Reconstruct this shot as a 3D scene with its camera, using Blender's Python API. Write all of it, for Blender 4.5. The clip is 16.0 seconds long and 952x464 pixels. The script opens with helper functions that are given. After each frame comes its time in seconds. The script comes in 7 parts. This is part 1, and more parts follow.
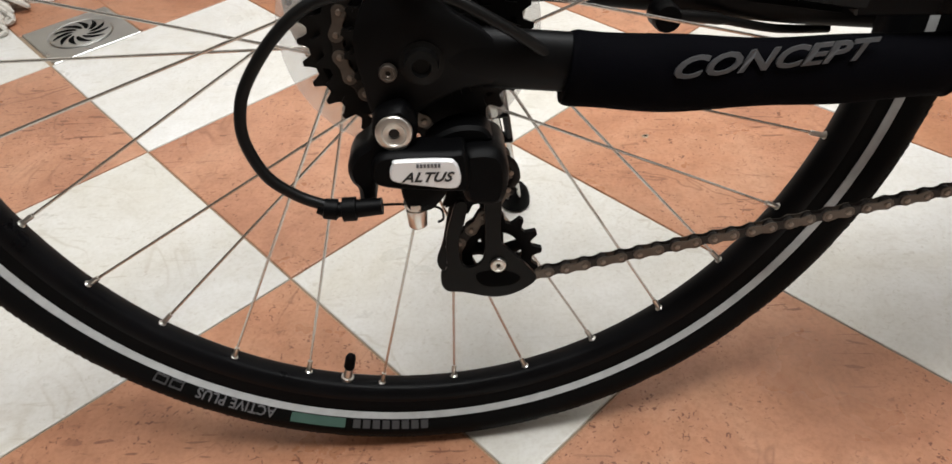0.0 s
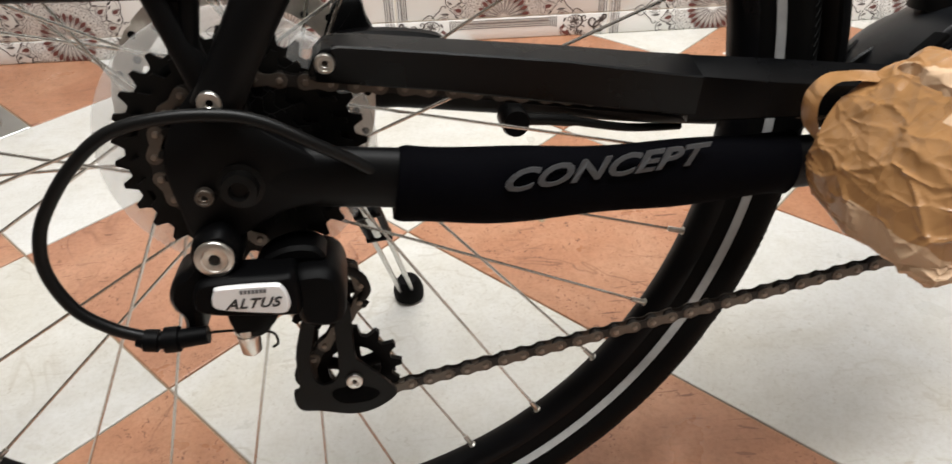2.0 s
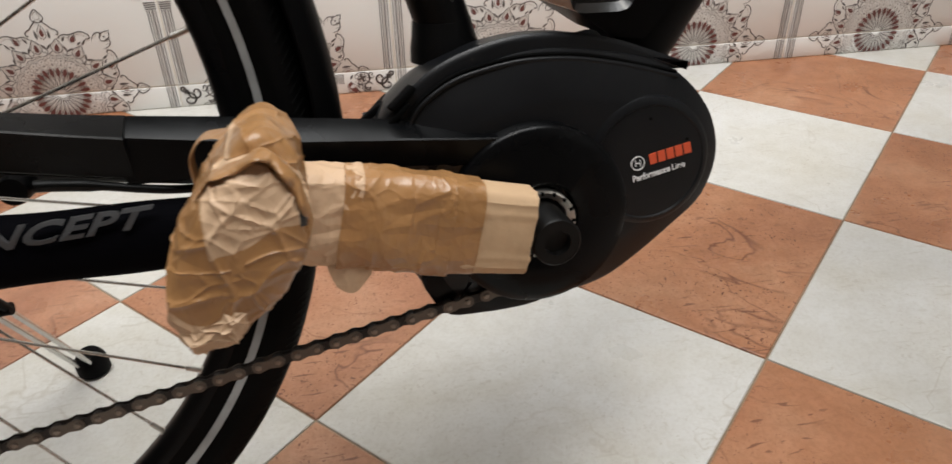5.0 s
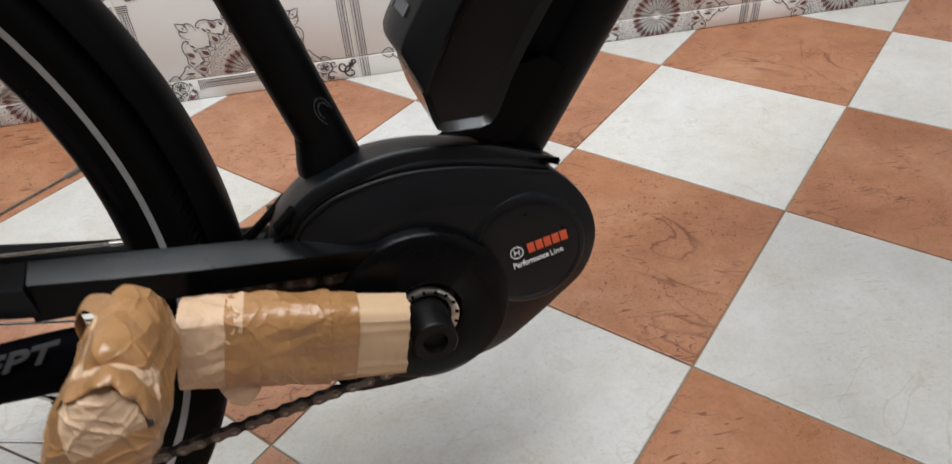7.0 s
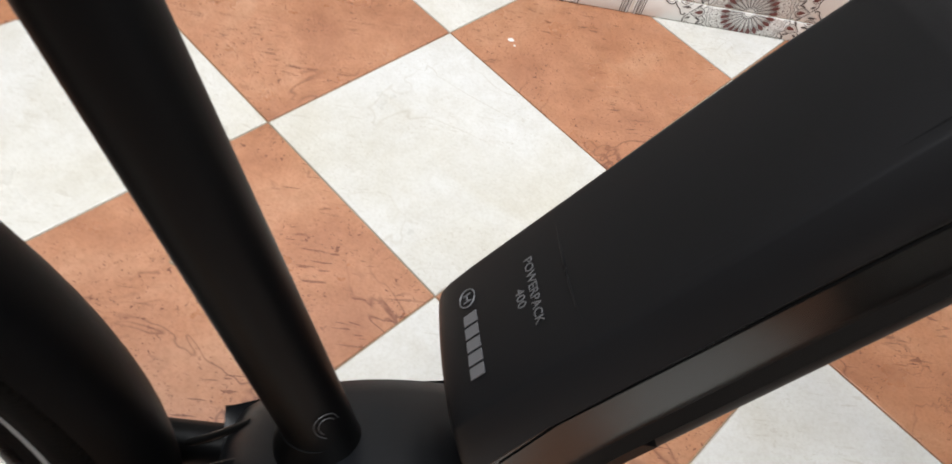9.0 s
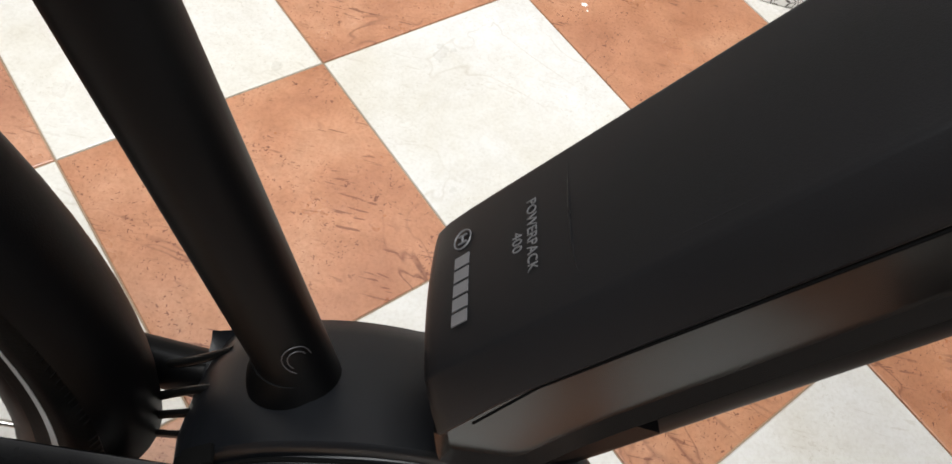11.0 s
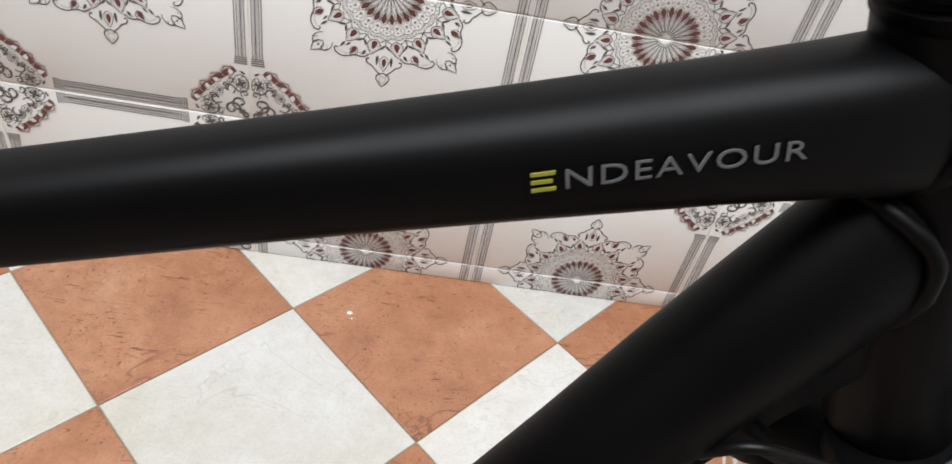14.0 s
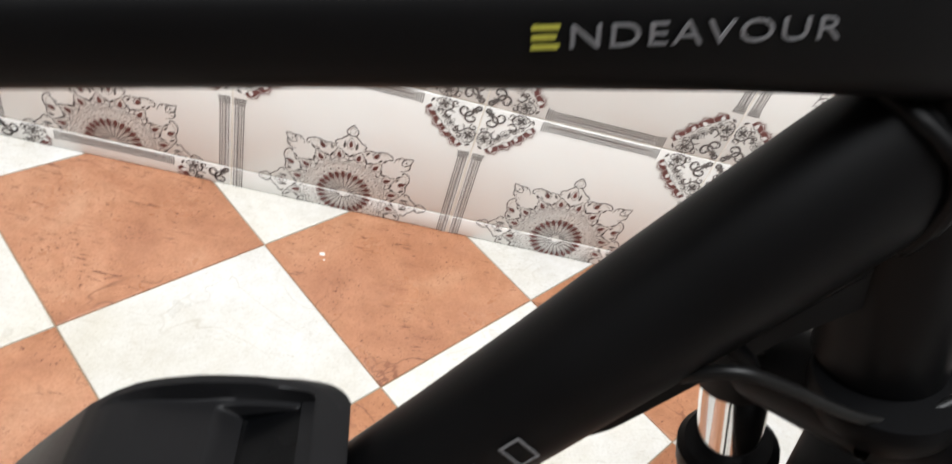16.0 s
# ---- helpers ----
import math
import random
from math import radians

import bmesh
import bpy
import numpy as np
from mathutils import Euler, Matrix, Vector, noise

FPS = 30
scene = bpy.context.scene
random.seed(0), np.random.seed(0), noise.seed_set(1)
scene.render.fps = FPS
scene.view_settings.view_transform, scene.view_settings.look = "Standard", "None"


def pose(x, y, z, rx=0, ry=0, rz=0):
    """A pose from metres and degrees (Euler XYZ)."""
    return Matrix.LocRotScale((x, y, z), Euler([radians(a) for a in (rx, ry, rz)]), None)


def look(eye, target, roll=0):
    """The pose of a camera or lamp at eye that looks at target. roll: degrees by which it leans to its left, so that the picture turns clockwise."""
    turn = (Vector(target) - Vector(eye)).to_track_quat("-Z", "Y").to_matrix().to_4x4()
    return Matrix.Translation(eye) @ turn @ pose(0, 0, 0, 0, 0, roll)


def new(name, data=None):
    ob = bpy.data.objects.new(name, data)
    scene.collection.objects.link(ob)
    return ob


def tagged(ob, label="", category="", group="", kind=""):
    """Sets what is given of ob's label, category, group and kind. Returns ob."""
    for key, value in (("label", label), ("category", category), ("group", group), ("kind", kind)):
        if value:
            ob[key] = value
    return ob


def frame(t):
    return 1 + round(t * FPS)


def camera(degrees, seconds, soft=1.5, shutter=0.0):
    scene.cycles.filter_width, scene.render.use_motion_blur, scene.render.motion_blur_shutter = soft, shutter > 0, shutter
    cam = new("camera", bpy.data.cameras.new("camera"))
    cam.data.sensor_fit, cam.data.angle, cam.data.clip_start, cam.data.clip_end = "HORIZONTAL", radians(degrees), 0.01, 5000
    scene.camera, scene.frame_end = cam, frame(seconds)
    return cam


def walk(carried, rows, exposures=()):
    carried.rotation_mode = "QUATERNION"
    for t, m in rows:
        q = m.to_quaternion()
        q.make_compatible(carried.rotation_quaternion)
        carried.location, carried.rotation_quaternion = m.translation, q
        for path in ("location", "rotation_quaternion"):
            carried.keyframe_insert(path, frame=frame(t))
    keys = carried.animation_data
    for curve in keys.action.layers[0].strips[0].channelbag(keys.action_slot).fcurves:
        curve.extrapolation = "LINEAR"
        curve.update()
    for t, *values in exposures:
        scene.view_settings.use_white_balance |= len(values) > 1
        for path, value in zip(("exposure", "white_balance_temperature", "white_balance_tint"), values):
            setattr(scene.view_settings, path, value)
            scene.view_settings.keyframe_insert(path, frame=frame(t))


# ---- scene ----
cam = camera(65.4, 16.0, 1.5, 0.35)
PATH = [
    (0, (-0.245, -0.542, 0.548), (-0.324, 0.943, -0.789), -3.2),
    (0.5, (-0.245, -0.533, 0.537), (-0.276, 0.97, -0.781), -2.3),
    (1, (-0.239, -0.532, 0.539), (-0.255, 0.973, -0.778), -2.3),
    (1.5, (-0.212, -0.523, 0.548), (-0.198, 1.019, -0.725), -2.7),
    (2, (-0.186, -0.514, 0.557), (-0.109, 1.082, -0.645), -1.9),
    (2.5, (-0.15, -0.513, 0.562), (-0.019, 1.078, -0.642), -1.1),
    (3, (-0.112, -0.521, 0.566), (0.089, 1.09, -0.601), -0.7),
    (3.5, (-0.074, -0.527, 0.563), (0.17, 1.084, -0.596), -1.0),
    (4, (-0.026, -0.533, 0.562), (0.198, 1.095, -0.577), -2.1),
    (4.5, (0.027, -0.535, 0.555), (0.261, 1.109, -0.561), -1.4),
    (5, (0.081, -0.529, 0.546), (0.337, 1.13, -0.543), -1.3),
    (5.2, (0.099, -0.526, 0.538), (0.348, 1.139, -0.542), -2.3),
    (7.3, (0.175, -0.502, 0.727), (0.334, 0.989, -0.598), -5.7),
    (7.5, (0.162, -0.476, 0.78), (0.204, 0.992, -0.577), -4.9),
    (8, (0.141, -0.391, 0.824), (0.259, 1.072, -0.535), 3.2),
    (8.5, (0.138, -0.287, 0.796), (0.283, 1.042, -0.692), 7.2),
    (9, (0.144, -0.205, 0.764), (0.438, 0.938, -0.851), 18.9),
    (9.5, (0.155, -0.175, 0.729), (0.442, 0.911, -0.925), 26.2),
    (9.7, (0.16, -0.177, 0.716), (0.413, 0.926, -0.933), 26.7),
    (12, (0.221, -0.204, 0.798), (0.332, 0.859, -0.893), 15.2),
    (12.5, (0.298, -0.196, 0.863), (0.429, 1.031, -0.711), 14.1),
    (13, (0.365, -0.193, 0.899), (0.471, 1.102, -0.621), 14.7),
    (13.5, (0.396, -0.179, 0.97), (0.528, 1.27, -0.402), 12.8),
    (14, (0.41, -0.164, 0.994), (0.596, 1.335, -0.316), 12.8),
    (14.5, (0.432, -0.152, 1.001), (0.694, 1.354, -0.289), 14.0),
    (15, (0.438, -0.147, 0.997), (0.674, 1.352, -0.305), 14.4),
    (15.5, (0.431, -0.146, 0.994), (0.706, 1.341, -0.315), 16.3),
    (16, (0.416, -0.165, 0.958), (0.674, 1.276, -0.405), 19.3),
]
walk(cam, [(t, look(eye, target, roll)) for t, eye, target, roll in PATH],
     [(0.0, 0.5, 6700, 10), (2.0, 0.5, 6780, 10), (3.5, 0.5, 6780, 10), (5.0, 0.12, 6750, 10), (7.5, 0.05, 6350, 10), (8.1, 0.38, 6380, 10), (9.5, 0.38, 6500, 10), (12.0, 0.55, 6580, 10), (13.0, 0.03, 6500, 10), (14.5, 0.27, 6430, 10), (15.4, 0.36, 6500, 10), (16.0, 0.50, 6500, 10)])

# ---- light: an assumed covered patio, lit by a wide added lamp overhead ----
WALL_Y = 0.83
ROOM_W, ROOM_E, ROOM_S, ROOM_H = -1.55, 1.40, -2.3, 2.75
SKY = (-0.88, 1.25, -1.05, 0.60)          # opening in the ceiling: west, east, south, north

world = bpy.data.worlds.new("sky_world")
scene.world = world
world.use_nodes = True
wn = world.node_tree.nodes
bg = wn["Background"]
sky = wn.new("ShaderNodeTexSky")
sky.sky_type = "NISHITA"
sky.sun_disc = False
sky.sun_elevation, sky.sun_rotation = radians(48), radians(200)
world.node_tree.links.new(sky.outputs["Color"], bg.inputs["Color"])
bg.inputs["Strength"].default_value = 0.12

sun = new("sun", bpy.data.lights.new("sun", "SUN"))
sun.data.energy, sun.data.angle, sun.data.color = 0.5, radians(12), (1.0, 0.96, 0.9)
sun.matrix_world = look((0.3, -1.4, 6.0), (0.55, 0.1, 0))

# added lamp in an assumed ceiling opening, set north so near sides stay dark
lamp = new("unseen_overhead_lamp", bpy.data.lights.new("unseen_overhead_lamp", "AREA"))
lamp.data.shape = "RECTANGLE"
lamp.data.size, lamp.data.size_y = SKY[1] - SKY[0] - 0.1, SKY[3] - SKY[2] - 0.1
lamp.data.energy, lamp.data.color = 87, (0.95, 0.98, 1.0)
lamp.location = ((SKY[0] + SKY[1]) / 2, (SKY[2] + SKY[3]) / 2, ROOM_H + 0.02)
scene.view_settings.exposure = 0.0


# ---- materials ----
def material(name, base, rough=0.5, metal=0.0, spread=0.0, scale=30.0, bump=0.0, bump_scale=200.0, coat=0.0, rough_spread=0.0, spec=0.5):
    """A principled surface with two scales of colour variation, roughness wear and fine relief."""
    m = bpy.data.materials.new(name)
    m.use_nodes = True
    nt = m.node_tree
    b = nt.nodes["Principled BSDF"]
    b.inputs["Base Color"].default_value = (*base, 1)
    b.inputs["Roughness"].default_value = rough
    b.inputs["Metallic"].default_value = metal
    b.inputs["Coat Weight"].default_value = coat
    b.inputs["Specular IOR Level"].default_value = spec
    co = nt.nodes.new("ShaderNodeTexCoord")
    if spread or rough_spread:
        n1 = nt.nodes.new("ShaderNodeTexNoise")
        n1.inputs["Scale"].default_value, n1.inputs["Detail"].default_value = scale, 6
        nt.links.new(co.outputs["Object"], n1.inputs["Vector"])
        if spread:
            mix = nt.nodes.new("ShaderNodeMix")
            mix.data_type = "RGBA"
            mix.inputs[6].default_value = (*[c * (1 - spread) for c in base], 1)
            mix.inputs[7].default_value = (*[min(1, c * (1 + spread)) for c in base], 1)
            nt.links.new(n1.outputs["Fac"], mix.inputs[0])
            nt.links.new(mix.outputs[2], b.inputs["Base Color"])
        if rough_spread:
            mr = nt.nodes.new("ShaderNodeMapRange")
            mr.inputs["From Min"].default_value, mr.inputs["From Max"].default_value = 0.3, 0.7
            mr.inputs["To Min"].default_value, mr.inputs["To Max"].default_value = max(0.02, rough - rough_spread), min(1, rough + rough_spread)
            nt.links.new(n1.outputs["Fac"], mr.inputs["Value"])
            nt.links.new(mr.outputs["Result"], b.inputs["Roughness"])
    if bump:
        n2 = nt.nodes.new("ShaderNodeTexNoise")
        n2.inputs["Scale"].default_value, n2.inputs["Detail"].default_value = bump_scale, 4
        nt.links.new(co.outputs["Object"], n2.inputs["Vector"])
        bp = nt.nodes.new("ShaderNodeBump")
        bp.inputs["Strength"].default_value, bp.inputs["Distance"].default_value = bump, 0.001
        nt.links.new(n2.outputs["Fac"], bp.inputs["Height"])
        nt.links.new(bp.outputs["Normal"], b.inputs["Normal"])
    return m


def creased(name, base, rough, spread, depth, coat=0.0):
    """Crumpled sheet: folds from a stretched cell pattern at two sizes, cloudy tone."""
    m = material(name, base, rough, spread=spread, scale=24, rough_spread=0.08, coat=coat)
    nt = m.node_tree
    co = nt.nodes.new("ShaderNodeTexCoord")
    warp = nt.nodes.new("ShaderNodeTexNoise")
    warp.inputs["Scale"].default_value, warp.inputs["Detail"].default_value = 30, 3
    nt.links.new(co.outputs["Object"], warp.inputs["Vector"])
    mixed = nt.nodes.new("ShaderNodeVectorMath")
    mixed.operation = "MULTIPLY_ADD"
    nt.links.new(warp.outputs["Color"], mixed.inputs[0])
    mixed.inputs[1].default_value = (0.012, 0.012, 0.012)
    nt.links.new(co.outputs["Object"], mixed.inputs[2])
    normal = None
    for scale, stretch, d in ((24, (1, 1, 0.38), 0.042), (46, (0.45, 1, 1.1), 0.021), (95, (1, 0.55, 0.8), 0.0070)):
        mp = nt.nodes.new("ShaderNodeMapping")
        mp.inputs["Scale"].default_value = stretch
        mp.inputs["Rotation"].default_value = (0.3, scale * 0.02, 0.2)
        nt.links.new(mixed.outputs[0], mp.inputs["Vector"])
        fold = nt.nodes.new("ShaderNodeTexVoronoi")
        fold.feature = "DISTANCE_TO_EDGE"
        fold.inputs["Scale"].default_value = scale
        nt.links.new(mp.outputs[0], fold.inputs["Vector"])
        bp = nt.nodes.new("ShaderNodeBump")
        bp.invert = True
        bp.inputs["Strength"].default_value, bp.inputs["Distance"].default_value = depth, d
        nt.links.new(fold.outputs["Distance"], bp.inputs["Height"])
        if normal:
            nt.links.new(normal, bp.inputs["Normal"])
        normal = bp.outputs["Normal"]
    nt.links.new(normal, nt.nodes["Principled BSDF"].inputs["Normal"])
    return m


def ramp(nt, fac, stops):
    r = nt.nodes.new("ShaderNodeValToRGB")
    e = r.color_ramp.elements
    while len(e) < len(stops):
        e.new(0.5)
    for el, (p, c) in zip(e, stops):
        el.position, el.color = p, (*c, 1)
    nt.links.new(fac, r.inputs["Fac"])
    return r.outputs["Color"]


def blend(nt, kind, fac, a, b):
    n = nt.nodes.new("ShaderNodeMix")
    n.data_type, n.blend_type = "RGBA", kind
    for sock, v in ((n.inputs[0], fac), (n.inputs[6], a), (n.inputs[7], b)):
        if isinstance(v, bpy.types.NodeSocket):
            nt.links.new(v, sock)
        elif isinstance(v, tuple):
            sock.default_value = (*v, 1)
        else:
            sock.default_value = v
    return n.outputs[2]


def floor_tile_material(name, low, mid, high, vein, vein_amount, speck, rough):
    """Glazed floor tile: cloudy body, thin veins, small pits; each tile takes its own part of the pattern."""
    m = bpy.data.materials.new(name)
    m.use_nodes = True
    nt = m.node_tree
    b = nt.nodes["Principled BSDF"]
    co, info = nt.nodes.new("ShaderNodeTexCoord"), nt.nodes.new("ShaderNodeObjectInfo")
    sc = nt.nodes.new("ShaderNodeVectorMath")
    sc.operation = "SCALE"
    comb = nt.nodes.new("ShaderNodeCombineXYZ")
    for i in range(3):
        nt.links.new(info.outputs["Random"], comb.inputs[i])
    nt.links.new(comb.outputs[0], sc.inputs[0])
    sc.inputs["Scale"].default_value = 37.0
    add = nt.nodes.new("ShaderNodeVectorMath")
    add.operation = "ADD"
    nt.links.new(co.outputs["Object"], add.inputs[0])
    nt.links.new(sc.outputs[0], add.inputs[1])
    v = add.outputs[0]

    def noise_fac(scale, detail, rough_=0.55, dist=0.0):
        n = nt.nodes.new("ShaderNodeTexNoise")
        n.inputs["Scale"].default_value, n.inputs["Detail"].default_value = scale, detail
        n.inputs["Roughness"].default_value, n.inputs["Distortion"].default_value = rough_, dist
        nt.links.new(v, n.inputs["Vector"])
        return n.outputs["Fac"]

    body = ramp(nt, noise_fac(7, 7, 0.6, 0.6), [(0.3, low), (0.52, mid), (0.75, high)])
    body = blend(nt, "MULTIPLY", 0.12 + 0.5 * speck, body, ramp(nt, noise_fac(38, 6, 0.65), [(0.32, (0.74, 0.71, 0.66)), (0.62, (1, 1, 1))]))
    body = blend(nt, "MULTIPLY", 0.15 + 0.55 * speck, body, ramp(nt, noise_fac(240, 3, 0.6), [(0.34, (0.80, 0.77, 0.73)), (0.56, (1, 1, 1))]))
    body = blend(nt, "MULTIPLY", 0.6, body, ramp(nt, noise_fac(2.6, 3, 0.5, 0.3), [(0.42, (1, 1, 1)), (0.66, (1.0, 0.975, 0.91))]))
    # veins: the narrow zero-band of a distorted noise
    vn = noise_fac(5.5, 3, 0.5, 1.4)
    band = nt.nodes.new("ShaderNodeMath")
    band.operation = "SUBTRACT"
    nt.links.new(vn, band.inputs[0])
    band.inputs[1].default_value = 0.5
    ab = nt.nodes.new("ShaderNodeMath")
    ab.operation = "ABSOLUTE"
    nt.links.new(band.outputs[0], ab.inputs[0])
    veins = ramp(nt, ab.outputs[0], [(0.0, (1, 1, 1)), (0.012, (0, 0, 0))])
    patch = ramp(nt, noise_fac(4, 2), [(0.48, (0, 0, 0)), (0.62, (1, 1, 1))])
    vf = blend(nt, "MULTIPLY", 1.0, veins, patch)
    vm = nt.nodes.new("ShaderNodeMath")
    vm.operation = "MULTIPLY"
    nt.links.new(vf, vm.inputs[0])
    vm.inputs[1].default_value = vein_amount
    body = blend(nt, "MIX", vm.outputs[0], body, vein)
    # pits and short scratches
    pits = ramp(nt, noise_fac(210, 1, 0.4, 1.2), [(0.66, (0, 0, 0)), (0.70, (1, 1, 1))])
    where = ramp(nt, noise_fac(9, 2), [(0.40, (0, 0, 0)), (0.56, (1, 1, 1))])
    pf = blend(nt, "MULTIPLY", 1.0, pits, where)
    pm = nt.nodes.new("ShaderNodeMath")
    pm.operation = "MULTIPLY"
    nt.links.new(pf, pm.inputs[0])
    pm.inputs[1].default_value = speck
    body = blend(nt, "MIX", pm.outputs[0], body, vein)
    # short dark dashes and hair cracks that run two ways
    for turn, wide, fine, cut in ((0.62, 34, 150, 0.665), (-0.55, 16, 190, 0.69)):
        mp = nt.nodes.new("ShaderNodeMapping")
        mp.inputs["Rotation"].default_value = (0, 0, turn)
        mp.inputs["Scale"].default_value = (wide, fine, 40)
        nt.links.new(v, mp.inputs["Vector"])
        dn = nt.nodes.new("ShaderNodeTexNoise")
        dn.inputs["Scale"].default_value, dn.inputs["Detail"].default_value, dn.inputs["Distortion"].default_value = 1.0, 1.0, 0.5
        nt.links.new(mp.outputs[0], dn.inputs["Vector"])
        dash = ramp(nt, dn.outputs["Fac"], [(cut, (0, 0, 0)), (cut + 0.035, (1, 1, 1))])
        df = blend(nt, "MULTIPLY", 1.0, dash, ramp(nt, noise_fac(8, 2), [(0.46, (0, 0, 0)), (0.60, (1, 1, 1))]))
        dm = nt.nodes.new("ShaderNodeMath")
        dm.operation = "MULTIPLY"
        nt.links.new(df, dm.inputs[0])
        dm.inputs[1].default_value = speck * 0.8
        body = blend(nt, "MIX", dm.outputs[0], body, vein)
    # each tile slightly lighter or darker
    tone = nt.nodes.new("ShaderNodeHueSaturation")
    mr = nt.nodes.new("ShaderNodeMapRange")
    mr.inputs["To Min"].default_value, mr.inputs["To Max"].default_value = 0.93, 1.06
    nt.links.new(info.outputs["Random"], mr.inputs["Value"])
    nt.links.new(mr.outputs["Result"], tone.inputs["Value"])
    nt.links.new(body, tone.inputs["Color"])
    sat = nt.nodes.new("ShaderNodeMapRange")
    sat.inputs["To Min"].default_value, sat.inputs["To Max"].default_value = 1.05, 0.93
    nt.links.new(info.outputs["Random"], sat.inputs["Value"])
    nt.links.new(sat.outputs["Result"], tone.inputs["Saturation"])
    nt.links.new(tone.outputs["Color"], b.inputs["Base Color"])
    rr = nt.nodes.new("ShaderNodeMapRange")
    rr.inputs["From Min"].default_value, rr.inputs["From Max"].default_value = 0.3, 0.7
    rr.inputs["To Min"].default_value, rr.inputs["To Max"].default_value = rough - 0.08, rough + 0.12
    nt.links.new(noise_fac(13, 4), rr.inputs["Value"])
    nt.links.new(rr.outputs["Result"], b.inputs["Roughness"])
    bp = nt.nodes.new("ShaderNodeBump")
    bp.inputs["Strength"].default_value, bp.inputs["Distance"].default_value = 0.25, 0.002
    nt.links.new(noise_fac(45, 5), bp.inputs["Height"])
    nt.links.new(bp.outputs["Normal"], b.inputs["Normal"])
    return m


M_WHITE_TILE = floor_tile_material("white_marbled_glaze", (0.562, 0.542, 0.492), (0.608, 0.599, 0.572), (0.645, 0.643, 0.630), (0.36, 0.31, 0.24), 0.36, 0.32, 0.34)
M_RED_TILE = floor_tile_material("terracotta_glaze", (0.33, 0.140, 0.076), (0.425, 0.198, 0.110), (0.50, 0.270, 0.165), (0.13, 0.045, 0.025), 0.8, 0.9, 0.33)
M_GROUT = material("floor_grout", (0.27, 0.20, 0.135), 0.9, spread=0.5, scale=9, bump=0.4)
M_WALL_GLAZE = material("wall_glaze", (0.79, 0.780, 0.750), 0.16, spread=0.012, scale=6, bump=0.05, bump_scale=30, rough_spread=0.04)
M_WALL_GROUT = material("wall_grout", (0.80, 0.74, 0.66), 0.9, spread=0.3, scale=25, bump=0.3)
M_INK = material("printed_ink_dark", (0.105, 0.093, 0.088), 0.3, spread=0.3, scale=60)
M_INK_RED = material("printed_ink_maroon", (0.150, 0.052, 0.046), 0.3, spread=0.35, scale=60)
M_INK_GREY = material("printed_ink_grey", (0.34, 0.30, 0.275), 0.3, spread=0.15, scale=80)
M_INK_PALE = material("printed_ink_pale", (0.73, 0.725, 0.71), 0.3, spread=0.08, scale=80)
# for unseen walls and ceiling: dark so that little light bounces back
M_UNSEEN_PLASTER = material("unseen_dark_plaster", (0.17, 0.145, 0.125), 0.85, spread=0.06, scale=5, bump=0.25, bump_scale=60)
M_FRAME = material("satin_black_paint", (0.0012, 0.0012, 0.0014), 0.46, spread=0.2, scale=14, bump=0.04, bump_scale=900, rough_spread=0.05, spec=0.125)
M_GLOSS = material("gloss_black_plastic", (0.0014, 0.0015, 0.0018), 0.28, spread=0.2, scale=20, rough_spread=0.08, spec=0.12)
M_PLASTIC = material("black_moulded_plastic", (0.0012, 0.0012, 0.0014), 0.46, spread=0.15, scale=25, bump=0.12, bump_scale=1500, spec=0.065)
M_MOTOR = material("satin_motor_plastic", (0.0032, 0.0037, 0.0047), 0.38, spread=0.15, scale=25, bump=0.1, bump_scale=1500, rough_spread=0.05, spec=0.26)
M_BATTERY = material("battery_shell_plastic", (0.0062, 0.0062, 0.0068), 0.42, spread=0.12, scale=18, bump=0.1, bump_scale=1800, rough_spread=0.06, spec=0.16)
M_BATTERY_SIDE = material("battery_side_gloss", (0.0055, 0.0050, 0.0048), 0.2, spread=0.1, scale=18, rough_spread=0.05, spec=0.35)
M_SLEEVE = material("neoprene", (0.0010, 0.0010, 0.0018), 0.75, spread=0.3, scale=40, bump=0.4, bump_scale=1200, spec=0.03)
M_RUBBER = material("tyre_rubber", (0.0015, 0.0015, 0.0015), 0.62, spread=0.35, scale=50, bump=0.25, bump_scale=700, spec=0.08)
M_CABLE = material("cable_sheath", (0.003, 0.003, 0.003), 0.38, spread=0.2, scale=60, spec=0.18)
M_RIM = material("anodised_black_rim", (0.0025, 0.0025, 0.003), 0.34, spread=0.35, scale=35, rough_spread=0.08, spec=0.1)
M_REFLEX = material("reflective_strip", (0.36, 0.37, 0.37), 0.45, spread=0.3, scale=90, bump=0.3, bump_scale=500)
M_STEEL = material("spoke_steel", (0.56, 0.55, 0.52), 0.26, 1.0, spread=0.2, scale=40)
M_BOLT = material("bolt_steel", (0.60, 0.58, 0.54), 0.28, 1.0, spread=0.2, scale=200)
M_CHROME = material("chrome", (0.75, 0.74, 0.72), 0.08, 1.0)
M_DARK_STEEL = material("blackened_steel", (0.005, 0.0047, 0.0044), 0.42, 0.3, spread=0.4, scale=60, rough_spread=0.1, spec=0.2)
M_CHAIN = material("oiled_chain_steel", (0.105, 0.088, 0.074), 0.40, 0.8, spread=0.6, scale=120, rough_spread=0.12)
M_PIN = material("worn_pin_steel", (0.22, 0.185, 0.155), 0.35, 0.9, spread=0.4, scale=150)
M_CHAIN_DARK = material("chain_inner_steel", (0.020, 0.017, 0.015), 0.5, 0.6, spread=0.5, scale=120)
M_SILVER = material("silver_plate", (0.74, 0.74, 0.74), 0.36, 0.35, spread=0.04, scale=60)
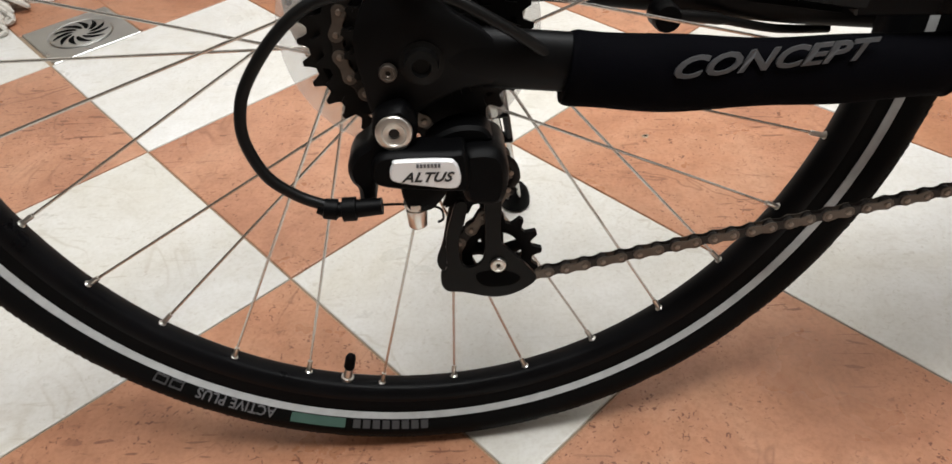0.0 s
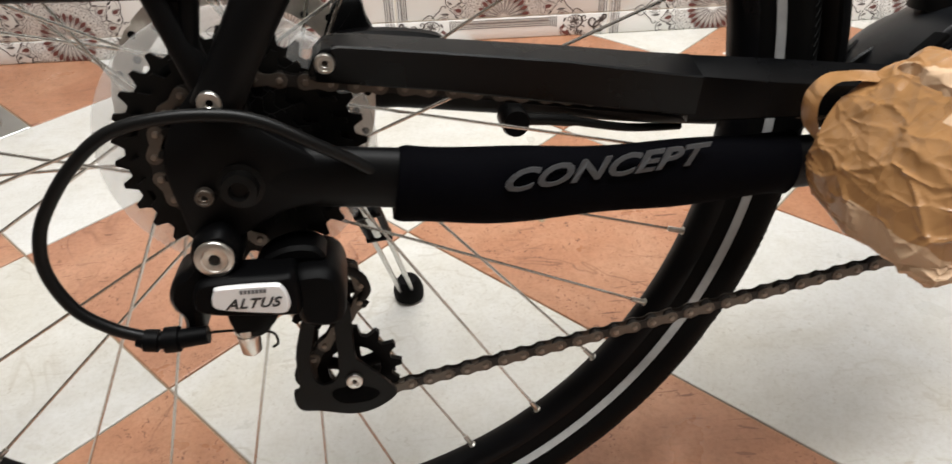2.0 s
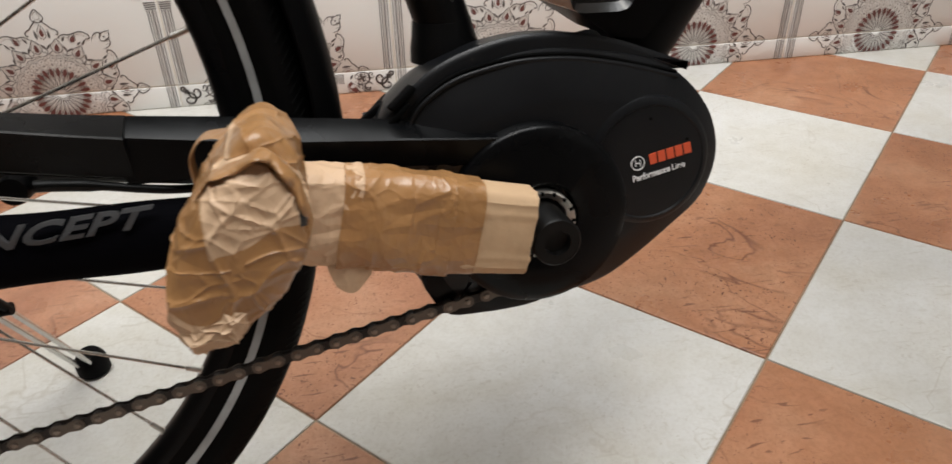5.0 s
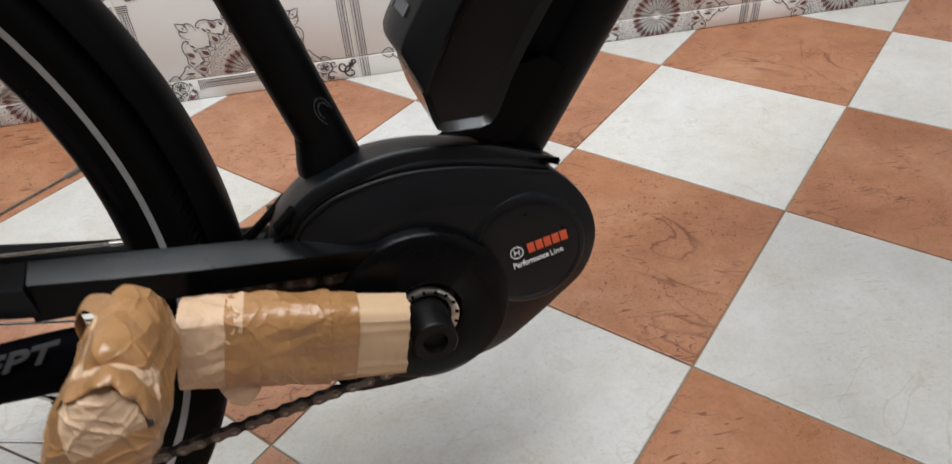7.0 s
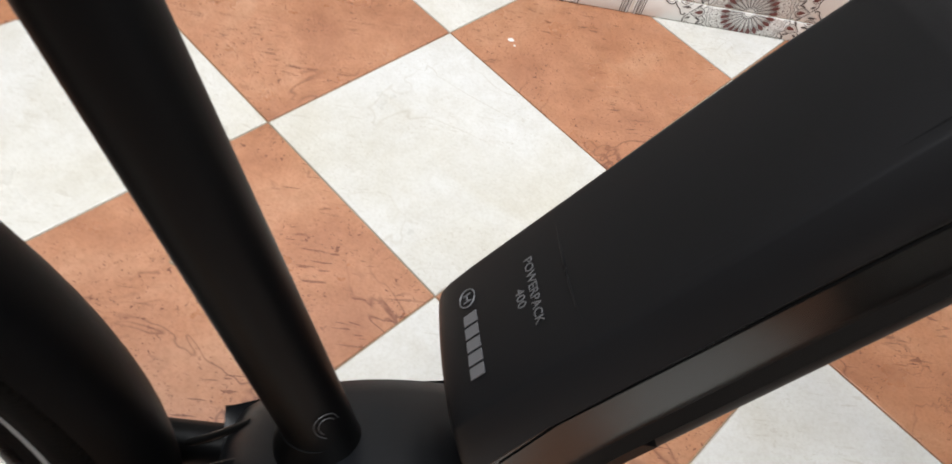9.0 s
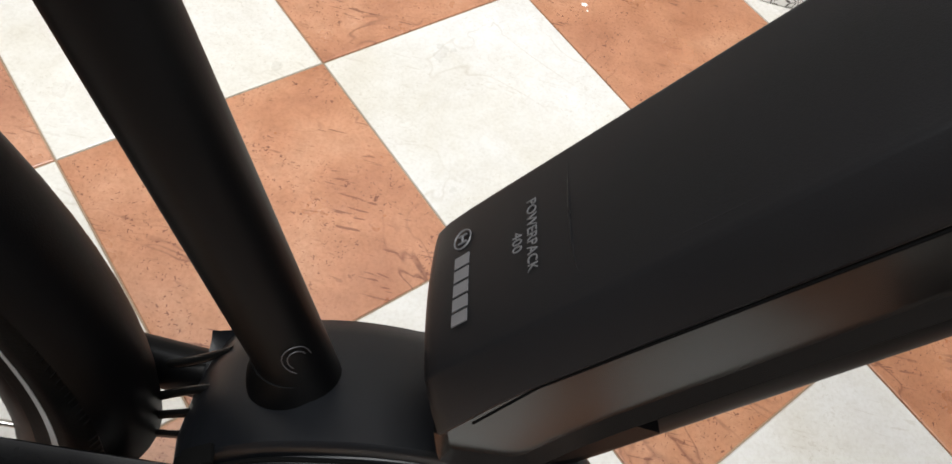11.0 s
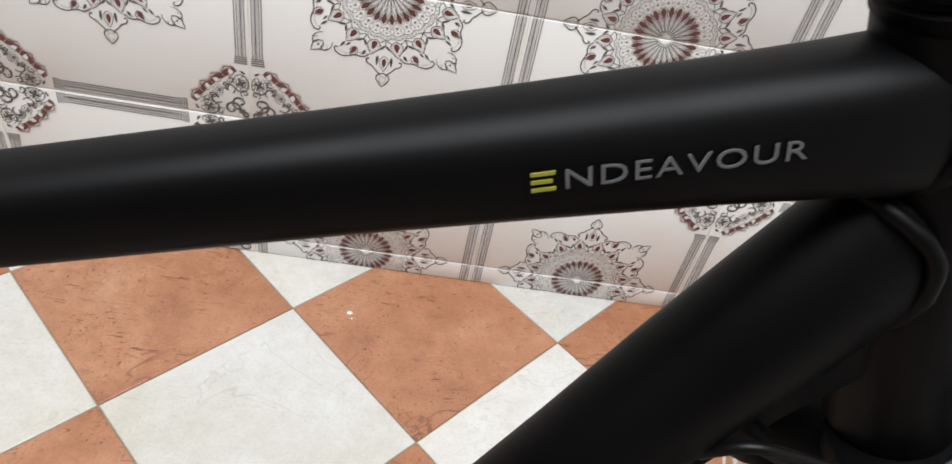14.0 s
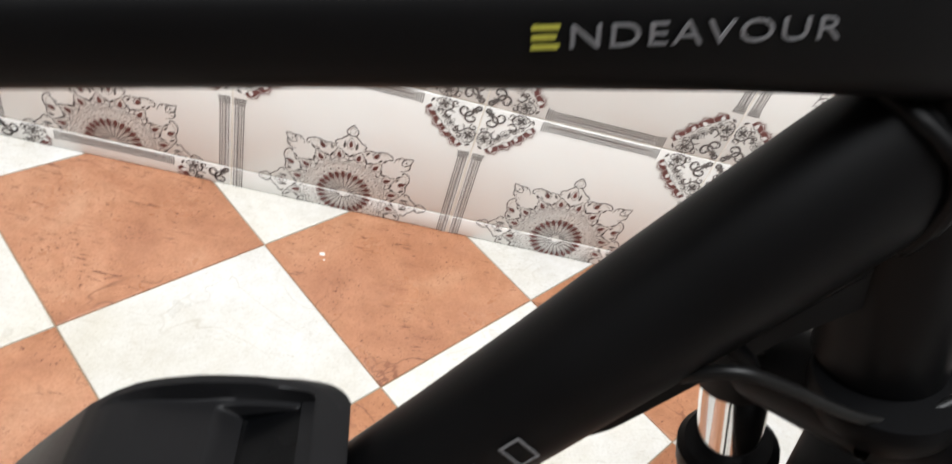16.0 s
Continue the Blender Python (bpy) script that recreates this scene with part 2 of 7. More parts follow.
M_PAPER = creased("kraft_paper", (0.52, 0.350, 0.220), 0.58, 0.14, 0.18)
M_TAPE = creased("brown_packing_tape", (0.320, 0.163, 0.063), 0.34, 0.24, 0.14, 0.22)
M_CARD = material("corrugated_card", (0.47, 0.315, 0.185), 0.8, spread=0.14, scale=35, bump=0.3, bump_scale=150)
M_LOGO_GREY = material("decal_grey", (0.095, 0.095, 0.10), 0.5, spread=0.1, scale=90)
M_LOGO_DIM = material("decal_dark_grey", (0.037, 0.037, 0.039), 0.45, spread=0.1, scale=90)
M_LOGO_MID = material("decal_mid_grey", (0.085, 0.085, 0.088), 0.5, spread=0.1, scale=90)
M_LOGO_WHITE = material("decal_white", (0.72, 0.72, 0.72), 0.5)
M_LOGO_ORANGE = material("decal_orange_red", (0.62, 0.085, 0.03), 0.5)
M_LOGO_LIME = material("decal_lime", (0.26, 0.25, 0.03), 0.5)
M_LOGO_GREEN = material("decal_green", (0.036, 0.085, 0.068), 0.6, spread=0.15, scale=90)
M_BLACK_INK = material("black_ink", (0.015, 0.015, 0.015), 0.5)
M_YELLOW = material("yellow_sticker", (0.62, 0.36, 0.02), 0.45, spread=0.08, scale=40)
M_PALE_STICKER = material("grey_sticker", (0.45, 0.45, 0.46), 0.5, spread=0.15, scale=300)
M_DRAIN = material("stainless_drain", (0.42, 0.42, 0.40), 0.34, 0.85, spread=0.25, scale=18, rough_spread=0.1)
# near-black laid on solid faces for the shade inside holes and gaps
M_DARK = material("hollow_shade", (0.002, 0.002, 0.002), 0.9, spec=0.05)
M_ROPE = material("mop_cotton", (0.50, 0.47, 0.42), 0.95, spread=0.35, scale=70, bump=0.6, bump_scale=350)
M_LED = material("headlight_lens", (0.8, 0.86, 0.9), 0.06)
_e = M_LED.node_tree.nodes["Principled BSDF"]
_e.inputs["Emission Color"].default_value, _e.inputs["Emission Strength"].default_value = (0.75, 0.88, 1.0, 1), 1.2
M_CLEAR = bpy.data.materials.new("clear_plastic")
M_CLEAR.use_nodes = True
_b = M_CLEAR.node_tree.nodes["Principled BSDF"]
_b.inputs["Base Color"].default_value = (0.86, 0.86, 0.84, 1)
_b.inputs["Roughness"].default_value = 0.12
_b.inputs["IOR"].default_value = 1.35
_b.inputs["Alpha"].default_value = 0.26


# ---- building helpers ----
def mesh_of(bm, name, smooth=True, angle=40):
    bmesh.ops.recalc_face_normals(bm, faces=bm.faces)
    me = bpy.data.meshes.new(name)
    if smooth:
        lim = radians(angle)
        for f in bm.faces:
            f.smooth = True
        for e in bm.edges:
            if len(e.link_faces) == 2 and e.calc_face_angle(0) > lim:
                e.smooth = False
    bm.to_mesh(me)
    bm.free()
    return me


def part(name, bm, mat, parent, label="", smooth=True, angle=40):
    """Link a bmesh as one mesh object under a thing or a part."""
    ob = new(name, mesh_of(bm, name, smooth, angle) if isinstance(bm, bmesh.types.BMesh) else bm)
    if mat and not ob.data.materials:
        ob.data.materials.append(mat)
    ob.parent = parent
    return tagged(ob, label=label)


def ring_frame(d, up):
    d = d.normalized()
    a = up - d * up.dot(d)
    if a.length < 1e-5:
        a = Vector((1, 0, 0)) - d * d.x
    a.normalize()
    return a, d.cross(a)


def sweep(bm, pts, radii, seg=16, up=(0, 1, 0), caps=True, power=2.0, closed=False):
    """A tube along pts. radii: one number, a pair (along up, across), or a list of either. power above 2 squares the section off."""
    pts = [Vector(p) for p in pts]
    n = len(pts)
    if not isinstance(radii, list):
        radii = [radii] * n
    rings = []
    for i, p in enumerate(pts):
        a = pts[(i - 1) % n] if closed or i else pts[i]
        b = pts[(i + 1) % n] if closed or i < n - 1 else pts[i]
        u, v = ring_frame(b - a, Vector(up))
        r = radii[i]
        ru, rv = r if isinstance(r, tuple) else (r, r)
        ring = []
        for k in range(seg):
            t = 2 * math.pi * k / seg
            c, s = math.cos(t), math.sin(t)
            c = math.copysign(abs(c) ** (2 / power), c)
            s = math.copysign(abs(s) ** (2 / power), s)
            ring.append(bm.verts.new(p + u * c * ru + v * s * rv))
        rings.append(ring)
    for i in range(n if closed else n - 1):
        r0, r1 = rings[i], rings[(i + 1) % n]
        for k in range(seg):
            bm.faces.new((r0[k], r0[(k + 1) % seg], r1[(k + 1) % seg], r1[k]))
    if caps and not closed:
        bm.faces.new(rings[0][::-1])
        bm.faces.new(rings[-1])
    return bm


def smooth_path(pts, per=8):
    """Catmull-Rom points through pts."""
    pts = [Vector(p) for p in pts]
    out = []
    for i in range(len(pts) - 1):
        p0, p1, p2, p3 = pts[max(i - 1, 0)], pts[i], pts[i + 1], pts[min(i + 2, len(pts) - 1)]
        for k in range(per):
            t = k / per
            out.append(0.5 * (2 * p1 + (p2 - p0) * t + (2 * p0 - 5 * p1 + 4 * p2 - p3) * t * t + (3 * p1 - p0 - 3 * p2 + p3) * t ** 3))
    return out + [pts[-1]]


def lathe(bm, profile, centre, axis="y", seg=48, start=0.0, sweep_deg=360.0, closed=True):
    """profile: (radius, height along the axis). closed: the profile is a closed loop."""
    c = Vector(centre)
    full = sweep_deg >= 359.9
    rings = []
    for k in range(seg + (0 if full else 1)):
        t = radians(start + sweep_deg * k / seg)
        ct, st = math.cos(t), math.sin(t)
        ring = []
        for r, h in profile:
            if axis == "y":
                p = Vector((r * ct, h, r * st))
            elif axis == "z":
                p = Vector((r * ct, r * st, h))
            else:
                p = Vector((h, r * ct, r * st))
            ring.append(bm.verts.new(c + p))
        rings.append(ring)
    m = len(profile)
    for k in range(len(rings) if full else len(rings) - 1):
        a, b = rings[k], rings[(k + 1) % len(rings)]
        for j in range(m if closed else m - 1):
            bm.faces.new((a[j], a[(j + 1) % m], b[(j + 1) % m], b[j]))
    if not full and closed:
        bm.faces.new(rings[0])
        bm.faces.new(rings[-1][::-1])
    return bm


def disc_stack(bm, centre, layers, seg=32, axis="y"):
    """A turned solid: layers of (radius, height) from end to end, closed by caps."""
    prof = [(max(r, 1e-4), h) for r, h in layers]
    return lathe(bm, [(1e-4, prof[0][1])] + prof + [(1e-4, prof[-1][1])], centre, axis, seg, closed=False)


def slab(bm, outline, layers):
    """Outline of (x, z) points, extruded along y through layers of (y, inset); the ends are closed."""
    n = len(outline)
    pts = [Vector((x, 0, z)) for x, z in outline]
    area = sum(pts[i].x * pts[(i + 1) % n].z - pts[(i + 1) % n].x * pts[i].z for i in range(n))
    sign = 1 if area > 0 else -1
    norms = []
    for i in range(n):
        e = pts[(i + 1) % n] - pts[i - 1]
        norms.append(Vector((e.z, 0, -e.x)).normalized() * sign)
    rings = [[bm.verts.new(Vector((p.x, y, p.z)) - nn * inset) for p, nn in zip(pts, norms)] for y, inset in layers]
    for a, b in zip(rings, rings[1:]):
        for i in range(n):
            bm.faces.new((a[i], a[(i + 1) % n], b[(i + 1) % n], b[i]))
    bm.faces.new(rings[0])
    bm.faces.new(rings[-1][::-1])
    return bm


def rounded(points, per=6):
    """A closed smooth outline through (x, z) points."""
    n = len(points)
    out = []
    P = [Vector(p) for p in points]
    for i in range(n):
        p0, p1, p2, p3 = P[i - 1], P[i], P[(i + 1) % n], P[(i + 2) % n]
        for k in range(per):
            t = k / per
            out.append(0.5 * (2 * p1 + (p2 - p0) * t + (2 * p0 - 5 * p1 + 4 * p2 - p3) * t * t + (3 * p1 - p0 - 3 * p2 + p3) * t ** 3))
    return [(p.x, p.y) for p in out]


def block(bm, m, size, bevel=0.0, seg=2):
    """A box of that size at the pose m, with rounded edges."""
    r = bmesh.ops.create_cube(bm, size=1.0, matrix=m @ Matrix.Diagonal((*size, 1)))
    if bevel:
        vs = set(r["verts"])
        es = [e for e in bm.edges if e.verts[0] in vs and e.verts[1] in vs]
        bmesh.ops.bevel(bm, geom=es, offset=bevel, segments=seg, affect="EDGES", profile=0.5)
    return bm


def lettering(text, height, spacing=1.0, shear=0.0, depth=0.0003, bold=0.0):
    """A mesh of raised letters: x along the line from 0, y up, centred on the line's height."""
    cu = bpy.data.curves.new("lettering", "FONT")
    cu.body, cu.size, cu.space_character, cu.shear, cu.extrude, cu.offset = text, height / 0.7, spacing, shear, depth, bold * height
    cu.resolution_u = 3
    ob = bpy.data.objects.new("lettering", cu)
    scene.collection.objects.link(ob)
    dg = bpy.context.evaluated_depsgraph_get()
    me = bpy.data.meshes.new_from_object(ob.evaluated_get(dg))
    bpy.data.objects.remove(ob)
    for v in me.vertices:
        v.co.y -= height / 2
    return me


def glyph_bars(count, height, width, gap, stroke=0.0, depth=0.0003):
    """Plain marks, one for each letter of a name that is not spelled out: solid bars, or thin frames when stroke is given."""
    bm = bmesh.new()
    x = 0.0
    for _ in range(count):
        if stroke:
            for cx, cy, sx, sy in ((x + stroke / 2, 0, stroke, height), (x + width - stroke / 2, 0, stroke, height),
                                   (x + width / 2, height / 2 - stroke / 2, width - 2 * stroke, stroke), (x + width / 2, stroke / 2 - height / 2, width - 2 * stroke, stroke)):
                block(bm, pose(cx, cy, 0), (sx, sy, 2 * depth))
        else:
            block(bm, pose(x + width / 2, 0, 0), (width, height, 2 * depth))
        x += width + gap
    return bm


def mesh_to_bm(me):
    bm = bmesh.new()
    bm.from_mesh(me)
    return bm


def on_plane(bm, origin, right, upward):
    """Carry a flat mesh (x, y, z) to a plane: origin + x*right + y*upward + z*normal."""
    r, u = Vector(right).normalized(), Vector(upward).normalized()
    n = r.cross(u)
    for v in bm.verts:
        v.co = Vector(origin) + r * v.co.x + u * v.co.y + n * v.co.z
    return bm


def circle_pts(n, r, start=0.0):
    return [(r * math.cos(start + 2 * math.pi * k / n), r * math.sin(start + 2 * math.pi * k / n)) for k in range(n)]


# ---- the place: tiled floor, tiled walls; unseen closing walls and ceiling ----
def box_part(name, lo, hi, mat, parent=None, label=""):
    bm = bmesh.new()
    lo, hi = Vector(lo), Vector(hi)
    block(bm, pose(*((lo + hi) / 2)), tuple(hi - lo))
    return part(name, bm, mat, parent, label, smooth=False)


floor = tagged(box_part("floor", (ROOM_W - 0.1, ROOM_S - 0.1, -0.12), (ROOM_E + 0.1, WALL_Y + 0.1, -0.0022), M_GROUT),
               "chequered floor of white marbled and terracotta tiles with worn grout", "floor", kind="structure")
wall_north = tagged(box_part("wall_north", (ROOM_W, WALL_Y + 0.0022, -0.002), (ROOM_E + 0.1, WALL_Y + 0.11, ROOM_H), M_WALL_GROUT),
                    "white wall clad with glazed tiles printed with dark rosettes", "wall", kind="structure")
wall_pier = tagged(box_part("wall_pier", (ROOM_W, 0.70, -0.002), (-1.048, WALL_Y + 0.008, ROOM_H), M_WALL_GROUT),
                   "short return wall clad with printed glazed tiles", "wall", kind="structure")
# west and south walls are unseen, added dark to hold back bounced light
unseen_wall_west = tagged(box_part("unseen_wall_west", (ROOM_W - 0.1, ROOM_S, -0.002), (ROOM_W, WALL_Y + 0.11, ROOM_H), M_UNSEEN_PLASTER), "unseen plain wall added to close the place, dark against bounced light", "wall", kind="structure")
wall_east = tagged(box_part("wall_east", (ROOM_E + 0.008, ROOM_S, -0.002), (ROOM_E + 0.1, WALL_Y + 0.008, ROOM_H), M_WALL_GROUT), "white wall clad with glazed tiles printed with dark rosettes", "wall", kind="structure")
unseen_wall_south = tagged(box_part("unseen_wall_south", (ROOM_W - 0.1, ROOM_S - 0.1, -0.002), (ROOM_E + 0.1, ROOM_S, ROOM_H), M_UNSEEN_PLASTER), "unseen plain wall added to close the place, dark against bounced light", "wall", kind="structure")
# unseen ceiling, added to frame the lamp and dark against bounce
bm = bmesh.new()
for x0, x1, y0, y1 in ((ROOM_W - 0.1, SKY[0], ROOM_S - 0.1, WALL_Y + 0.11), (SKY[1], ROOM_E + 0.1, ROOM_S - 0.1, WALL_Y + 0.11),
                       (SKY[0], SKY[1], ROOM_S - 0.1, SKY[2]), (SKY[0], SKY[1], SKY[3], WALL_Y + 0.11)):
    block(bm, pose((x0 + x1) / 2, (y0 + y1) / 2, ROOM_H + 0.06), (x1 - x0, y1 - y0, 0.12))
tagged(part("ceiling", bm, M_UNSEEN_PLASTER, None, smooth=False), "unseen dark ceiling added round the opening of the overhead lamp", "ceiling", kind="structure")

SPECKS = [(-0.065, 0.242, 0.0060, M_GROUT, 1), (-0.065, 0.2425, 0.0034, M_WALL_GLAZE, 2), (0.333, 0.712, 0.0055, M_WALL_GLAZE, 3), (0.338, 0.700, 0.0022, M_WALL_GLAZE, 4)]

# floor tiles, laid at 45 degrees; half a diagonal is D
D = 0.21213 * 1.11
SIDE = D * math.sqrt(2)
GAP = 0.0022


def tile_mesh(poly, name, mat):
    """A tile of that outline (counter-clockwise, about its own centre) with a worn, rounded arris."""
    bm = bmesh.new()
    n = len(poly)
    P = [Vector((x, y, 0)) for x, y in poly]
    c = sum(P, Vector()) / n

    def ring(inset, z):
        return [bm.verts.new(p + (c - p).normalized() * inset + Vector((0, 0, z))) for p in P]

    rs = [ring(0, -0.008), ring(0, -0.0012), ring(0.0007, -0.0004), ring(0.0022, 0.0)]
    for a, b in zip(rs, rs[1:]):
        for i in range(n):
            bm.faces.new((a[i], a[(i + 1) % n], b[(i + 1) % n], b[i]))
    bm.faces.new(rs[-1])
    me = mesh_of(bm, name, False)
    me.materials.append(mat)
    return me


def clip_poly(poly, axis, limit, keep_below):
    out = []
    for (a, b) in zip(poly, poly[1:] + poly[:1]):
        ia, ib = ((a[axis] <= limit) == keep_below), ((b[axis] <= limit) == keep_below)
        if ia:
            out.append(a)
        if ia != ib:
            t = (limit - a[axis]) / (b[axis] - a[axis])
            out.append(tuple(a[i] + t * (b[i] - a[i]) for i in range(2)))
    return out


def clip_half(poly, nx, ny, d):
    """Keep the part with nx*x + ny*y <= d."""
    out = []
    for a, b in zip(poly, poly[1:] + poly[:1]):
        fa, fb = nx * a[0] + ny * a[1] - d, nx * b[0] + ny * b[1] - d
        if fa <= 0:
            out.append(a)
        if (fa <= 0) != (fb <= 0):
            t = fa / (fa - fb)
            out.append((a[0] + t * (b[0] - a[0]), a[1] + t * (b[1] - a[1])))
    return out


H = D - GAP / math.sqrt(2)
diamond = [(H, 0), (0, H), (-H, 0), (0, -H)]
FULL = {True: tile_mesh(diamond, "floor_tile_white", M_WHITE_TILE), False: tile_mesh(diamond, "floor_tile_red", M_RED_TILE)}
DRAIN_C, DRAIN_S = (-4 * D + 0.006, 2 * D + 0.102), 0.142      # drain centre and side, square to the tiles


def lay_floor_tile(a, b):
    cx, cy = a * D, b * D
    white = b % 2 == 0
    poly = [(x + cx, y + cy) for x, y in diamond]
    cut = poly
    for axis, lim, below in ((1, WALL_Y + 0.004, True), (1, ROOM_S, False), (0, ROOM_W, False), (0, ROOM_E, True)):
        cut = clip_poly(cut, axis, lim, below) if cut else cut
    if len(cut) < 3:
        return
    shapes = [cut]
    if (a, b) == (-4, 3):
        # the tile is cut round the drain in its lower corner
        g = DRAIN_S / 2 + 0.004
        r = math.sqrt(0.5)
        u, v = r * (DRAIN_C[0] + DRAIN_C[1]), r * (-DRAIN_C[0] + DRAIN_C[1])
        shapes = [clip_half(cut, -r, -r, -(u + g)), clip_half(clip_half(cut, r, r, u + g), r, -r, -(v + g))]
    for s in shapes:
        if len(s) < 3:
            continue
        me = FULL[white] if s == poly else tile_mesh([(x - cx, y - cy) for x, y in s], "floor_tile_cut", M_WHITE_TILE if white else M_RED_TILE)
        ob = new("tile", me)
        ob.parent = floor
        ob.matrix_basis = pose(cx, cy, 0)


for b in range(-10, 5):
    for a in range(-7, 11):
        if (a + b) % 2:
            lay_floor_tile(a, b)

# chips and paint specks on the glaze
def speck(x, y, r, mat, seed):
    rnd = random.Random(seed)
    bm = bmesh.new()
    ring = [(r * rnd.uniform(0.6, 1.15) * math.cos(2 * math.pi * k / 14), r * rnd.uniform(0.5, 1.0) * math.sin(2 * math.pi * k / 14)) for k in range(14)]
    top = [bm.verts.new((a * 0.8, b * 0.8, 0.0007)) for a, b in ring]
    low = [bm.verts.new((a, b, 0.0001)) for a, b in ring]
    for k in range(14):
        bm.faces.new((low[k], low[(k + 1) % 14], top[(k + 1) % 14], top[k]))
    bm.faces.new(top)
    ob = part("speck", bm, mat, floor, smooth=False)
    ob.matrix_basis = pose(x, y, 0)


for x, y, r, mat, sd in SPECKS:
    speck(x, y, r, mat, sd)

# ---- printed wall tiles: 0.40 by 0.25, a half rosette on one long edge, quarter stars on the other corners ----
TW, TH = 0.3985, 0.25


class Ink:
    """Flat ribbons and patches in the plane of a tile; height keeps them in layers."""

    def __init__(self):
        self.bms = {}

    def bm(self, mat):
        if mat.name not in self.bms:
            self.bms[mat.name] = (bmesh.new(), mat)
        return self.bms[mat.name][0]

    def line(self, pts, width, mat, closed=False, h=0.0007, taper=False):
        bm = self.bm(mat)
        P = [Vector((x, y, 0)) for x, y in pts]
        n = len(P)
        rows = []
        for i in range(n):
            a = P[i - 1] if (closed or i) else P[i]
            b = P[(i + 1) % n] if (closed or i < n - 1) else P[i]
            d = b - a
            if d.length < 1e-9:
                d = Vector((1, 0, 0))
            nn = Vector((-d.y, d.x, 0)).normalized() * width / 2
            if taper:
                nn *= 0.35 + 0.65 * math.sin(math.pi * (i + 0.5) / n)
            up = Vector((0, 0, h))
            rows.append((bm.verts.new(P[i] - nn + up), bm.verts.new(P[i] + nn + up)))
        for i in range(n if closed else n - 1):
            a, b = rows[i], rows[(i + 1) % n]
            bm.faces.new((a[0], b[0], b[1], a[1]))

    def patch(self, pts, mat, h=0.0004):
        bm = self.bm(mat)
        bm.faces.new([bm.verts.new((x, y, h)) for x, y in pts])

    def curl(self, x, y, ang, size, width, mat, turn=1):
        """A scroll that starts at (x, y) heading ang and winds in on itself."""
        pts = []
        for k in range(15):
            t = k / 14
            pts.append((x, y))
            step = size * (1.15 - 0.85 * t) * 0.16
            x, y = x + math.cos(ang) * step, y + math.sin(ang) * step
            ang += turn * (0.12 + 0.55 * t)
        self.line(pts, width, mat, taper=True)


def polar(r, t):
    return (r * math.cos(t), r * math.sin(t))


def leaf(cx, cy, ang, length, width, n=7):
    """A pointed leaf outline from its base at (cx, cy)."""
    out = []
    for s in (1, -1):
        for k in range(n) if s > 0 else range(n, 0, -1):
            t = k / n
            w = s * width / 2 * math.sin(math.pi * t ** 0.8) * (1 - 0.25 * t)
            u = length * t
            out.append((cx + u * math.cos(ang) - w * math.sin(ang), cy + u * math.sin(ang) + w * math.cos(ang)))
    return out


def heart(cx, cy, ang, length, width):
    """A heart outline with its point at the far end."""
    out = []
    for k in range(24):
        t = 2 * math.pi * k / 24
        u = 0.5 - 0.5 * math.cos(t)
        w = width / 2 * math.sin(t) * (1.25 - u) * 1.05
        u = length * (u - 0.16 * (1 - u) * math.cos(t / 2) ** 8)
        out.append((cx + u * math.cos(ang) - w * math.sin(ang), cy + u * math.sin(ang) + w * math.cos(ang)))
    return out


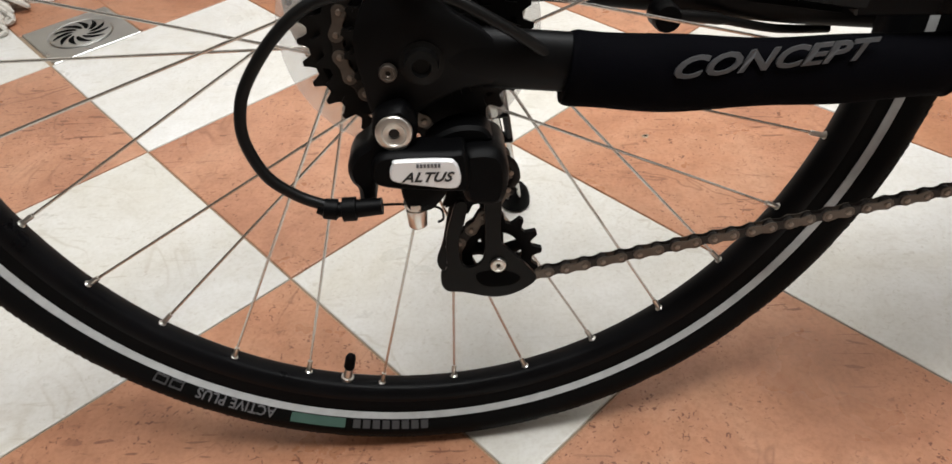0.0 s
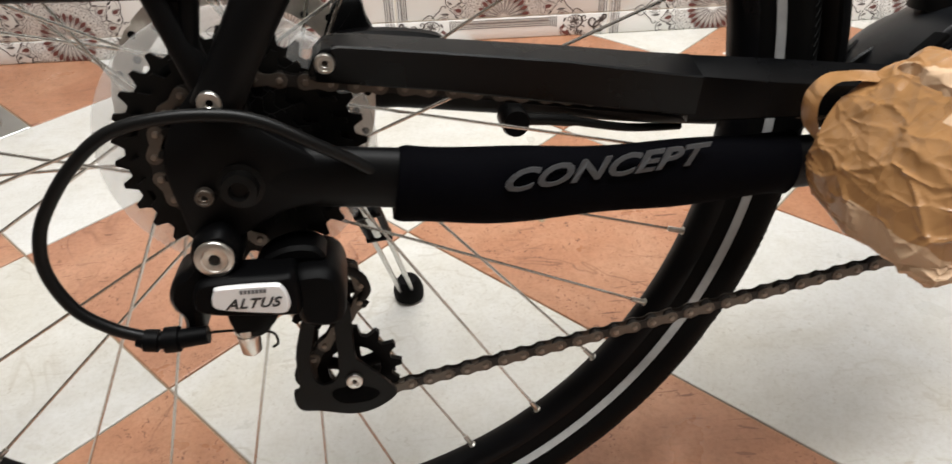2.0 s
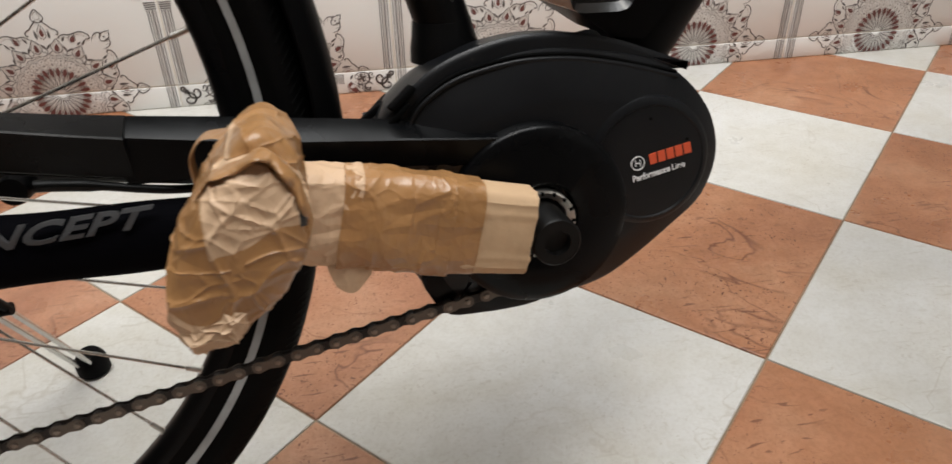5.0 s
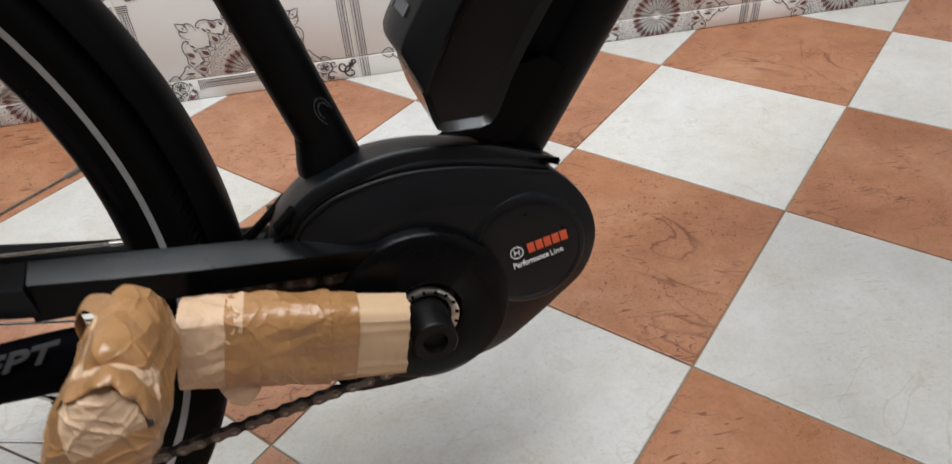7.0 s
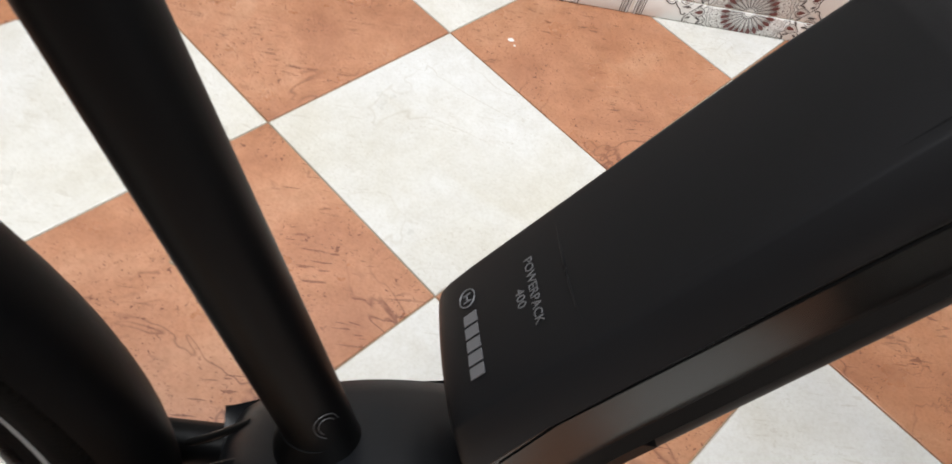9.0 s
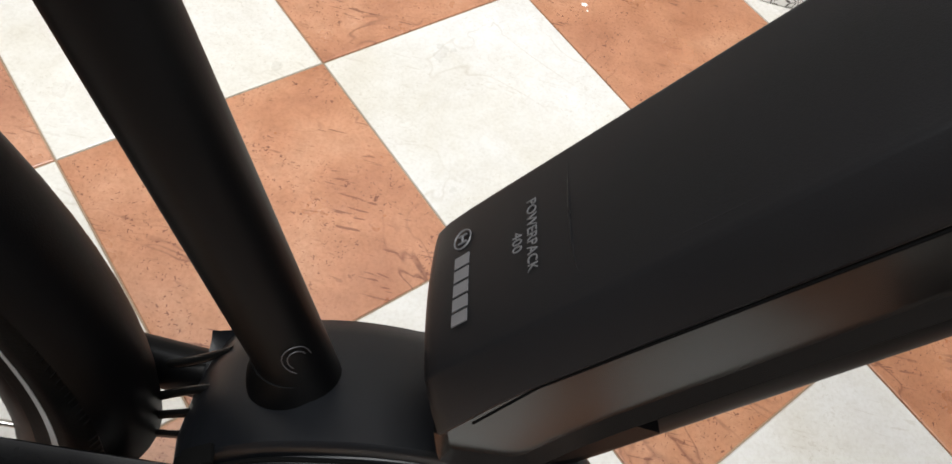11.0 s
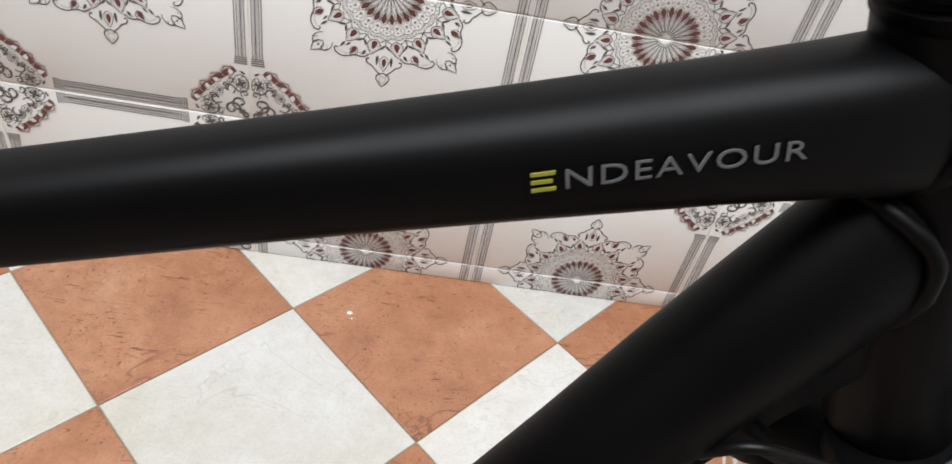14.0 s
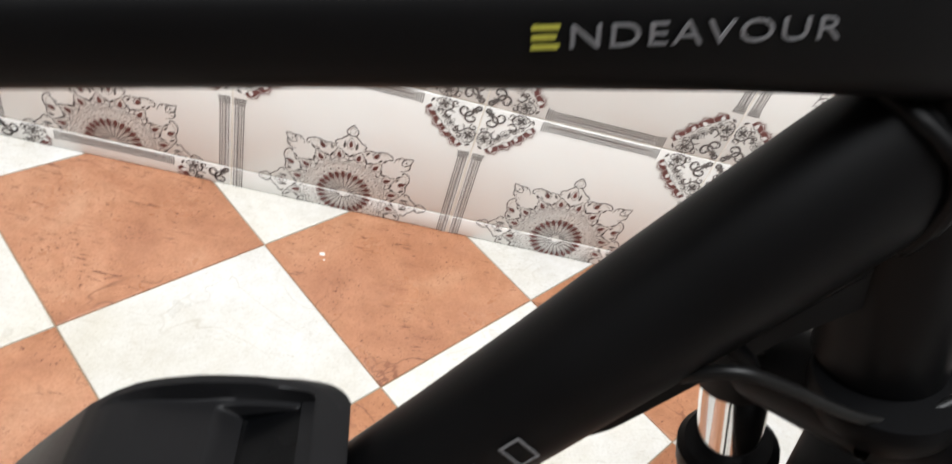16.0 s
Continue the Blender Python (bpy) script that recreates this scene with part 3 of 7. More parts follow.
def rosette(ink):
    """The full rosette, radius about 0.15, centred on the origin."""
    # flower in the middle: pale rays between maroon drops
    for k in range(24):
        t = 2 * math.pi * k / 24
        m = t + math.pi / 24
        ink.line(leaf(*polar(0.011, t), t, 0.037, 0.0088), 0.0007, M_INK, closed=True)
        ink.line(leaf(*polar(0.019, t), t, 0.022, 0.0036), 0.0005, M_INK_GREY, closed=True)
        ink.patch(leaf(*polar(0.0500, m), m + math.pi, 0.0185, 0.0080), M_INK_RED, 0.0005)
        ink.line(leaf(*polar(0.0530, m), m + math.pi, 0.0270, 0.0128), 0.0007, M_INK, closed=True)
        ink.patch(leaf(*polar(0.010, m), m, 0.010, 0.0018), M_INK, 0.0005)
        ink.patch(leaf(*polar(0.0530, t), t, 0.0040, 0.0036), M_INK, 0.0005)
    for r, amp, f, w, tone in ((0.0088, 0.0006, 12, 0.0008, M_INK), (0.0545, 0.0, 1, 0.0006, M_INK_GREY), (0.0665, 0.0013, 24, 0.0008, M_INK), (0.0695, 0.0016, 24, 0.0006, M_INK_GREY), (0.0722, 0.0014, 24, 0.0009, M_INK)):
        ink.line([polar(r + amp * math.cos(f * t * 2 * math.pi / 192), t * 2 * math.pi / 192) for t in range(192)], w, tone, closed=True)
    for k in range(48):
        t = 2 * math.pi * k / 48
        if k % 2:
            ink.line(heart(*polar(0.0572, t), t, 0.0074, 0.0068), 0.0008, M_INK_GREY, closed=True)
        else:
            c = polar(0.0625, t)
            ink.patch([(c[0] + x, c[1] + y) for x, y in circle_pts(6, 0.0013)], M_INK, 0.0005)
            c = polar(0.0575, t)
            ink.patch([(c[0] + x, c[1] + y) for x, y in circle_pts(6, 0.0010)], M_INK_GREY, 0.0005)
    # ring of sixteen tulips with a maroon heart
    for k in range(16):
        t = 2 * math.pi * (k + 0.5) / 16
        ink.line(leaf(*polar(0.0760, t), t, 0.0265, 0.0215), 0.0013, M_INK, closed=True)
        ink.line(leaf(*polar(0.0785, t), t, 0.0205, 0.0150), 0.0006, M_INK_GREY, closed=True)
        ink.patch(heart(*polar(0.0815, t), t, 0.0125, 0.0088), M_INK_RED, 0.0005)
        m = t + math.pi / 16
        ink.line([polar(0.0735, m), polar(0.0840, m)], 0.0014, M_INK)
        for q in (-1, 1):
            ink.patch(leaf(*polar(0.0830, m), m + q * 0.75, 0.0125, 0.0040), M_INK, 0.0005)
            ink.line([polar(0.0740 + 0.0055 * j / 5, m + q * (0.02 + 0.085 * (j / 5) ** 1.5)) for j in range(6)], 0.0012, M_INK)
    # outline: a heart on the four main points, a drop off each lobe between them
    for k in range(4):
        t = math.pi / 2 * k
        for q in (-1, 1):
            neck = [(0.1335, 0.030), (0.1290, 0.062), (0.1245, 0.105), (0.1195, 0.150), (0.1185, 0.190), (0.1160, 0.225), (0.1115, 0.235), (0.1095, 0.220), (0.1110, 0.205)]
            ink.line([(p.x, p.y) for p in smooth_path([(*polar(r, t + q * a), 0) for r, a in neck], 5)], 0.0018, M_INK)
            lobe = [(0.1030, 0.225), (0.1085, 0.262), (0.1120, 0.310), (0.1130, 0.365), (0.1165, 0.420), (0.1225, 0.470), (0.1265, 0.530), (0.1270, 0.600), (0.1235, 0.645), (0.1195, 0.640), (0.1190, 0.610)]
            ink.line([(p.x, p.y) for p in smooth_path([(*polar(r, t + q * a), 0) for r, a in lobe], 5)], 0.0018, M_INK)
            ink.line([(p.x * 0.955, p.y * 0.955) for p in smooth_path([(*polar(r, t + q * a), 0) for r, a in lobe[1:8]], 5)], 0.0006, M_INK_GREY)
            ink.curl(*polar(0.1190, t + q * 0.700), t + q * 0.2, 0.020, 0.0016, M_INK, q)
            ink.patch(leaf(*polar(0.1010, t + q * 0.10), t + q * 0.05, 0.0175, 0.0050), M_INK, 0.0005)
            ink.patch(leaf(*polar(0.0990, t + q * 0.29), t + q * 0.55, 0.0110, 0.0046), M_INK, 0.0005)
            ink.patch(heart(*polar(0.1040, t + q * 0.440), t + q * 0.45, 0.0120, 0.0080), M_INK_RED, 0.0005)
            ink.line(leaf(*polar(0.1010, t + q * 0.430), t + q * 0.45, 0.0185, 0.0125), 0.0010, M_INK, closed=True)
            ink.patch(leaf(*polar(0.1040, t + q * 0.600), t + q * 0.65, 0.0130, 0.0040), M_INK, 0.0005)
            ink.patch(leaf(*polar(0.1000, t + q * 0.530), t + q * 0.9, 0.0100, 0.0036), M_INK, 0.0005)
        ink.line(heart(*polar(0.1325, t), t, 0.0195, 0.0215), 0.0017, M_INK, closed=True)
        ink.line(heart(*polar(0.1365, t), t, 0.0115, 0.0110), 0.0007, M_INK_GREY, closed=True)
        ink.patch(leaf(*polar(0.1040, t), t, 0.0165, 0.0078), M_INK_RED, 0.0005)
        ink.line(leaf(*polar(0.1000, t), t, 0.0260, 0.0150), 0.0010, M_INK, closed=True)
        d = t + math.pi / 4
        ink.line(leaf(*polar(0.1290, d), d, 0.0250, 0.0155), 0.0014, M_INK, closed=True)
        c = polar(0.1385, d)
        ink.patch([(c[0] + x, c[1] + y) for x, y in circle_pts(7, 0.0017)], M_INK, 0.0005)
        for q in (-1, 1):
            ink.line([polar(0.1300 + 0.020 * j / 6, d + q * (0.075 - 0.02 * j / 6 + 0.03 * math.sin(j * 0.9))) for j in range(7)], 0.0011, M_INK, taper=True)


def star(ink):
    """The full corner star, radius about 0.09, centred on the origin, with the heads of the four bands."""
    for q in range(4):
        a0 = q * math.pi / 2

        def T(x, y):
            return (x * math.cos(a0) - y * math.sin(a0), x * math.sin(a0) + y * math.cos(a0))

        # border across the corner: four pointed scallops inside a double line, each with a maroon bed and a pale leaf on it
        ax, ay, bx, by = 0.091, 0.024, 0.024, 0.091

        def B(t, d):
            d += 0.006 * math.sin(math.pi * t)
            return T(ax + (bx - ax) * t + d * 0.707, ay + (by - ay) * t + d * 0.707)

        def scallop(t):
            u = (4 * t) % 1.0
            return 0.0058 * (math.sin(math.pi * u) ** 0.6) + 0.0026 * max(0.0, 1 - abs(u - 0.5) * 7)

        steps = [j / 64 for j in range(65)]
        ink.line([B(t, 0.0018 + scallop(t)) for t in steps], 0.0006, M_INK_GREY)
        ink.line([B(t, -0.0012 + scallop(t)) for t in steps], 0.0014, M_INK_RED)
        ink.line([B(t, -0.0105 + 0.0030 * abs(math.cos(4 * math.pi * t))) for t in steps], 0.0009, M_INK)
        for j in range(4):
            t0, t1 = (j + 0.02) / 4, (j + 0.98) / 4
            cells = [t0 + (t1 - t0) * k / 10 for k in range(11)]
            for p, r in zip(cells, cells[1:]):
                hp, hr = (0.0058 * math.sin(math.pi * ((4 * v) % 1.0)) ** 0.6 for v in (p, r))
                ink.patch([B(p, -0.0026 + hp * 0.9), B(r, -0.0026 + hr * 0.9), B(r, -0.0086 + hr * 0.25), B(p, -0.0086 + hp * 0.25)], M_INK_RED, 0.0004)
            m = B((j + 0.5) / 4, -0.0088)
            ink.patch(leaf(*m, a0 + math.pi / 4 + (0.5 if j % 2 else -0.5), 0.0105, 0.0086), M_INK_PALE, 0.0006)

        # scrolls: each winds in to its own eye
        def scroll(cx, cy, r, a_from, turns, w, m):
            if m:
                cx, cy, a_from, turns = cy, cx, 90 - a_from, -turns
            pts = []
            for k in range(24):
                f = k / 23
                a = radians(a_from) + turns * 2 * math.pi * f
                k2 = r * (1 - 0.70 * f ** 1.6)
                pts.append(T(cx + k2 * math.cos(a), cy + k2 * math.sin(a)))
            ink.line(pts, w * 1.05, M_INK, taper=True)
            ink.line([(x * 1.03, y * 1.03) for x, y in pts[:17]], 0.0006, M_INK_GREY)
            e = T(cx + 0.25 * r * math.cos(radians(a_from) + turns * 2 * math.pi), cy + 0.25 * r * math.sin(radians(a_from) + turns * 2 * math.pi))
            ink.patch([(e[0] + x, e[1] + y) for x, y in circle_pts(8, w * 0.72)], M_INK, 0.0005)

        for m in (False, True):
            # the big pair of scrolls round the middle, with a fine echo line
            scroll(0.0285, 0.0160, 0.0128, 215, -0.98, 0.0032, m)
            scroll(0.0285, 0.0160, 0.0155, 205, -0.62, 0.0011, m)
            scroll(0.0100, 0.0075, 0.0066, 20, 0.9, 0.0023, m)
            # tendrils that ring the flower
            scroll(0.0520, 0.0325, 0.0098, 215, 0.80, 0.0026, m)
            scroll(0.0385, 0.0575, 0.0064, 300, -0.85, 0.0020, m)
            scroll(0.0690, 0.0300, 0.0060, 120, 0.85, 0.0020, m)
            # four leaves tied in a cross near the end of each joint
            kx, ky = (0.0140, 0.0640) if m else (0.0640, 0.0140)
            for dg in (20, 118, 205, 292):
                p, hd = T(kx, ky), a0 + radians(90 - dg if m else dg)
                ink.patch(leaf(*p, hd, 0.0105, 0.0058), M_INK, 0.0005)
                q2 = (p[0] + 0.0105 * math.cos(hd + 0.8), p[1] + 0.0105 * math.sin(hd + 0.8))
                ink.line([(q2[0] + x, q2[1] + y) for x, y in circle_pts(8, 0.0038)], 0.0013, M_INK, closed=True)
            ring = [T(kx + 0.0138 * math.cos(v) * (1.12 if not m else 0.84), ky + 0.0138 * math.sin(v) * (0.84 if not m else 1.12)) for v in (radians(30 + 10 * k) for k in range(31))]
            ink.line(ring, 0.0019, M_INK, taper=True)
            scroll(0.0460, 0.0085, 0.0064, 150, -0.95, 0.0022, m)
            p = T(0.0065, 0.0810) if m else T(0.0810, 0.0065)
            ink.patch(leaf(*p, a0 + radians(30 if m else 60), 0.0105, 0.0046), M_INK, 0.0005)
        # the flower
        c = T(0.0470, 0.0470)
        for k in range(6):
            e = polar(0.0044, 2 * math.pi * k / 6)
            ink.line([(c[0] + e[0] + x, c[1] + e[1] + y) for x, y in circle_pts(7, 0.0024)], 0.0009, M_INK, closed=True)
        ink.patch([(c[0] + x, c[1] + y) for x, y in circle_pts(8, 0.0018)], M_INK, 0.0005)
        ink.line([(c[0] + x, c[1] + y) for x, y in circle_pts(24, 0.0098)][3:21], 0.0009, M_INK, taper=True)
        ink.line(leaf(*T(0.004, 0.004), a0 + math.pi / 4, 0.022, 0.0085), 0.0010, M_INK, closed=True)
        ink.patch(leaf(*T(0.0075, 0.0075), a0 + math.pi / 4, 0.011, 0.0034), M_INK, 0.0005)


def band(ink, x0, x1, side):
    """Half of a striped band along the x axis from x0 to x1, on one side (+1 or -1) of the joint, with a barred head at each end."""
    for off, w, tone in ((0.0052, 0.0013, M_INK), (0.0082, 0.0009, M_INK_GREY), (0.0104, 0.0017, M_INK), (0.0130, 0.0009, M_INK_GREY), (0.0158, 0.0013, M_INK), (0.0194, 0.0015, M_INK)):
        ink.line([(x0, side * off), (x1, side * off)], w, tone)
    ink.patch([(x0, side * 0.0052), (x1, side * 0.0052), (x1, side * 0.0110), (x0, side * 0.0110)], M_INK_PALE, 0.0003)
    for e, s in ((x0, 1), (x1, -1)):
        for j in range(4):
            ink.line([(e - s * (0.002 + 0.0036 * j), side * 0.0030), (e - s * (0.002 + 0.0036 * j), side * (0.0215 + 0.0006 * j))], 0.0017, M_INK)


def print_meshes():
    """The print of a whole tile as one mesh a colour: the half rosette on the lower edge, the stars in the upper corners."""
    layers = {}

    def stamp(draw, mat4, cuts):
        ink = Ink()
        draw(ink)
        for name, (bm, mat) in ink.bms.items():
            bm.transform(mat4)
            for co, no in cuts:
                bmesh.ops.bisect_plane(bm, geom=bm.verts[:] + bm.edges[:] + bm.faces[:], plane_co=co, plane_no=no, clear_outer=True)
            if name not in layers:
                layers[name] = (bmesh.new(), mat)
            tmp = bpy.data.meshes.new("tmp")
            bm.to_mesh(tmp)
            bm.free()
            layers[name][0].from_mesh(tmp)
            bpy.data.meshes.remove(tmp)

    e = 0.0016
    edges = [((e, 0, 0), (-1, 0, 0)), ((TW - e, 0, 0), (1, 0, 0)), ((0, e, 0), (0, -1, 0)), ((0, TH - e, 0), (0, 1, 0))]
    stamp(rosette, pose(TW / 2, 0, 0), edges)
    stamp(star, pose(0, TH, 0), edges)
    stamp(star, pose(TW, TH, 0), edges)
    stamp(lambda k: (band(k, 0.112, TW - 0.112, -1)), pose(0, TH, 0), edges)
    stamp(lambda k: (band(k, -0.02, TH - 0.112, 1)), pose(TW, 0, 0, 0, 0, 90), edges)
    stamp(lambda k: (band(k, -0.02, TH - 0.112, -1)), pose(0, 0, 0, 0, 0, 90), edges)
    return layers


PRINT = print_meshes()


def print_variant(flip, y0, y1):
    """The print between two heights of a tile, moved down to 0, as one mesh with a slot for each ink."""
    bm = bmesh.new()
    mats = []
    for name, (src, mat) in PRINT.items():
        c = src.copy()
        if flip:
            bmesh.ops.transform(c, matrix=Matrix.Translation((0, TH, 0)) @ Matrix.Diagonal((1, -1, 1, 1)), verts=c.verts)
            bmesh.ops.reverse_faces(c, faces=c.faces)
        if y0 > 0 or y1 < TH:
            for co, no in (((0, y0 + 0.0012, 0), (0, -1, 0)), ((0, y1 - 0.0012, 0), (0, 1, 0))):
                bmesh.ops.bisect_plane(c, geom=c.verts[:] + c.edges[:] + c.faces[:], plane_co=co, plane_no=no, clear_outer=True)
            bmesh.ops.translate(c, verts=c.verts, vec=(0, -y0, 0))
        for f in c.faces:
            f.material_index = len(mats)
            if f.normal.z < 0:
                f.normal_flip()
        mats.append(mat)
        tmp = bpy.data.meshes.new("tmp")
        c.to_mesh(tmp)
        c.free()
        bm.from_mesh(tmp)
        bpy.data.meshes.remove(tmp)
    me = bpy.data.meshes.new("tile_print")
    bm.to_mesh(me)
    bm.free()
    for m in mats:
        me.materials.append(m)
    return me


def wall_tile_mesh(h, name):
    bm = bmesh.new()
    g = 0.0014
    block(bm, pose(TW / 2, h / 2, -0.004), (TW - 2 * g, h - 2 * g, 0.008), 0.0010, 2)
    me = mesh_of(bm, name, True, 50)
    me.materials.append(M_WALL_GLAZE)
    return me


SKIRT = 0.043
TILE_FULL, TILE_SKIRT = wall_tile_mesh(TH, "wall_tile"), wall_tile_mesh(SKIRT, "skirting_tile")
PRINT_UP, PRINT_DOWN = print_variant(False, 0, TH), print_variant(True, 0, TH)
PRINT_SKIRT_A, PRINT_SKIRT_B = print_variant(True, TH - SKIRT, TH), print_variant(False, TH - SKIRT, TH)


def lay_wall_tile(wall, m, mesh, ink):
    t = new("tile", mesh)
    t.parent, t.matrix_basis = wall, m
    p = new("tile_print", ink)
    p.parent = t


def cut_mesh(me, width, name):
    """A tile or print cut off at a width."""
    bm = mesh_to_bm(me)
    bmesh.ops.bisect_plane(bm, geom=bm.verts[:] + bm.edges[:] + bm.faces[:], plane_co=(width, 0, 0), plane_no=(1, 0, 0), clear_outer=True)
    out = bpy.data.meshes.new(name)
    bm.to_mesh(out)
    bm.free()
    for m in me.materials:
        out.materials.append(m)
    return out


X0 = 0.1425                                # a vertical joint of the north wall
for i in range(-3, 4):
    x = X0 + i * TW
    if i == 3:
        # the last column is cut at the corner
        for j in range(-1, 5):
            z = 0 if j < 0 else SKIRT + j * TH
            up = Matrix.Translation((x, WALL_Y, z)) @ Matrix.Rotation(radians(90), 4, "X")
            ink = PRINT_SKIRT_B if j < 0 else PRINT_DOWN if j % 2 else PRINT_UP
            lay_wall_tile(wall_north, up, cut_mesh(TILE_SKIRT if j < 0 else TILE_FULL, ROOM_E - x, "wall_tile_cut"), cut_mesh(ink, ROOM_E - x - 0.001, "tile_print"))
        continue
    stand = Matrix.Translation((x, WALL_Y, 0)) @ Matrix.Rotation(radians(90), 4, "X")
    lay_wall_tile(wall_north, stand, TILE_SKIRT, PRINT_SKIRT_B if i in (-1, 3) else PRINT_SKIRT_A)
    for j in range(5):
        up = Matrix.Translation((x, WALL_Y, SKIRT + j * TH)) @ Matrix.Rotation(radians(90), 4, "X")
        lay_wall_tile(wall_north, up, TILE_FULL, PRINT_DOWN if j % 2 else PRINT_UP)
# the east wall: the joints start in the corner, the lowest course is taller
SKIRT_E = 0.103
TILE_SKIRT_E, PRINT_SKIRT_E = wall_tile_mesh(SKIRT_E, "skirting_tile"), print_variant(True, TH - SKIRT_E, TH)
for i in range(7):
    for j in range(-1, 5):
        z = 0 if j < 0 else SKIRT_E + j * TH
        face = Matrix(((0, 0, -1, ROOM_E), (-1, 0, 0, WALL_Y - i * TW), (0, 1, 0, z), (0, 0, 0, 1)))
        lay_wall_tile(wall_east, face, TILE_SKIRT_E if j < 0 else TILE_FULL, PRINT_SKIRT_E if j < 0 else PRINT_DOWN if j % 2 else PRINT_UP)
# unseen plaster beyond the tiles, kept dark to limit bounced light
box_part("wall_plaster", (ROOM_E + 0.001, ROOM_S, SKIRT_E + 5 * TH + 0.002), (ROOM_E + 0.0075, WALL_Y, ROOM_H), M_UNSEEN_PLASTER, wall_east)
box_part("wall_plaster", (ROOM_E + 0.001, ROOM_S, -0.001), (ROOM_E + 0.0075, WALL_Y - 7 * TW - 0.001, SKIRT_E + 5 * TH + 0.001), M_UNSEEN_PLASTER, wall_east)
box_part("wall_plaster", (ROOM_W, WALL_Y + 0.001, SKIRT + 5 * TH + 0.002), (ROOM_E, WALL_Y + 0.0075, ROOM_H), M_UNSEEN_PLASTER, wall_north)
for j in range(-1, 5):
    z, h = (0, SKIRT) if j < 0 else (SKIRT + j * TH, TH)
    turn = Matrix.Translation((-1.040, WALL_Y - 0.13 - TW + 0.13, z)) @ Matrix.Rotation(radians(90), 4, "Z") @ Matrix.Rotation(radians(90), 4, "X")
    # the return is narrower than a tile: the tiles are cut to 0.13
    bm = bmesh.new()
    block(bm, pose(-0.004, 0.065, h / 2), (0.008, 0.127, h - 0.002), 0.001)
    t = part("tile", bm, M_WALL_GLAZE, wall_pier, smooth=False)
    t.matrix_basis = pose(-1.040, 0.70, z)
    pm = (PRINT_SKIRT_A if j < 0 else PRINT_DOWN if j % 2 else PRINT_UP)
    b2 = mesh_to_bm(pm)
    bmesh.ops.bisect_plane(b2, geom=b2.verts[:] + b2.edges[:] + b2.faces[:], plane_co=(0.128, 0, 0), plane_no=(1, 0, 0), clear_outer=True)
    me = bpy.data.meshes.new("tile_print")
    b2.to_mesh(me)
    b2.free()
    for m in pm.materials:
        me.materials.append(m)
    p = new("tile_print", me)
    p.parent = t
    p.matrix_basis = Matrix.Rotation(radians(90), 4, "Z") @ Matrix.Rotation(radians(90), 4, "X")

# ---- floor drain and the mop beside it ----
bm = bmesh.new()
s = DRAIN_S / 2
plate = [(-s, -s), (s, -s), (s, s), (-s, s)]
pr = []
for k in range(48):
    t = 2 * math.pi * k / 48
    pr.append((0.050 * math.cos(t), 0.050 * math.sin(t)))
outer = []
for k in range(48):
    t = 2 * math.pi * k / 48
    c, sn = math.cos(t), math.sin(t)
    q = s / max(abs(c), abs(sn))
    outer.append((q * c, q * sn))
rings = [[bm.verts.new((x, y, z)) for x, y in o] for o, z in ((outer, -0.006), (outer, 0.0012), ([(x * 0.985, y * 0.985) for x, y in outer], 0.0022), ([(x * 1.06, y * 1.06) for x, y in pr], 0.0020), (pr, 0.0002), (pr, -0.004))]
for a, b in zip(rings, rings[1:]):
    for i in range(48):
        bm.faces.new((a[i], a[(i + 1) % 48], b[(i + 1) % 48], b[i]))
drain = tagged(part("floor_drain", bm, M_DRAIN, None, angle=20), "square stainless steel floor drain with swirled slots", "drain")
drain.matrix_basis = pose(DRAIN_C[0], DRAIN_C[1], 0, 0, 0, 45)
bm = bmesh.new()
disc_stack(bm, (0, 0, 0), [(0.0485, -0.004), (0.0485, 0.0022), (0.0475, 0.003), (0.010, 0.0036)], 48, "z")
grate = part("grate", bm, M_DRAIN, drain)
# each slot is a near-black strip on the grate, painted as its shade
for k in range(11):
    bm = bmesh.new()
    t = 2 * math.pi * k / 11
    pts = []
    for j in range(9):
        u = j / 8
        r = 0.014 + 0.029 * u
        pts.append((r * math.cos(t + 0.75 * u), r * math.sin(t + 0.75 * u), 0.0037))
    sweep(bm, pts, [(0.0003, 0.0009 + 0.0036 * math.sin(math.pi * min(1, (j + 0.6) / 8.4))) for j in range(9)], 8, up=(0, 0, 1))
    part("slot", bm, M_DARK, grate)

random.seed(5)
bm = bmesh.new()
for k in range(70):
    a = random.uniform(-0.9, 1.0)
    l = random.uniform(0.07, 0.15)
    o = Vector((-1.23 + random.uniform(-0.02, 0.02), 0.63 + random.uniform(-0.03, 0.03), random.uniform(0.03, 0.075)))
    tip = o + Vector((l * math.cos(a * 0.5) * 1.1, l * math.sin(a * 0.55), 0))
    tip.z = random.uniform(0.006, 0.03)
    mid = (o + tip) / 2 + Vector((0, 0, random.uniform(0.0, 0.03)))
    bend = tip + Vector((random.uniform(-0.03, 0.0), random.uniform(-0.025, 0.025), 0))
    bend.z = 0.006
    sweep(bm, smooth_path([o, mid, tip, bend], 5), 0.0046, 6)
block(bm, pose(-1.24, 0.63, 0.05), (0.05, 0.12, 0.05), 0.015)
tagged(part("mop_head", bm, M_ROPE, None), "grey cotton string mop head lying on the tiles by the wall", "mop")


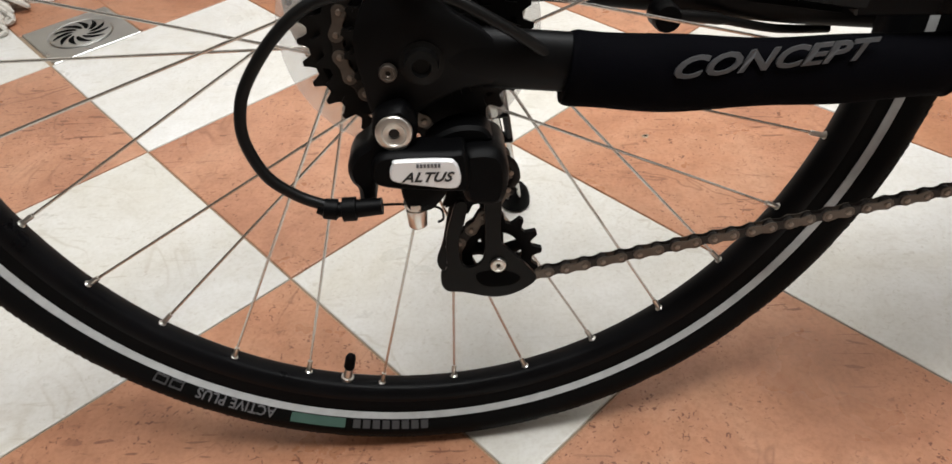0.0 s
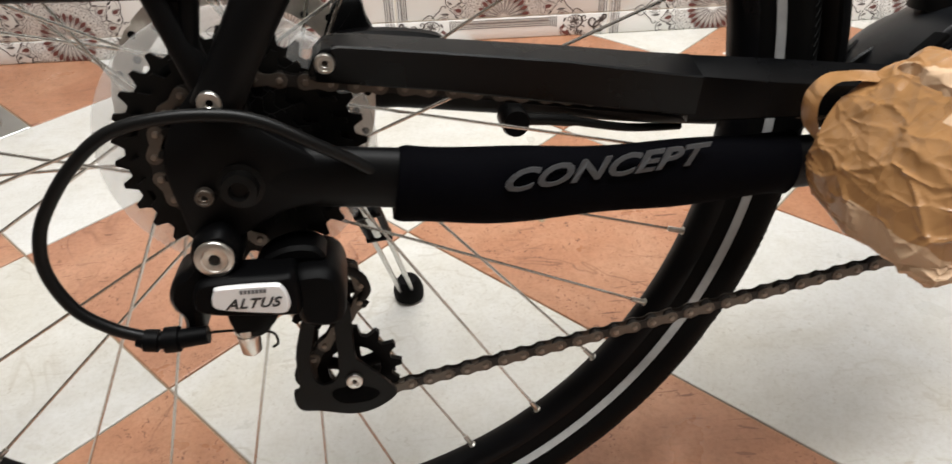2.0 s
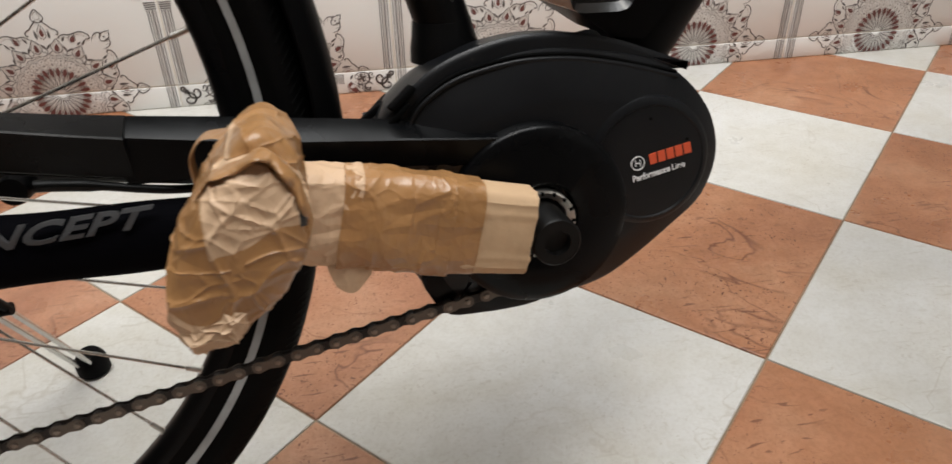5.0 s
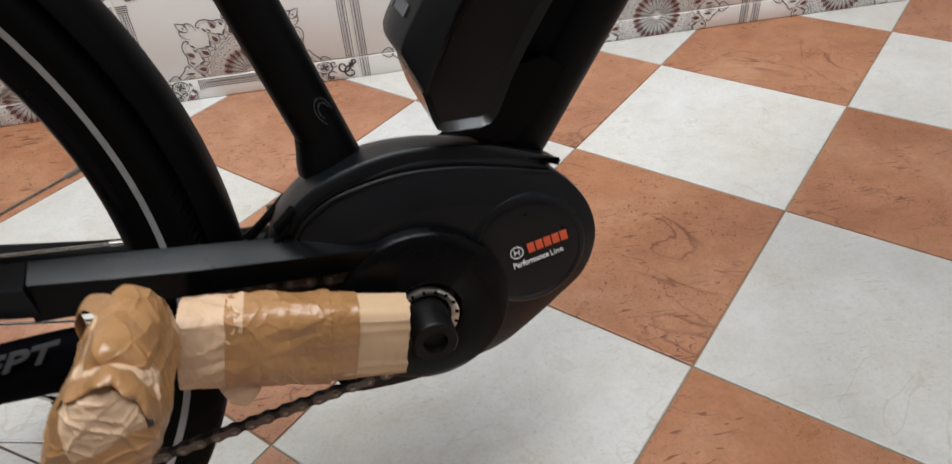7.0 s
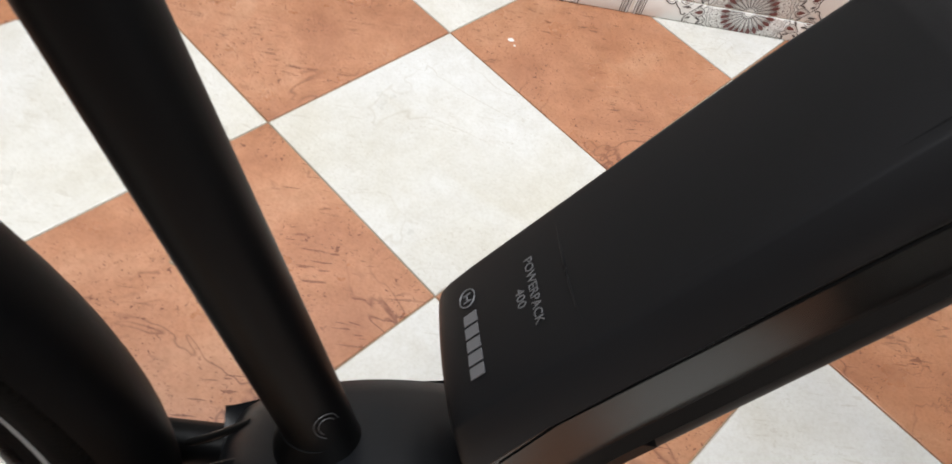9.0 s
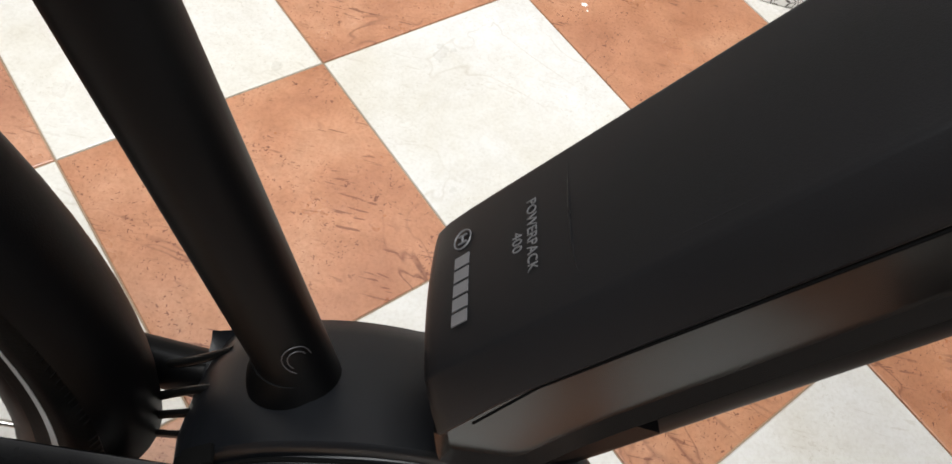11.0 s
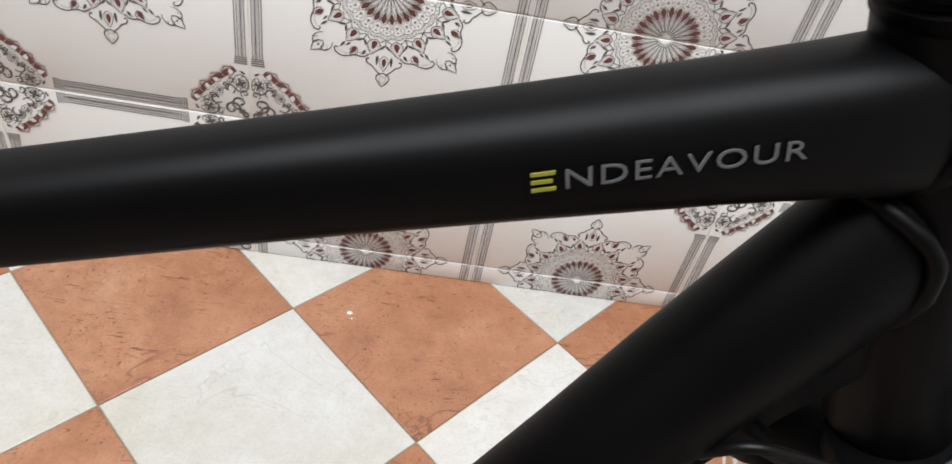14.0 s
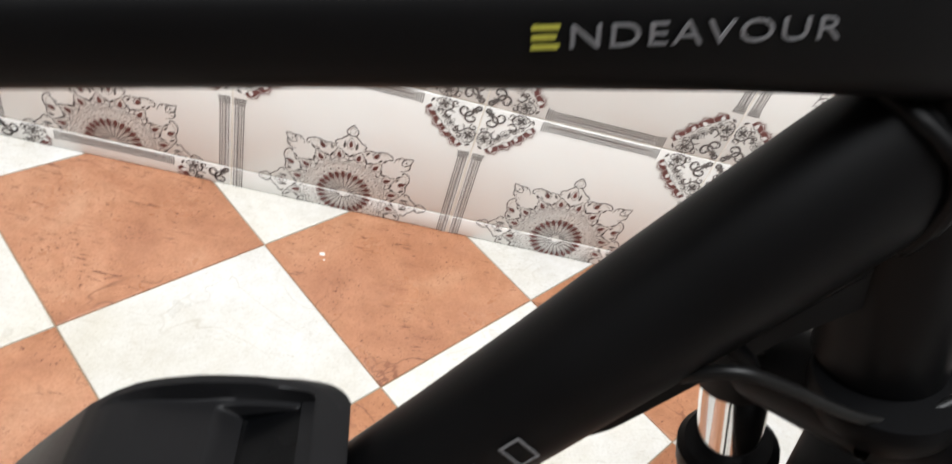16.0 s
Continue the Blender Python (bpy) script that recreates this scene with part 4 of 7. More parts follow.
# ---- the bicycle: its own axes are x ahead, y to its left, z up its leaning plane; the origin is under the rear hub ----
YAW, LEAN = 5.844, 8.845
bike = new("bicycle")
bike.matrix_basis = Matrix.Translation((-0.2963, -0.1827, 0)) @ Matrix.Rotation(radians(YAW), 4, "Z") @ Matrix.Rotation(radians(-LEAN), 4, "X")
tagged(bike, "matt black electric city bicycle leaning on its kickstand", "bicycle")
BB = Vector((0.468, 0, 0.310))


def zone(across, sideways, upward):
    """The seat of a group of parts in the frame: rows for x, y and z; sideways is a scale and a shift."""
    return Matrix((across, (0, sideways[0], 0, sideways[1]), upward, (0, 0, 0, 1)))


PLAIN = Matrix.Identity(4)
ZONE = {"now": PLAIN}
Z_HUB = zone((0.9984, 0.0242, 0.0049, -0.0054), (1, 0), (-0.0089, -0.0237, 1.0106, -0.0096))
Z_CASSETTE = zone((0.9809, 0.0215, 0.0046, -0.0044), (1, -0.007), (-0.0085, -0.0292, 0.9923, -0.0009))
Z_MECH = zone((1.0492, 0.0302, 0.0039, -0.0070), (1, 0.0145), (-0.0176, 0.0071, 1.0712, -0.0335))
Z_CABLE = zone((1.0290, 0.0304, 0.0064, -0.0070), (1, 0.011), (-0.0117, -0.0103, 1.0458, -0.0253))
Z_CARRIER = zone((0.9941, 0.0216, 0.0022, -0.0020), (1, 0), (-0.0030, -0.0284, 0.9987, -0.0058))
Z_GUARD = zone((1.0098, 0.0211, -0.0051, 0.0), (1, -0.004), (-0.0078, -0.0283, 1.0133, -0.0098))
Z_BRAKE = zone((1.0076, 0.0212, 0.0025, -0.0025), (1, 0), (-0.0067, -0.0269, 1.0150, -0.0117))
Z_MOTOR = zone((1.0741, -0.1105, -0.0127, -0.0250), (0.79, 0), (-0.0147, 0.1325, 1.0799, -0.0274))
Z_MOUNT = zone((1.0547, -0.1276, -0.0065, -0.0174), (0.79, 0), (-0.0191, -0.0612, 1.0712, -0.0313))
Z_BADGE = zone((1.0832, -0.1521, -0.0179, -0.0358), (0.79, 0), (-0.0146, 0.1348, 1.0852, -0.0287))
Z_COVER = zone((1.0839, -0.1123, -0.0118, -0.0302), (0.79, 0), (-0.0165, 0.1109, 1.0934, -0.0320))
Z_AXLE = zone((1.0839, 0, -0.0118, -0.0223), (1, 0), (-0.0165, 0, 1.0934, -0.0398))
Z_CRANK = zone((1.0365, 0.0115, -0.0054, -0.0088), (1, 0), (-0.0156, -0.0127, 1.0496, -0.0213))
Z_PEDAL = zone((1.0216, 0.0189, -0.0091, -0.0026), (1, -0.003), (-0.0112, -0.0244, 1.0268, -0.0139))
Z_HEAD = zone((1.0167, 0, -0.0150, 0.0122), (1, 0), (-0.0248, 0, 1.0144, -0.0067))
Z_LAMP = zone((1.0283, 0.0170, -0.0192, 0.0062), (1, 0), (-0.0258, -0.0235, 1.0262, -0.0160))


def b_part(name, bm, mat, parent=None, label="", smooth=True, angle=40):
    """A part of the bicycle; marks on a sub-part hang on the part above it."""
    parent = parent or bike
    if parent.parent and parent.parent.parent:
        parent = parent.parent
    bm.transform(ZONE["now"])
    return part(name, bm, mat, parent, label, smooth, angle)


def marks(name, bm, count, mat, parent):
    """Split a row of plain marks into one part each."""
    bm.verts.ensure_lookup_table()
    bm.verts.index_update()
    per = len(bm.verts) // count
    faces = [[v.index for v in f.verts] for f in bm.faces]
    co = [v.co.copy() for v in bm.verts]
    bm.free()
    for k in range(count):
        one = bmesh.new()
        vs = [one.verts.new(c) for c in co[k * per:(k + 1) * per]]
        for f in faces:
            if k * per <= f[0] < (k + 1) * per:
                one.faces.new([vs[i - k * per] for i in f])
        b_part(name, one, mat, parent, smooth=False)


def screw(name, p, r, h, parent=None, mat=None, socket=True):
    """A round socket-head bolt facing the near side (-y) at p."""
    bm = bmesh.new()
    disc_stack(bm, p, [(r, 0.0), (r, -h * 0.7), (r * 0.95, -h * 0.92), (r * 0.88, -h), (r * 0.66, -h), (r * 0.60, -h * 0.86), (r * 0.36, -h * 0.86), (r * 0.30, -h * 0.80), (r * 0.30, -h * 0.5)], 28)
    ob = b_part(name, bm, mat or M_BOLT, parent)
    if socket:
        bm = bmesh.new()
        disc_stack(bm, p, [(r * 0.29, -h * 0.50), (r * 0.29, -h * 0.58)], 6)
        b_part("socket", bm, M_CHAIN_DARK, ob)
    return ob


# -- frame tubes --
def tube_part(name, pts, radii, seg=24, up=(0, 1, 0), power=2.0, mat=None, label="", per=0):
    bm = bmesh.new()
    sweep(bm, smooth_path(pts, per) if per else pts, radii, seg, up, True, power)
    return b_part(name, bm, mat or M_FRAME, None, label)


AX = Vector((0.5743, 0, 0.8187)).normalized()           # along the down tube, upwards
NX = Vector((-AX.z, 0, AX.x))                         # square to it, upwards and back
DT = Vector((0.719, 0, 0.6011))                       # a point of its centre line


def dt(s, n, y=0.0):
    """A place by the down tube: s along it, n above its centre line."""
    return DT + AX * s + NX * n + Vector((0, y, 0))


seat_tube = tube_part("seat_tube", [(0.4481, 0, 0.375), (0.4364, 0, 0.416), (0.3633, 0, 0.672), (0.3268, 0, 0.800)], 0.0172)
down_tube = tube_part("down_tube", [dt(-0.27, 0), dt(-0.1, 0), dt(0.1, 0), dt(0.16, 0.0006), dt(0.215, 0.0016), dt(0.262, 0.0020), dt(0.296, 0.0020), dt(0.326, 0.0020)],
                      [(0.0250, 0.0244), (0.0252, 0.0249), (0.0256, 0.0256), (0.0262, 0.0264), (0.0268, 0.0278), (0.0262, 0.0290), (0.0250, 0.0298), (0.0205, 0.0298)], 36)
top_tube = tube_part("top_tube", [(0.327, 0, 0.7755), (0.50, 0, 0.8147), (0.60, 0, 0.8373), (0.70, 0, 0.8600), (0.76, 0, 0.8735), (0.815, 0, 0.8860), (0.85, 0, 0.8938), (0.876, 0, 0.8995), (0.895, 0, 0.9035)],
                     [(0.0165, 0.0150), (0.0170, 0.0150), (0.0178, 0.0162), (0.0190, 0.0182), (0.0204, 0.0200), (0.0216, 0.0220), (0.0228, 0.0240), (0.0238, 0.0262), (0.0200, 0.0270)], 32, power=2.7)
HA = Vector((0.3456, 0, -0.9384)).normalized()        # down the head tube
HT = Vector((0.8662, 0, 0.9490))
bm = bmesh.new()
sweep(bm, [HT + HA * s + Vector((0.0018 - 0.030 * s, 0, 0)) for s in (0.0, 0.012, 0.03, 0.06, 0.10, 0.140, 0.162, 0.176)], [0.0254, 0.0254, 0.0240, 0.0236, 0.0236, 0.0246, 0.0254, 0.0260], 36)
ZONE["now"] = Z_HEAD
b_part("head_tube", bm, M_FRAME)


def weld(name, centre, u, v, along, ru, rv, wrap, slope, fat):
    """A smoothed weld bead on the saddle line where a tube meets the head tube."""
    bm = bmesh.new()
    pts = []
    for k in range(48):
        t = 2 * math.pi * k / 48
        y, n = ru * math.cos(t), rv * math.sin(t)
        pts.append(Vector(centre) + Vector(u) * y + Vector(v) * n + Vector(along) * (slope * n + wrap - math.sqrt(max(0.0, wrap ** 2 - y ** 2))))
    sweep(bm, pts, [fat * (1 + 0.08 * math.sin(k * 1.9)) for k in range(48)], 10, closed=True)
    return b_part(name, bm, M_FRAME)


weld("weld_bead", (0.8585, 0, 0.9125), (0, 1, 0), (-0.24, 0, 0.97), (0.97, 0, 0.24), 0.0232, 0.0245, 0.0278, -0.12, 0.0036)
ZONE["now"] = PLAIN
weld("weld_bead", dt(0.2960, 0.0020), (0, 1, 0), NX, AX, 0.0246, 0.0290, 0.0275, 0.50, 0.0034)
bm = bmesh.new()
block(bm, pose(*dt(0.222, -0.0255, -0.012), 0, 36, 0), (0.030, 0.010, 0.007), 0.003)
b_part("cable_port", bm, M_PLASTIC)
bm = bmesh.new()
slab(bm, rounded([tuple((dt(s, n).x, dt(s, n).z)) for s, n in ((0.150, -0.0255), (0.157, -0.0300), (0.170, -0.0325), (0.235, -0.0375), (0.285, -0.0480), (0.300, -0.040), (0.29, -0.022), (0.16, -0.019))], 5), [(-0.012, 0.002), (-0.009, 0), (0.009, 0), (0.012, 0.002)])
b_part("gusset", bm, M_FRAME)
# headset cap above the head tube
ZONE["now"] = Z_HEAD
bm = bmesh.new()
prof = [(0.0262, 0.0), (0.0272, 0.002), (0.0272, 0.0055), (0.0252, 0.0070), (0.0250, 0.0085), (0.0275, 0.0100), (0.0282, 0.0135), (0.0272, 0.0180), (0.0245, 0.0235), (0.0225, 0.027), (0.0205, 0.034), (0.0200, 0.060)]
rings = [[p for p in circle_pts(36, r)] for r, h in prof]
vs = []
u, v = ring_frame(-HA, Vector((0, 1, 0)))
for (r, h), ring in zip(prof, rings):
    vs.append([bm.verts.new(HT + Vector((0.0030, 0, 0)) - HA * h + u * x + v * y) for x, y in ring])
for a, b in zip(vs, vs[1:]):
    for i in range(36):
        bm.faces.new((a[i], a[(i + 1) % 36], b[(i + 1) % 36], b[i]))
bm.faces.new(vs[-1])
bm.faces.new(vs[0][::-1])
b_part("headset_cover", bm, M_PLASTIC, label="rounded black headset cover")

# stays and dropouts
for side in (-1, 1):
    up = 0.013 if side > 0 else 0.0
    ZONE["now"] = PLAIN
    tube_part("chain_stay", [(0.000, side * 0.0655, 0.3533), (0.0361, side * 0.0655, 0.3495 + up * 0.5), (0.0957, side * 0.0655, 0.3409 + up), (0.139, side * 0.0640, 0.3340 + up), (0.1974, side * 0.0566, 0.3265 + up), (0.262, side * 0.0479, 0.3180 + up), (0.3295, side * 0.0392, 0.3116 + up), (0.4199, side * 0.0285, 0.3041 + up)],
              [(0.006, 0.015), (0.0085, 0.0165), (0.0105, 0.0165), (0.0108, 0.0165), (0.011, 0.0165), (0.0112, 0.0165), (0.012, 0.0165), (0.014, 0.018)], 20)
    tube_part("seat_stay", [(0.004, side * 0.072, 0.390), (0.0172, side * 0.071, 0.4128), (0.0325, side * 0.070, 0.4370), (0.0950, side * 0.066, 0.5300), (0.2000, side * 0.052, 0.680), (0.3090, side * 0.020, 0.792)],
              [(0.009, 0.0120), (0.0095, 0.0112), (0.0095, 0.0120), (0.009, 0.0112), (0.0085, 0.010), (0.0085, 0.010)], 18)
    bm = bmesh.new()
    out = rounded([(-0.018, 0.345), (-0.014, 0.328), (0.004, 0.326), (0.030, 0.338), (0.060, 0.345), (0.050, 0.366), (0.026, 0.385), (0.022, 0.410), (0.006, 0.408), (-0.010, 0.392), (-0.020, 0.370)], 5)
    y = side * 0.068
    slab(bm, out, [(y - 0.005, 0.002), (y - 0.0035, 0), (y + 0.0035, 0), (y + 0.005, 0.002)])
    ZONE["now"] = Z_HUB
    b_part("dropout", bm, M_FRAME)
ZONE["now"] = PLAIN
# neoprene guard laced round the chain stay
bm = bmesh.new()
pts = [(0.0843, -0.0655, 0.3394), (0.0962, -0.0655, 0.3373), (0.1309, -0.0655, 0.3323), (0.1665, -0.0612, 0.3275), (0.2136, -0.0546, 0.3222), (0.2622, -0.0480, 0.3175), (0.3065, -0.0421, 0.3142), (0.3200, -0.0403, 0.3130)]
sweep(bm, smooth_path(pts, 5), [(0.0140 + 0.0008 * math.sin(k * 0.9), 0.0198 + 0.0007 * math.sin(k * 0.55 + 1) + 0.0018 * math.exp(-((k - 9) / 8) ** 2) - 0.0012 * math.exp(-(k / 2) ** 2)) for k in range(36)], 24)
sleeve = b_part("chain_stay_guard", bm, M_SLEEVE, label="black neoprene chain stay guard with grey lettering")
me = lettering("CONCEPT", 0.0108, 1.02, 0.42, 0.0006, 0.035)
bm = mesh_to_bm(me)
L = max(v.co.x for v in bm.verts)
for v in bm.verts:
    x, h = v.co.x * 0.124 / L, v.co.y
    v.co = Vector((0.1362 + x + 0.05 * h, -0.0798 + 0.142 * max(0.0, x - 0.008) + 0.0009 * (h / 0.006 + 0.6) ** 2 - v.co.z, 0.3395 - 0.034 * x + h))
b_part("lettering", bm, M_LOGO_DIM, sleeve, smooth=False)

# -- rear wheel --
wheel = new("rear_wheel")
wheel.parent = bike
WC = Vector((0.0, 0.0, 0.3554))        # centre of the rear wheel
NR = 0.2975                                 # nipple circle
SIDE = [(0.3085, 0.0098), (0.3110, 0.0114), (0.3150, 0.0122), (0.3200, 0.0134), (0.3260, 0.0166), (0.3330, 0.0198), (0.3390, 0.0196), (0.3450, 0.0165), (0.3490, 0.0115), (0.3512, 0.0055), (0.3520, 0.0)]
SIDE_FINE = [(p.x, p.y) for p in smooth_path([(r, y, 0) for r, y in SIDE], 3)]


def side_y(r):
    """Half width of the tyre at a radius."""
    for (r0, y0), (r1, y1) in zip(SIDE_FINE, SIDE_FINE[1:]):
        if r0 <= r <= r1:
            return y0 + (y1 - y0) * (r - r0) / max(1e-9, r1 - r0)
    return 0.0


def tyre_profile():
    return [(r, -y) for r, y in SIDE_FINE] + [(r, y) for r, y in SIDE_FINE[-2::-1]]


bm = bmesh.new()
lathe(bm, tyre_profile(), WC, seg=144)
tyre = b_part("tyre", bm, M_RUBBER, wheel, "black tyre with a pale reflective strip")
bm = bmesh.new()
lathe(bm, [(0.3105, -0.0112), (0.3105, 0.0112), (0.3060, 0.0116), (0.3000, 0.0085), (NR, 0.005), (NR, -0.005), (0.3000, -0.0085), (0.3060, -0.0116)], WC, seg=128)
b_part("rim", bm, M_RIM, wheel)
for side in (-1, 1):
    bm = bmesh.new()
    rs = [0.3199, 0.3211, 0.3222, 0.3234, 0.3246]
    lathe(bm, [(r, side * (side_y(r) + 0.0004)) for r in rs] + [(r, side * (side_y(r) - 0.0008)) for r in rs[::-1]], WC, seg=144)
    b_part("reflective_strip", bm, M_REFLEX, tyre)
    bm = bmesh.new()
    for k in range(360):
        if k % 15 in (13, 14):
            continue
        t = 2 * math.pi * k / 360
        half = 0.0022 + 0.0014 * math.sin(k % 15 / 13 * math.pi)
        pts = []
        for f in (-half, 0.0, half):
            rr = 0.3445 + f
            pts.append(WC + Vector((rr * math.cos(t + f * 3), side * side_y(rr), rr * math.sin(t + f * 3))))
        sweep(bm, pts, 0.0006, 4)
    tagged(b_part("tread_rib", bm, M_RUBBER, tyre, smooth=False), kind="stuff")


def on_sidewall(bm, mid_deg, radius, span=1.0):
    """Bend flat marks onto the near sidewall, tops outward, centred at an angle from straight down (ahead positive)."""
    xs = [v.co.x for v in bm.verts]
    xm = (min(xs) + max(xs)) / 2
    for v in bm.verts:
        r = radius + v.co.y
        t = radians(mid_deg) - (v.co.x - xm) * span / radius
        y = -side_y(r) - 0.0002 - v.co.z
        v.co = WC + Vector((r * math.sin(t), y, -r * math.cos(t)))
    return bm


b_part("lettering", on_sidewall(mesh_to_bm(lettering("ACTIVE PLUS", 0.0074, 1.02, 0, 0.0001, 0.02)), -29.5, 0.3290), M_LOGO_GREY, tyre, smooth=False)
marks("name_mark", on_sidewall(glyph_bars(8, 0.0062, 0.0058, 0.0020, 0.0), -8.1, 0.3290), 8, M_LOGO_DIM, tyre)
marks("name_mark", on_sidewall(glyph_bars(2, 0.0066, 0.010, 0.002, 0.0012), -38.7, 0.3286), 2, M_LOGO_DIM, tyre)
bm = bmesh.new()
for k in range(12):
    block(bm, pose(0.0036 * k, 0, 0), (0.0036, 0.0070, 0.0003))
bmesh.ops.remove_doubles(bm, verts=bm.verts, dist=1e-5)
b_part("colour_patch", on_sidewall(bm, -18.2, 0.3290), M_LOGO_GREEN, tyre, smooth=False)

for k in range(32):
    th = radians(1.6 + 11.25 * k)
    right = k % 2 == 1
    direction = 1 if k % 4 in (3, 0) else -1
    ha = th + direction * radians(68)
    hub_r, fy = 0.0300, (-0.0185 if right else 0.030)
    fy += 0.002 * direction
    a = WC + Vector((hub_r * math.sin(ha), fy, -hub_r * math.cos(ha)))
    ny = -0.002 if right else 0.002
    b = WC + Vector(((NR + 0.002) * math.sin(th), ny, -(NR + 0.002) * math.cos(th)))
    bm = bmesh.new()
    sweep(bm, [a, b], 0.00105, 8)
    b_part("spoke", bm, M_STEEL, wheel)
    d = (a - b).normalized()
    bm = bmesh.new()
    sweep(bm, [b - d * 0.001, b + d * 0.002, b + d * 0.003, b + d * 0.0125], [0.0031, 0.0031, 0.0019, 0.0018], 10)
    b_part("spoke_nipple", bm, M_BOLT, wheel)
bm = bmesh.new()
disc_stack(bm, WC, [(0.010, -0.056), (0.016, -0.024), (0.033, -0.0205), (0.033, -0.0165), (0.019, -0.012), (0.017, 0.0), (0.019, 0.022), (0.034, 0.0275), (0.034, 0.0325), (0.022, 0.034), (0.022, 0.05), (0.010, 0.052)], 36)
b_part("hub", bm, M_DARK_STEEL, wheel)
# valve with its black cap
va = radians(-15.0)
vd = Vector((-math.sin(va), 0, math.cos(va)))
v0 = WC - vd * NR
bm = bmesh.new()
sweep(bm, [v0, v0 + vd * 0.002, v0 + vd * 0.0025, v0 + vd * 0.014], [0.0052, 0.0052, 0.0036, 0.0030], 14)
valve = b_part("valve", bm, M_BOLT, wheel)
bm = bmesh.new()
sweep(bm, [v0 + vd * s for s in (0.011, 0.0125, 0.022, 0.0245, 0.026)], [0.0036, 0.0044, 0.0042, 0.0032, 0.0012], 14)
b_part("valve_cap", bm, M_RUBBER, valve)
# clear spoke protector behind the sprockets
bm = bmesh.new()
lathe(bm, [(0.036, -0.0195), (0.0755, -0.0180), (0.0762, -0.0188), (0.0755, -0.0196), (0.036, -0.0211)], Vector((0.006, 0, 0.357)), seg=72)
ZONE["now"] = Z_CASSETTE
b_part("spoke_protector", bm, M_CLEAR, wheel, "clear plastic spoke protector")
ZONE["now"] = PLAIN
# brake disc: a slotted band on six arms
bm = bmesh.new()
RY = 0.048
lathe(bm, [(0.0635, RY - 0.0009), (0.0800, RY - 0.0009), (0.0800, RY + 0.0009), (0.0635, RY + 0.0009)], WC, seg=72)
disc = b_part("brake_disc", bm, M_BOLT, wheel)
for k in range(6):
    t = 2 * math.pi * k / 6
    bm = bmesh.new()
    sweep(bm, [WC + Vector((0.020 * math.cos(t), RY, 0.020 * math.sin(t))), WC + Vector((0.066 * math.cos(t + 0.5), RY, 0.066 * math.sin(t + 0.5)))], (0.0009, 0.004), 8)
    b_part("disc_arm", bm, M_BOLT, wheel)
# near-black discs through the band stand in for the shade of its holes
for k in range(36):
    t = 2 * math.pi * k / 36
    r = 0.0675 if k % 2 else 0.0755
    bm = bmesh.new()
    disc_stack(bm, WC + Vector((r * math.cos(t), 0, r * math.sin(t))), [(0.0025, RY - 0.0012), (0.0025, RY + 0.0012)], 10)
    b_part("vent_hole", bm, M_DARK, disc)

# -- sprocket cassette --
CS = Vector((0.0095, 0, 0.3570))           # centre of the sprockets
cassette = new("cassette")
cassette.parent = bike
ZONE["now"] = Z_CASSETTE


def sprocket(teeth, y, thick, parent, name="sprocket", r_in=0.018, centre=None, mat=None, holes=0):
    r = teeth * 0.0127 / (2 * math.pi)
    out = []
    for k in range(teeth):
        t = 2 * math.pi * k / teeth
        w = 2 * math.pi / teeth
        for f, rr in ((-0.34, r - 0.0032), (-0.22, r - 0.0008), (-0.12, r + 0.0026), (0.10, r + 0.0030), (0.20, r - 0.0003), (0.34, r - 0.0032)):
            out.append((t + f * w, rr))
    bm = bmesh.new()
    c = centre if centre is not None else CS
    rings = []
    for rr_scale, yy in ((None, y + thick / 2), (None, y - thick / 2), (r_in, y - thick / 2), (r_in, y + thick / 2)):
        rings.append([bm.verts.new(c + Vector(((rr if rr_scale is None else rr_scale) * math.cos(t), yy, (rr if rr_scale is None else rr_scale) * math.sin(t)))) for t, rr in out])
    n = len(out)
    for a, b in zip(rings, rings[1:] + rings[:1]):
        for i in range(n):
            bm.faces.new((a[i], a[(i + 1) % n], b[(i + 1) % n], b[i]))
    return b_part(name, bm, mat or M_DARK_STEEL, parent, smooth=False)


sprocket(32, -0.0255, 0.0022, cassette)
for i, n in enumerate((28, 21, 19, 17, 15, 13, 11)):
    sprocket(n, -0.0300 - 0.0040 * i, 0.0020, cassette)
# slots are ovals on the face: near-black for their shade, two in bright steel
for k in range(9):
    t = 2 * math.pi * k / 9
    bm = bmesh.new()
    sweep(bm, [CS + Vector((0.056 * math.cos(t + f), -0.0269, 0.056 * math.sin(t + f))) for f in (-0.10, -0.04, 0.04, 0.10)], [(0.0003, 0.0012), (0.0003, 0.0020), (0.0003, 0.0020), (0.0003, 0.0012)], 8)
    b_part("slot", bm, M_BOLT if k in (2, 6) else M_DARK, cassette)
bm = bmesh.new()
disc_stack(bm, CS, [(0.026, -0.0275), (0.024, -0.050), (0.019, -0.058), (0.012, -0.060)], 32)
b_part("freehub", bm, M_DARK_STEEL, cassette)
ZONE["now"] = Z_HUB
bm = bmesh.new()
disc_stack(bm, CS + Vector((0.004, 0, -0.002)), [(0.0118, -0.066), (0.0118, -0.0735), (0.0092, -0.0742), (0.0086, -0.0800), (0.0050, -0.0810), (0.0042, -0.0775)], 6 * 4)
b_part("axle_nut", bm, M_DARK_STEEL)
ZONE["now"] = PLAIN
screw("hanger_bolt", (-0.0097, -0.0720, 0.3478), 0.0048, 0.005, mat=M_CHAIN)
screw("carrier_bolt", (0.0038, -0.0760, 0.3962), 0.0058, 0.006)

